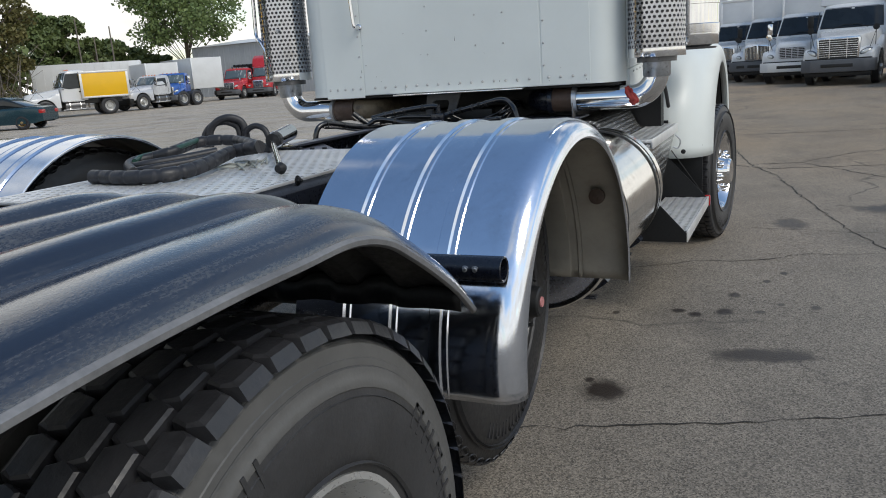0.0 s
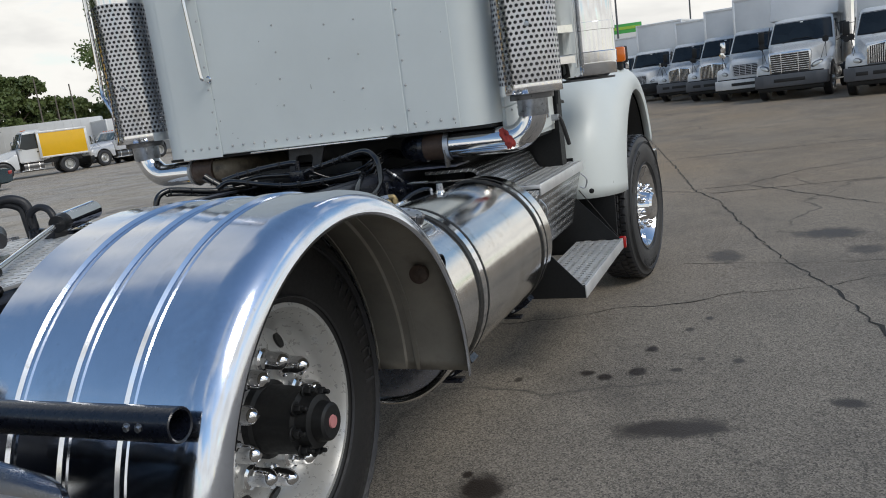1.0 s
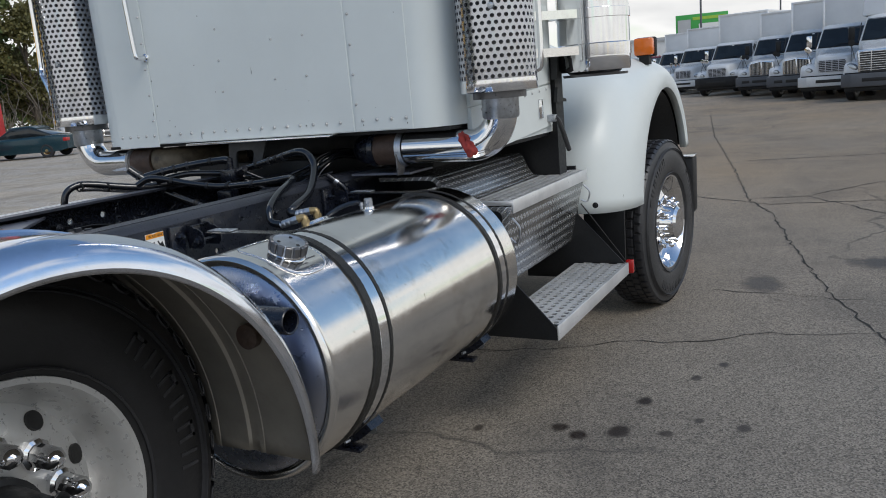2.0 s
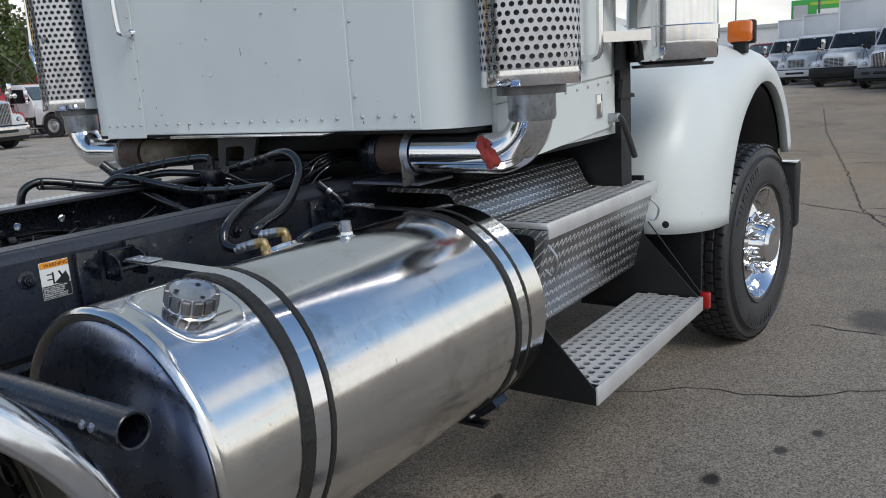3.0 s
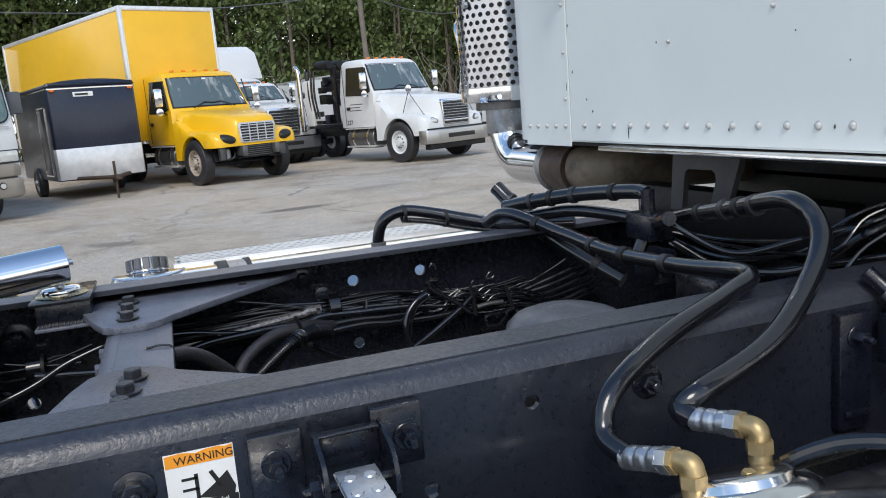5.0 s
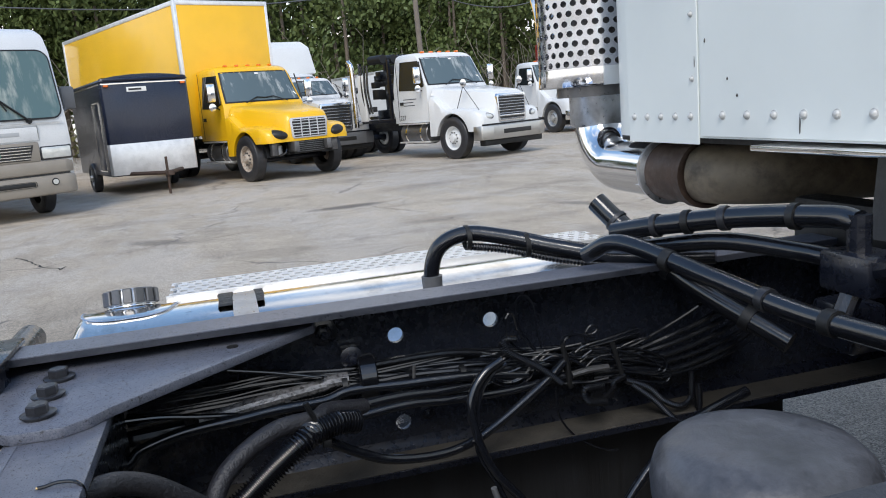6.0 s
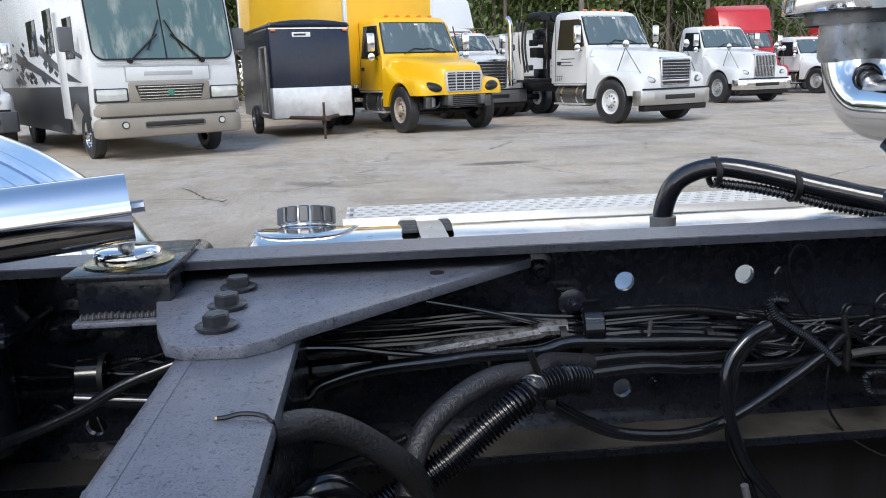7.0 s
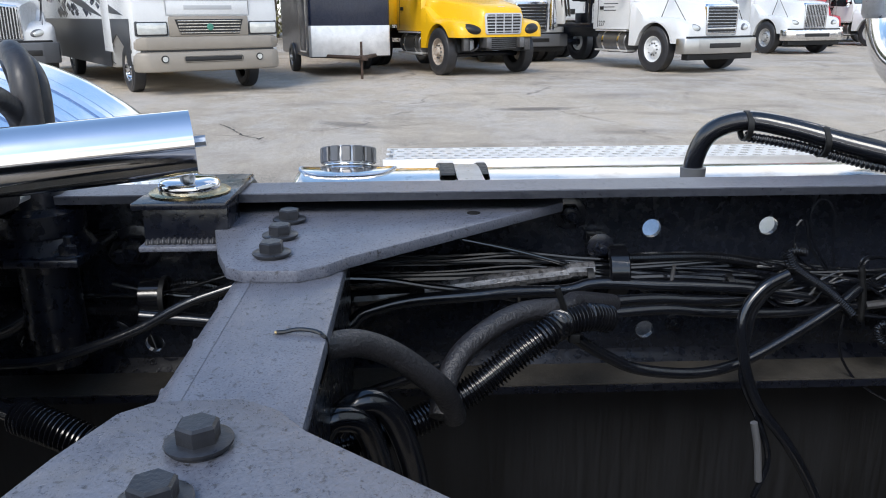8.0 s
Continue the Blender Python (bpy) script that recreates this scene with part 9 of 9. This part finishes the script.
        for q in range(58):
            yy, zz, a = -1.1 - 4.2 * rg.random(), 1.36 + 0.85 * rg.random(), rg.uniform(0.08, 0.26)
            part("graphic_fleck", prism(B(), [(yy, zz), (yy - a * 1.6, zz + a * 0.5), (yy - a * 2.2, zz + a * 0.2), (yy - a, zz - a * 0.35)], "x", x0, x1 - 0.002 if s > 0 else x1), NAVY, rv)
        part("stripe", prism(B(), [(0.55, 1.34), (-0.42, 1.52), (-2.4, 2.02), (-3.3, 2.30), (-2.6, 1.90), (-0.45, 1.38)], "x", x0, x1), SKIRT, rv, "dark swoosh graphic")
        for y0, y1, z0, z1 in ((-0.35, 0.30, 1.75, 2.45), (-1.9, -1.2, 1.9, 2.7), (-3.6, -2.7, 1.9, 2.6)):
            part("side_window", box(B(), x0, x1 + (0.004 if s > 0 else 0), y0, y1, z0, z1, 0.004), GLASS, rv)
        part("entry_door", box(B(), x0, x1 + 0.002, -1.08, -0.45, 0.7, 2.6, 0.004), WHITE2, rv)
        road_wheel(rv, s * 1.06, -0.05, 0.42, s, CHROME, 0.24)
        road_wheel(rv, s * 1.0, -5.6, 0.42, s, CHROME, 0.24, True)
    def wrap(d, z0, z1, bev):
        return prism(B(), [(-1.30, 0.85), (-1.27, 1.04 + d), (-1.10, 1.15 + d), (-0.6, 1.20 + d), (0.6, 1.20 + d), (1.10, 1.15 + d), (1.27, 1.04 + d), (1.30, 0.85)], "z", z0, z1, bev)
    bm_ = part("bumper", wrap(0.05, 0.40, 0.735, 0.06), BEIGE, rv, "beige moulded bumper")
    part("bumper_upper", wrap(0.0, 0.765, 0.985, 0.035), BEIGE, bm_, "upper tier of the bumper")
    part("bumper_groove", wrap(-0.04, 0.72, 0.78, 0.0), SKIRT, bm_)
    part("air_intake", box(B(), -0.52, 0.52, 1.235, 1.257, 0.56, 0.66, 0.03), INK, bm_)
    gr_ = part("grille", box(B(), -0.70, 0.70, 1.10, 1.155, 0.98, 1.32, 0.03), BEIGE, rv)
    part("grille_opening", prism(B(), [(-0.60, 1.27), (0.60, 1.27), (0.52, 1.02), (-0.52, 1.02)], "y", 1.15, 1.162), INK, gr_)
    for k in range(5):
        part("grille_bar", box(B(), -0.56 + 0.008 * (4 - k), 0.56 - 0.008 * (4 - k), 1.158, 1.175, 1.045 + 0.05 * k - 0.008, 1.045 + 0.05 * k + 0.008, 0.003, None, 1), POLISH, gr_)
    part("badge", lathe(B(), [(0, 0.06), (0.012, 0.05), (0.012, 0)], (0, 1.175, 1.14), "y", 16), surface("green_badge", (0.05, 0.22, 0.16), 0.3), gr_)
    npn = part("name_panel", box(B(), -0.72, 0.72, 1.095, 1.125, 1.345, 1.58, 0.01), WHITE2, rv)
    for a in ((-0.735, 0.735, 1.582, 1.590), (-0.735, 0.735, 1.335, 1.343), (-0.735, -0.727, 1.335, 1.590), (0.727, 0.735, 1.335, 1.590)):
        part("panel_seam", box(B(), a[0], a[1], 1.10, 1.128, a[2], a[3]), BOXGREY, npn)
    part("name_bar", box(B(), -0.42, 0.42, 1.124, 1.128, 1.43, 1.50, 0.001), BOXGREY, rv, "grey bar of script")
    return rv


motorhome(placed(-14.85, -3.10, 32))


# ---- cargo trailer ----
def cargo_trailer(at):
    tl = thing("cargo_trailer", "dark blue enclosed cargo trailer with an aluminium stone guard", "trailer", at, row_l)
    pl = [(-0.92, 0.0), (-0.88, 0.06), (0, 0.16), (0.88, 0.06), (0.92, 0.0), (0.92, -3.6), (-0.92, -3.6)]
    part("body", prism(B(), pl, "z", 0.42, 2.40, 0.02), NAVY, tl)
    part("roof", prism(B(), [(-0.93, 2.40), (-0.925, 2.43), (-0.86, 2.475), (-0.6, 2.52), (-0.3, 2.545), (0.0, 2.553), (0.3, 2.545), (0.6, 2.52), (0.86, 2.475), (0.925, 2.43), (0.93, 2.40)], "y", -3.62, 0.06, 0.02), NAVY, tl, "low domed roof")
    part("roof_nose", prism(B(), [(x * 1.01, y * 1.05) for x, y in pl[:5]], "z", 2.40, 2.49, 0.045), NAVY, tl)
    part("trim", prism(B(), [(x * 1.008, y * 1.004 + 0.006) for x, y in pl], "z", 2.35, 2.375), POLISH, tl)
    part("stone_guard", prism(B(), [(-0.93, -0.02), (-0.89, 0.07), (0, 0.172), (0.89, 0.07), (0.93, -0.02), (0.90, -0.05), (-0.90, -0.05)], "z", 0.44, 1.10, 0.004), TREAD_AL, tl, "bright aluminium stone guard")
    for s in (1, -1):
        x0, x1 = sorted((s * 0.918, s * 0.932))
        d = part("side_door", box(B(), x0, x1, -1.0, -0.30, 0.55, 1.98, 0.004), NAVY, tl)
        fr = B()
        for a in ((-1.03, -1.0, 0.52, 2.01), (-0.30, -0.27, 0.52, 2.01), (-1.03, -0.27, 1.98, 2.01), (-1.03, -0.27, 0.52, 0.55)):
            box(fr, min(s * 0.92, s * 0.94), max(s * 0.92, s * 0.94), *a)
        part("door_frame", fr, POLISH, d)
        part("marker_lamp", box(B(), s * 0.80 - 0.05, s * 0.80 + 0.05, 0.085, 0.115, 2.30, 2.345, 0.008), AMBER, tl)
        road_wheel(tl, s * 0.88, -2.1, 0.34, s, STEELWHITE, 0.2)
    part("sign_plate", box(B(), -0.02, 0.38, 0.155, 0.162, 2.18, 2.28, 0.001, Matrix.Rotation(-0.11, 4, "Z")), LABELW, tl)
    part("sign_bar", box(B(), 0.08, 0.34, 0.162, 0.165, 2.21, 2.25, 0.0, Matrix.Rotation(-0.11, 4, "Z")), INK, tl)
    part("small_plate", box(B(), 0.56, 0.76, 0.10, 0.108, 2.08, 2.17, 0.001, Matrix.Rotation(-0.11, 4, "Z")), BOXGREY, tl)
    tg = B()
    for s in (1, -1):
        rod(tg, (s * 0.7, -0.2, 0.45), (0, 1.05, 0.45), 0.045, 6)
    box(tg, -0.06, 0.06, 0.95, 1.25, 0.40, 0.50, 0.01)
    part("tongue", tg, RUSTY, tl)
    part("jack", rod(B(), (0, 0.95, 0.0), (0, 0.95, 0.78), 0.028, 8), RUSTY, tl)
    return tl


cargo_trailer(placed(-17.75, -0.35, 18))


# ---- sedan ----
def sedan(at, label):
    c = thing("sedan", label, "car", at, row_l)
    part("body", section_loft(B(), [(0.85, 0.62, 0.30, 0.62, 0.12), (0.70, 0.80, 0.24, 0.72, 0.14), (0.1, 0.86, 0.24, 0.84, 0.14), (-0.5, 0.87, 0.24, 0.92, 0.12), (-2.4, 0.87, 0.24, 0.95, 0.12), (-3.2, 0.84, 0.26, 0.96, 0.12), (-3.55, 0.74, 0.34, 0.90, 0.14)]), TEAL, c)
    part("cabin", section_loft(B(), [(-0.35, 0.72, 0.88, 0.92, 0.05), (-1.05, 0.66, 0.88, 1.36, 0.12), (-1.9, 0.66, 0.88, 1.40, 0.12), (-2.9, 0.70, 0.88, 0.98, 0.06)]), GLASS, c)
    part("roof", section_loft(B(), [(-0.98, 0.60, 1.34, 1.385, 0.05), (-1.9, 0.62, 1.37, 1.42, 0.05), (-2.2, 0.60, 1.28, 1.32, 0.05)]), TEAL, c)
    for s in (1, -1):
        part("tail_lamp", box(B(), s * 0.62 - 0.17, s * 0.62 + 0.17, -3.57, -3.40, 0.66, 0.82, 0.03), REDLENS, c)
        for y in (0.0, -2.65):
            road_wheel(c, s * 0.78, y, 0.31, s, BRASS, 0.19)
    return c


sedan(placed(-31.7, 21.8, 205), "dark teal four-door sedan with gold wheels")



# ---- long semitrailer and grey building behind ----
def semitrailer(at, length, mat, label, h=3.9):
    t = thing("semitrailer", label, "trailer", at, row_l)
    part("box_body", box(B(), -1.28, 1.28, -length, 0, 1.1, h, 0.02), mat, t)
    n = int(length / 0.6)
    for s in (1, -1):
        for k in range(n):
            y = -length + 0.3 + (length - 0.6) * k / (n - 1)
            part("side_post", box(B(), s * 1.285 - 0.012, s * 1.285 + 0.012, y - 0.02, y + 0.02, 1.15, h - 0.1), mat, t)
        for y in (-length + 1.2, -length + 2.5):
            road_wheel(t, s * 1.0, y, 0.52, s, STEELWHITE, 0.27, True)
        part("landing_leg", box(B(), s * 0.6 - 0.06, s * 0.6 + 0.06, -2.4, -2.28, 0.02, 1.12), GREYP, t)
    return t


semitrailer(placed(-53.0, 43.0, 222), 8.0, BOXWHITE, "long white semitrailer with ribbed sides", 3.6)
wh = thing("warehouse", "long light grey metal warehouse behind the trucks", "building", pose(-58.2, 67.6, 0, 0, 0, -9))
part("wall", box(B(), 0, 31, 0, 14, 0, 5.2), BOXGREY, wh)
part("roof", prism(B(), [(-0.3, 5.2), (14.3, 5.2), (7.0, 6.0)], "x", -0.3, 31.3), BOXWHITE, wh)
for k in range(40):
    part("wall_rib", box(B(), 0.2 + 0.77 * k, 0.26 + 0.77 * k, -0.03, 0.0, 0, 5.2), BOXGREY, wh)
sh = thing("low_building", "low white flat-roofed building far down the lot", "building", pose(-22, 100, 0, 0, 0, 8))
part("wall", box(B(), -10, 14, 0, 10, 0, 5.0), BOXWHITE, sh)
part("parapet", box(B(), -10.2, 14.2, -0.2, 10.2, 5.0, 5.4), BOXGREY, sh)

# ---- billboard and poles ----
bb_ = thing("billboard", "green roadside billboard on a steel post", "billboard", pose(-12.2, 88, 0, 0, 0, 10))
part("panel", box(B(), -2.6, 2.6, -0.15, 0.15, 4.9, 6.9, 0.02), GREEN, bb_)
part("writing_bar", box(B(), -0.9, 2.4, -0.18, -0.155, 6.3, 6.6), surface("lime_bar", (0.35, 0.55, 0.06), 0.5), bb_, "lime bar of headline writing")
part("writing_bar", box(B(), -0.3, 2.2, -0.18, -0.155, 5.3, 5.9), LABELW, bb_, "white bar of number writing")
part("picture_patch", box(B(), -2.4, -1.1, -0.18, -0.155, 5.0, 6.4), BOXGREY, bb_)
part("post", box(B(), -0.2, 0.2, 0.1, 0.4, 0, 5.0), GREYP, bb_)


def pole(x, y, h, lean=0.0, r=0.13, arm=True, mat=None):
    p = thing("utility_pole", "weathered wooden utility pole with wires" if arm else "thin dark lot pole", "pole", pose(x, y, 0, lean, 0, 20), "poles")
    part("shaft", lathe(B(), [(0, r), (h, r * 0.65), (h, 0)], (0, 0, 0), "z", 12), mat or POLE, p)
    if arm:
        part("crossarm", box(B(), -1.1, 1.1, -0.06, 0.06, h - 0.7, h - 0.58), POLE, p)
    return p


for x, y, h in ((-32.0, 9.6, 9.5), (-38.5, 17.6, 9.5), (-30.0, -9.0, 9.5), (-45.0, 30.0, 9.5), (-57.2, 51.8, 7.8), (-59.9, 56.2, 6.4), (-53.9, 52.4, 6.9)):
    pole(x, y, h, 1.5, 0.13 if h > 8 else 0.085, h > 8)
for x, y, h in ((-8.0, 62, 12.0), (-3.6, 75, 11.0), (2.1, 66, 12.0), (-22.0, 95, 11.0)):
    pole(x, y, h, 0, 0.09, False, GREYP)
wires = B()
for z, sag in ((8.9, 0.5), (8.0, 0.5), (6.2, 0.6)):
    for (xa, ya), (xb, yb) in (((-30.0, -9.0), (-32.0, 9.6)), ((-32.0, 9.6), (-38.5, 17.6)), ((-38.5, 17.6), (-45.0, 30.0)), ((-30, -9), (-29, -40))):
        tube(wires, [(xa + (xb - xa) * k / 10, ya + (yb - ya) * k / 10, z - sag * 4 * (k / 10) * (1 - k / 10)) for k in range(11)], 0.022, 4)
tagged(part("overhead_wires", wires, GREYP), "sagging overhead wires between the poles", "wires", kind="stuff")


# ---- trees ----
LIGHTLEAF = foliage("light_leaves", (0.048, 0.085, 0.020), (0.155, 0.21, 0.062))


def leaf_cloud(bm, rnd, centre, rad, count, size):
    for _ in range(count):
        d = Vector((rnd.gauss(0, 1), rnd.gauss(0, 1), rnd.gauss(0, 1)))
        d.normalize()
        p = Vector(centre) + Vector((d.x * rad[0], d.y * rad[1], d.z * rad[2])) * rnd.uniform(0.45, 1.05)
        u = Vector((rnd.uniform(-1, 1), rnd.uniform(-1, 1), rnd.uniform(-1, 1))).normalized()
        v = u.orthogonal().normalized()
        s = size * rnd.uniform(0.6, 1.3)
        q = [bm.verts.new(p + u * s * a + v * s * 0.6 * b) for a, b in ((-1, 0), (0, -1), (1, 0), (0, 1))]
        bm.faces.new(q)


def tree(x, y, h, spread, seed, leaf=None, size=0.16, blobs=22, per=170, low=0.35):
    rnd = random.Random(seed)
    t = thing("tree", "leafy green tree with an uneven crown" if leaf is not LEAF2 else "thin tree turning yellow", "tree", pose(x, y, 0), "trees")
    tk = B()
    tube(tk, spline([(0, 0, -0.1), (0.1, 0.05, h * 0.3), (-0.1, 0.1, h * 0.6), (0.05, 0, h * 0.9)], 5), lambda s: max(0.03, 0.035 * h * 0.6 * (1 - s / (h * 1.02))), 8)
    cr = B()
    for k in range(blobs):
        a, zz = rnd.uniform(0, 6.28), rnd.uniform(low, 0.98)
        rr = spread * rnd.uniform(0.15, 0.9) * math.sqrt(max(0.05, 1 - ((zz - 0.6) / 0.45) ** 2))
        c = (rr * math.cos(a), rr * math.sin(a), h * zz)
        tube(tk, [(0, 0, h * max(0.2, zz - 0.25)), c], lambda s: 0.05, 4)
        b = spread * rnd.uniform(0.18, 0.36)
        leaf_cloud(cr, rnd, c, (b, b, b * 0.75), per, size)
    part("trunk", tk, BARK, t)
    part("crown", cr, leaf or LEAF, t)


tree(-60.6, 69.5, 16.5, 7.6, 11, LIGHTLEAF, 0.20, 44, 360, 0.40)
tree(-67.9, 57.8, 9.0, 4.0, 12, None, 0.24, 40, 320, 0.2)
for x, y, h, seed in ((-67.3, 63.0, 6.8, 31), (-68.1, 66.5, 6.4, 32), (-67.9, 69.5, 5.4, 33), (-69.5, 73.0, 5.0, 34)):
    tree(x, y, h, 3.6, seed, None, 0.24, 26, 260, 0.15)
tree(-49.0, 36.5, 9.5, 3.4, 14, LEAF2, 0.15, 34, 260, 0.3)
tree(-52.5, 36.0, 10.5, 3.8, 15, None, 0.17, 34, 280, 0.2)
rnd = random.Random(21)
wd = B()
tw = B()
for k in range(125):
    f = rnd.random()
    x, y = -47 - 9 * f + rnd.uniform(-4, 4), -45 + 84 * rnd.random()
    h = rnd.uniform(8.5, 13.5)
    if y > 25:
        x -= (y - 25) * 0.9
        h *= 0.62
    for j in range(9):
        leaf_cloud(wd, rnd, (x + rnd.uniform(-2, 2), y + rnd.uniform(-2, 2), h * rnd.uniform(0.25, 0.95)), (1.6, 1.6, 1.3), 150, 0.17)
    tube(tw, [(x, y, 0), (x + rnd.uniform(-0.4, 0.4), y + rnd.uniform(-0.4, 0.4), h * 0.85)], lambda s: max(0.04, 0.17 - 0.012 * s), 5)
for k in range(34):      # taller trees close behind the row
    x, y, h = -45 - 4 * rnd.random(), -32 + 40 * rnd.random(), rnd.uniform(10.5, 14.0)
    for j in range(10):
        leaf_cloud(wd, rnd, (x + rnd.uniform(-2, 2), y + rnd.uniform(-2, 2), h * rnd.uniform(0.3, 0.96)), (1.6, 1.6, 1.3), 150, 0.17)
    tube(tw, [(x, y, 0), (x + 0.2, y, h * 0.85)], lambda s: max(0.04, 0.17 - 0.012 * s), 5)
for k in range(60):      # far woods
    leaf_cloud(wd, rnd, (-80 + rnd.uniform(-10, 10), 14 + 48 * rnd.random(), rnd.uniform(2.5, 6.0)), (4, 4, 3), 160, 0.5)
tagged(part("woods", wd, LEAF), "dense green woods behind the parked vehicles", "trees", kind="stuff")
tagged(part("wood_stems", tw, BARK), "grey tree stems in the woods", "trees", kind="stuff")
sb = B()
for k in range(420):
    x, y = -39 - rnd.random() * 5, -35 + 75 * rnd.random()
    if y > 22:
        x -= (y - 22) * 0.5
    p = Vector((x, y, 0))
    d = Vector((rnd.uniform(-0.5, 0.5), rnd.uniform(-0.5, 0.5), 1)).normalized()
    n = rnd.randint(3, 5)
    pts = [p + d * (rnd.uniform(0.9, 1.4) * j) + Vector((rnd.uniform(-1, 1), rnd.uniform(-1, 1), 0)) * 0.16 * j for j in range(n)]
    tube(sb, pts, lambda s: max(0.016, 0.045 - 0.006 * s), 3, False)
    for j in range(3):
        q = pts[rnd.randint(1, n - 1)]
        tube(sb, [q, q + Vector((rnd.uniform(-0.9, 0.9), rnd.uniform(-0.9, 0.9), rnd.uniform(0.3, 1.1)))], 0.015, 3, False)
tagged(part("bare_brush", sb, TWIG), "leafless grey brush along the lot edge", "shrubs", kind="stuff")
lb_ = B()
for k in range(70):
    x, y = -40 - rnd.random() * 4, -35 + 75 * rnd.random()
    if y > 22:
        x -= (y - 22) * 0.5
    leaf_cloud(lb_, rnd, (x, y, rnd.uniform(0.3, 1.8)), (1.0, 1.2, 0.8), 70, 0.14)
tagged(part("low_brush", lb_, LEAF2), "low yellow-green brush along the lot edge", "shrubs", kind="stuff")
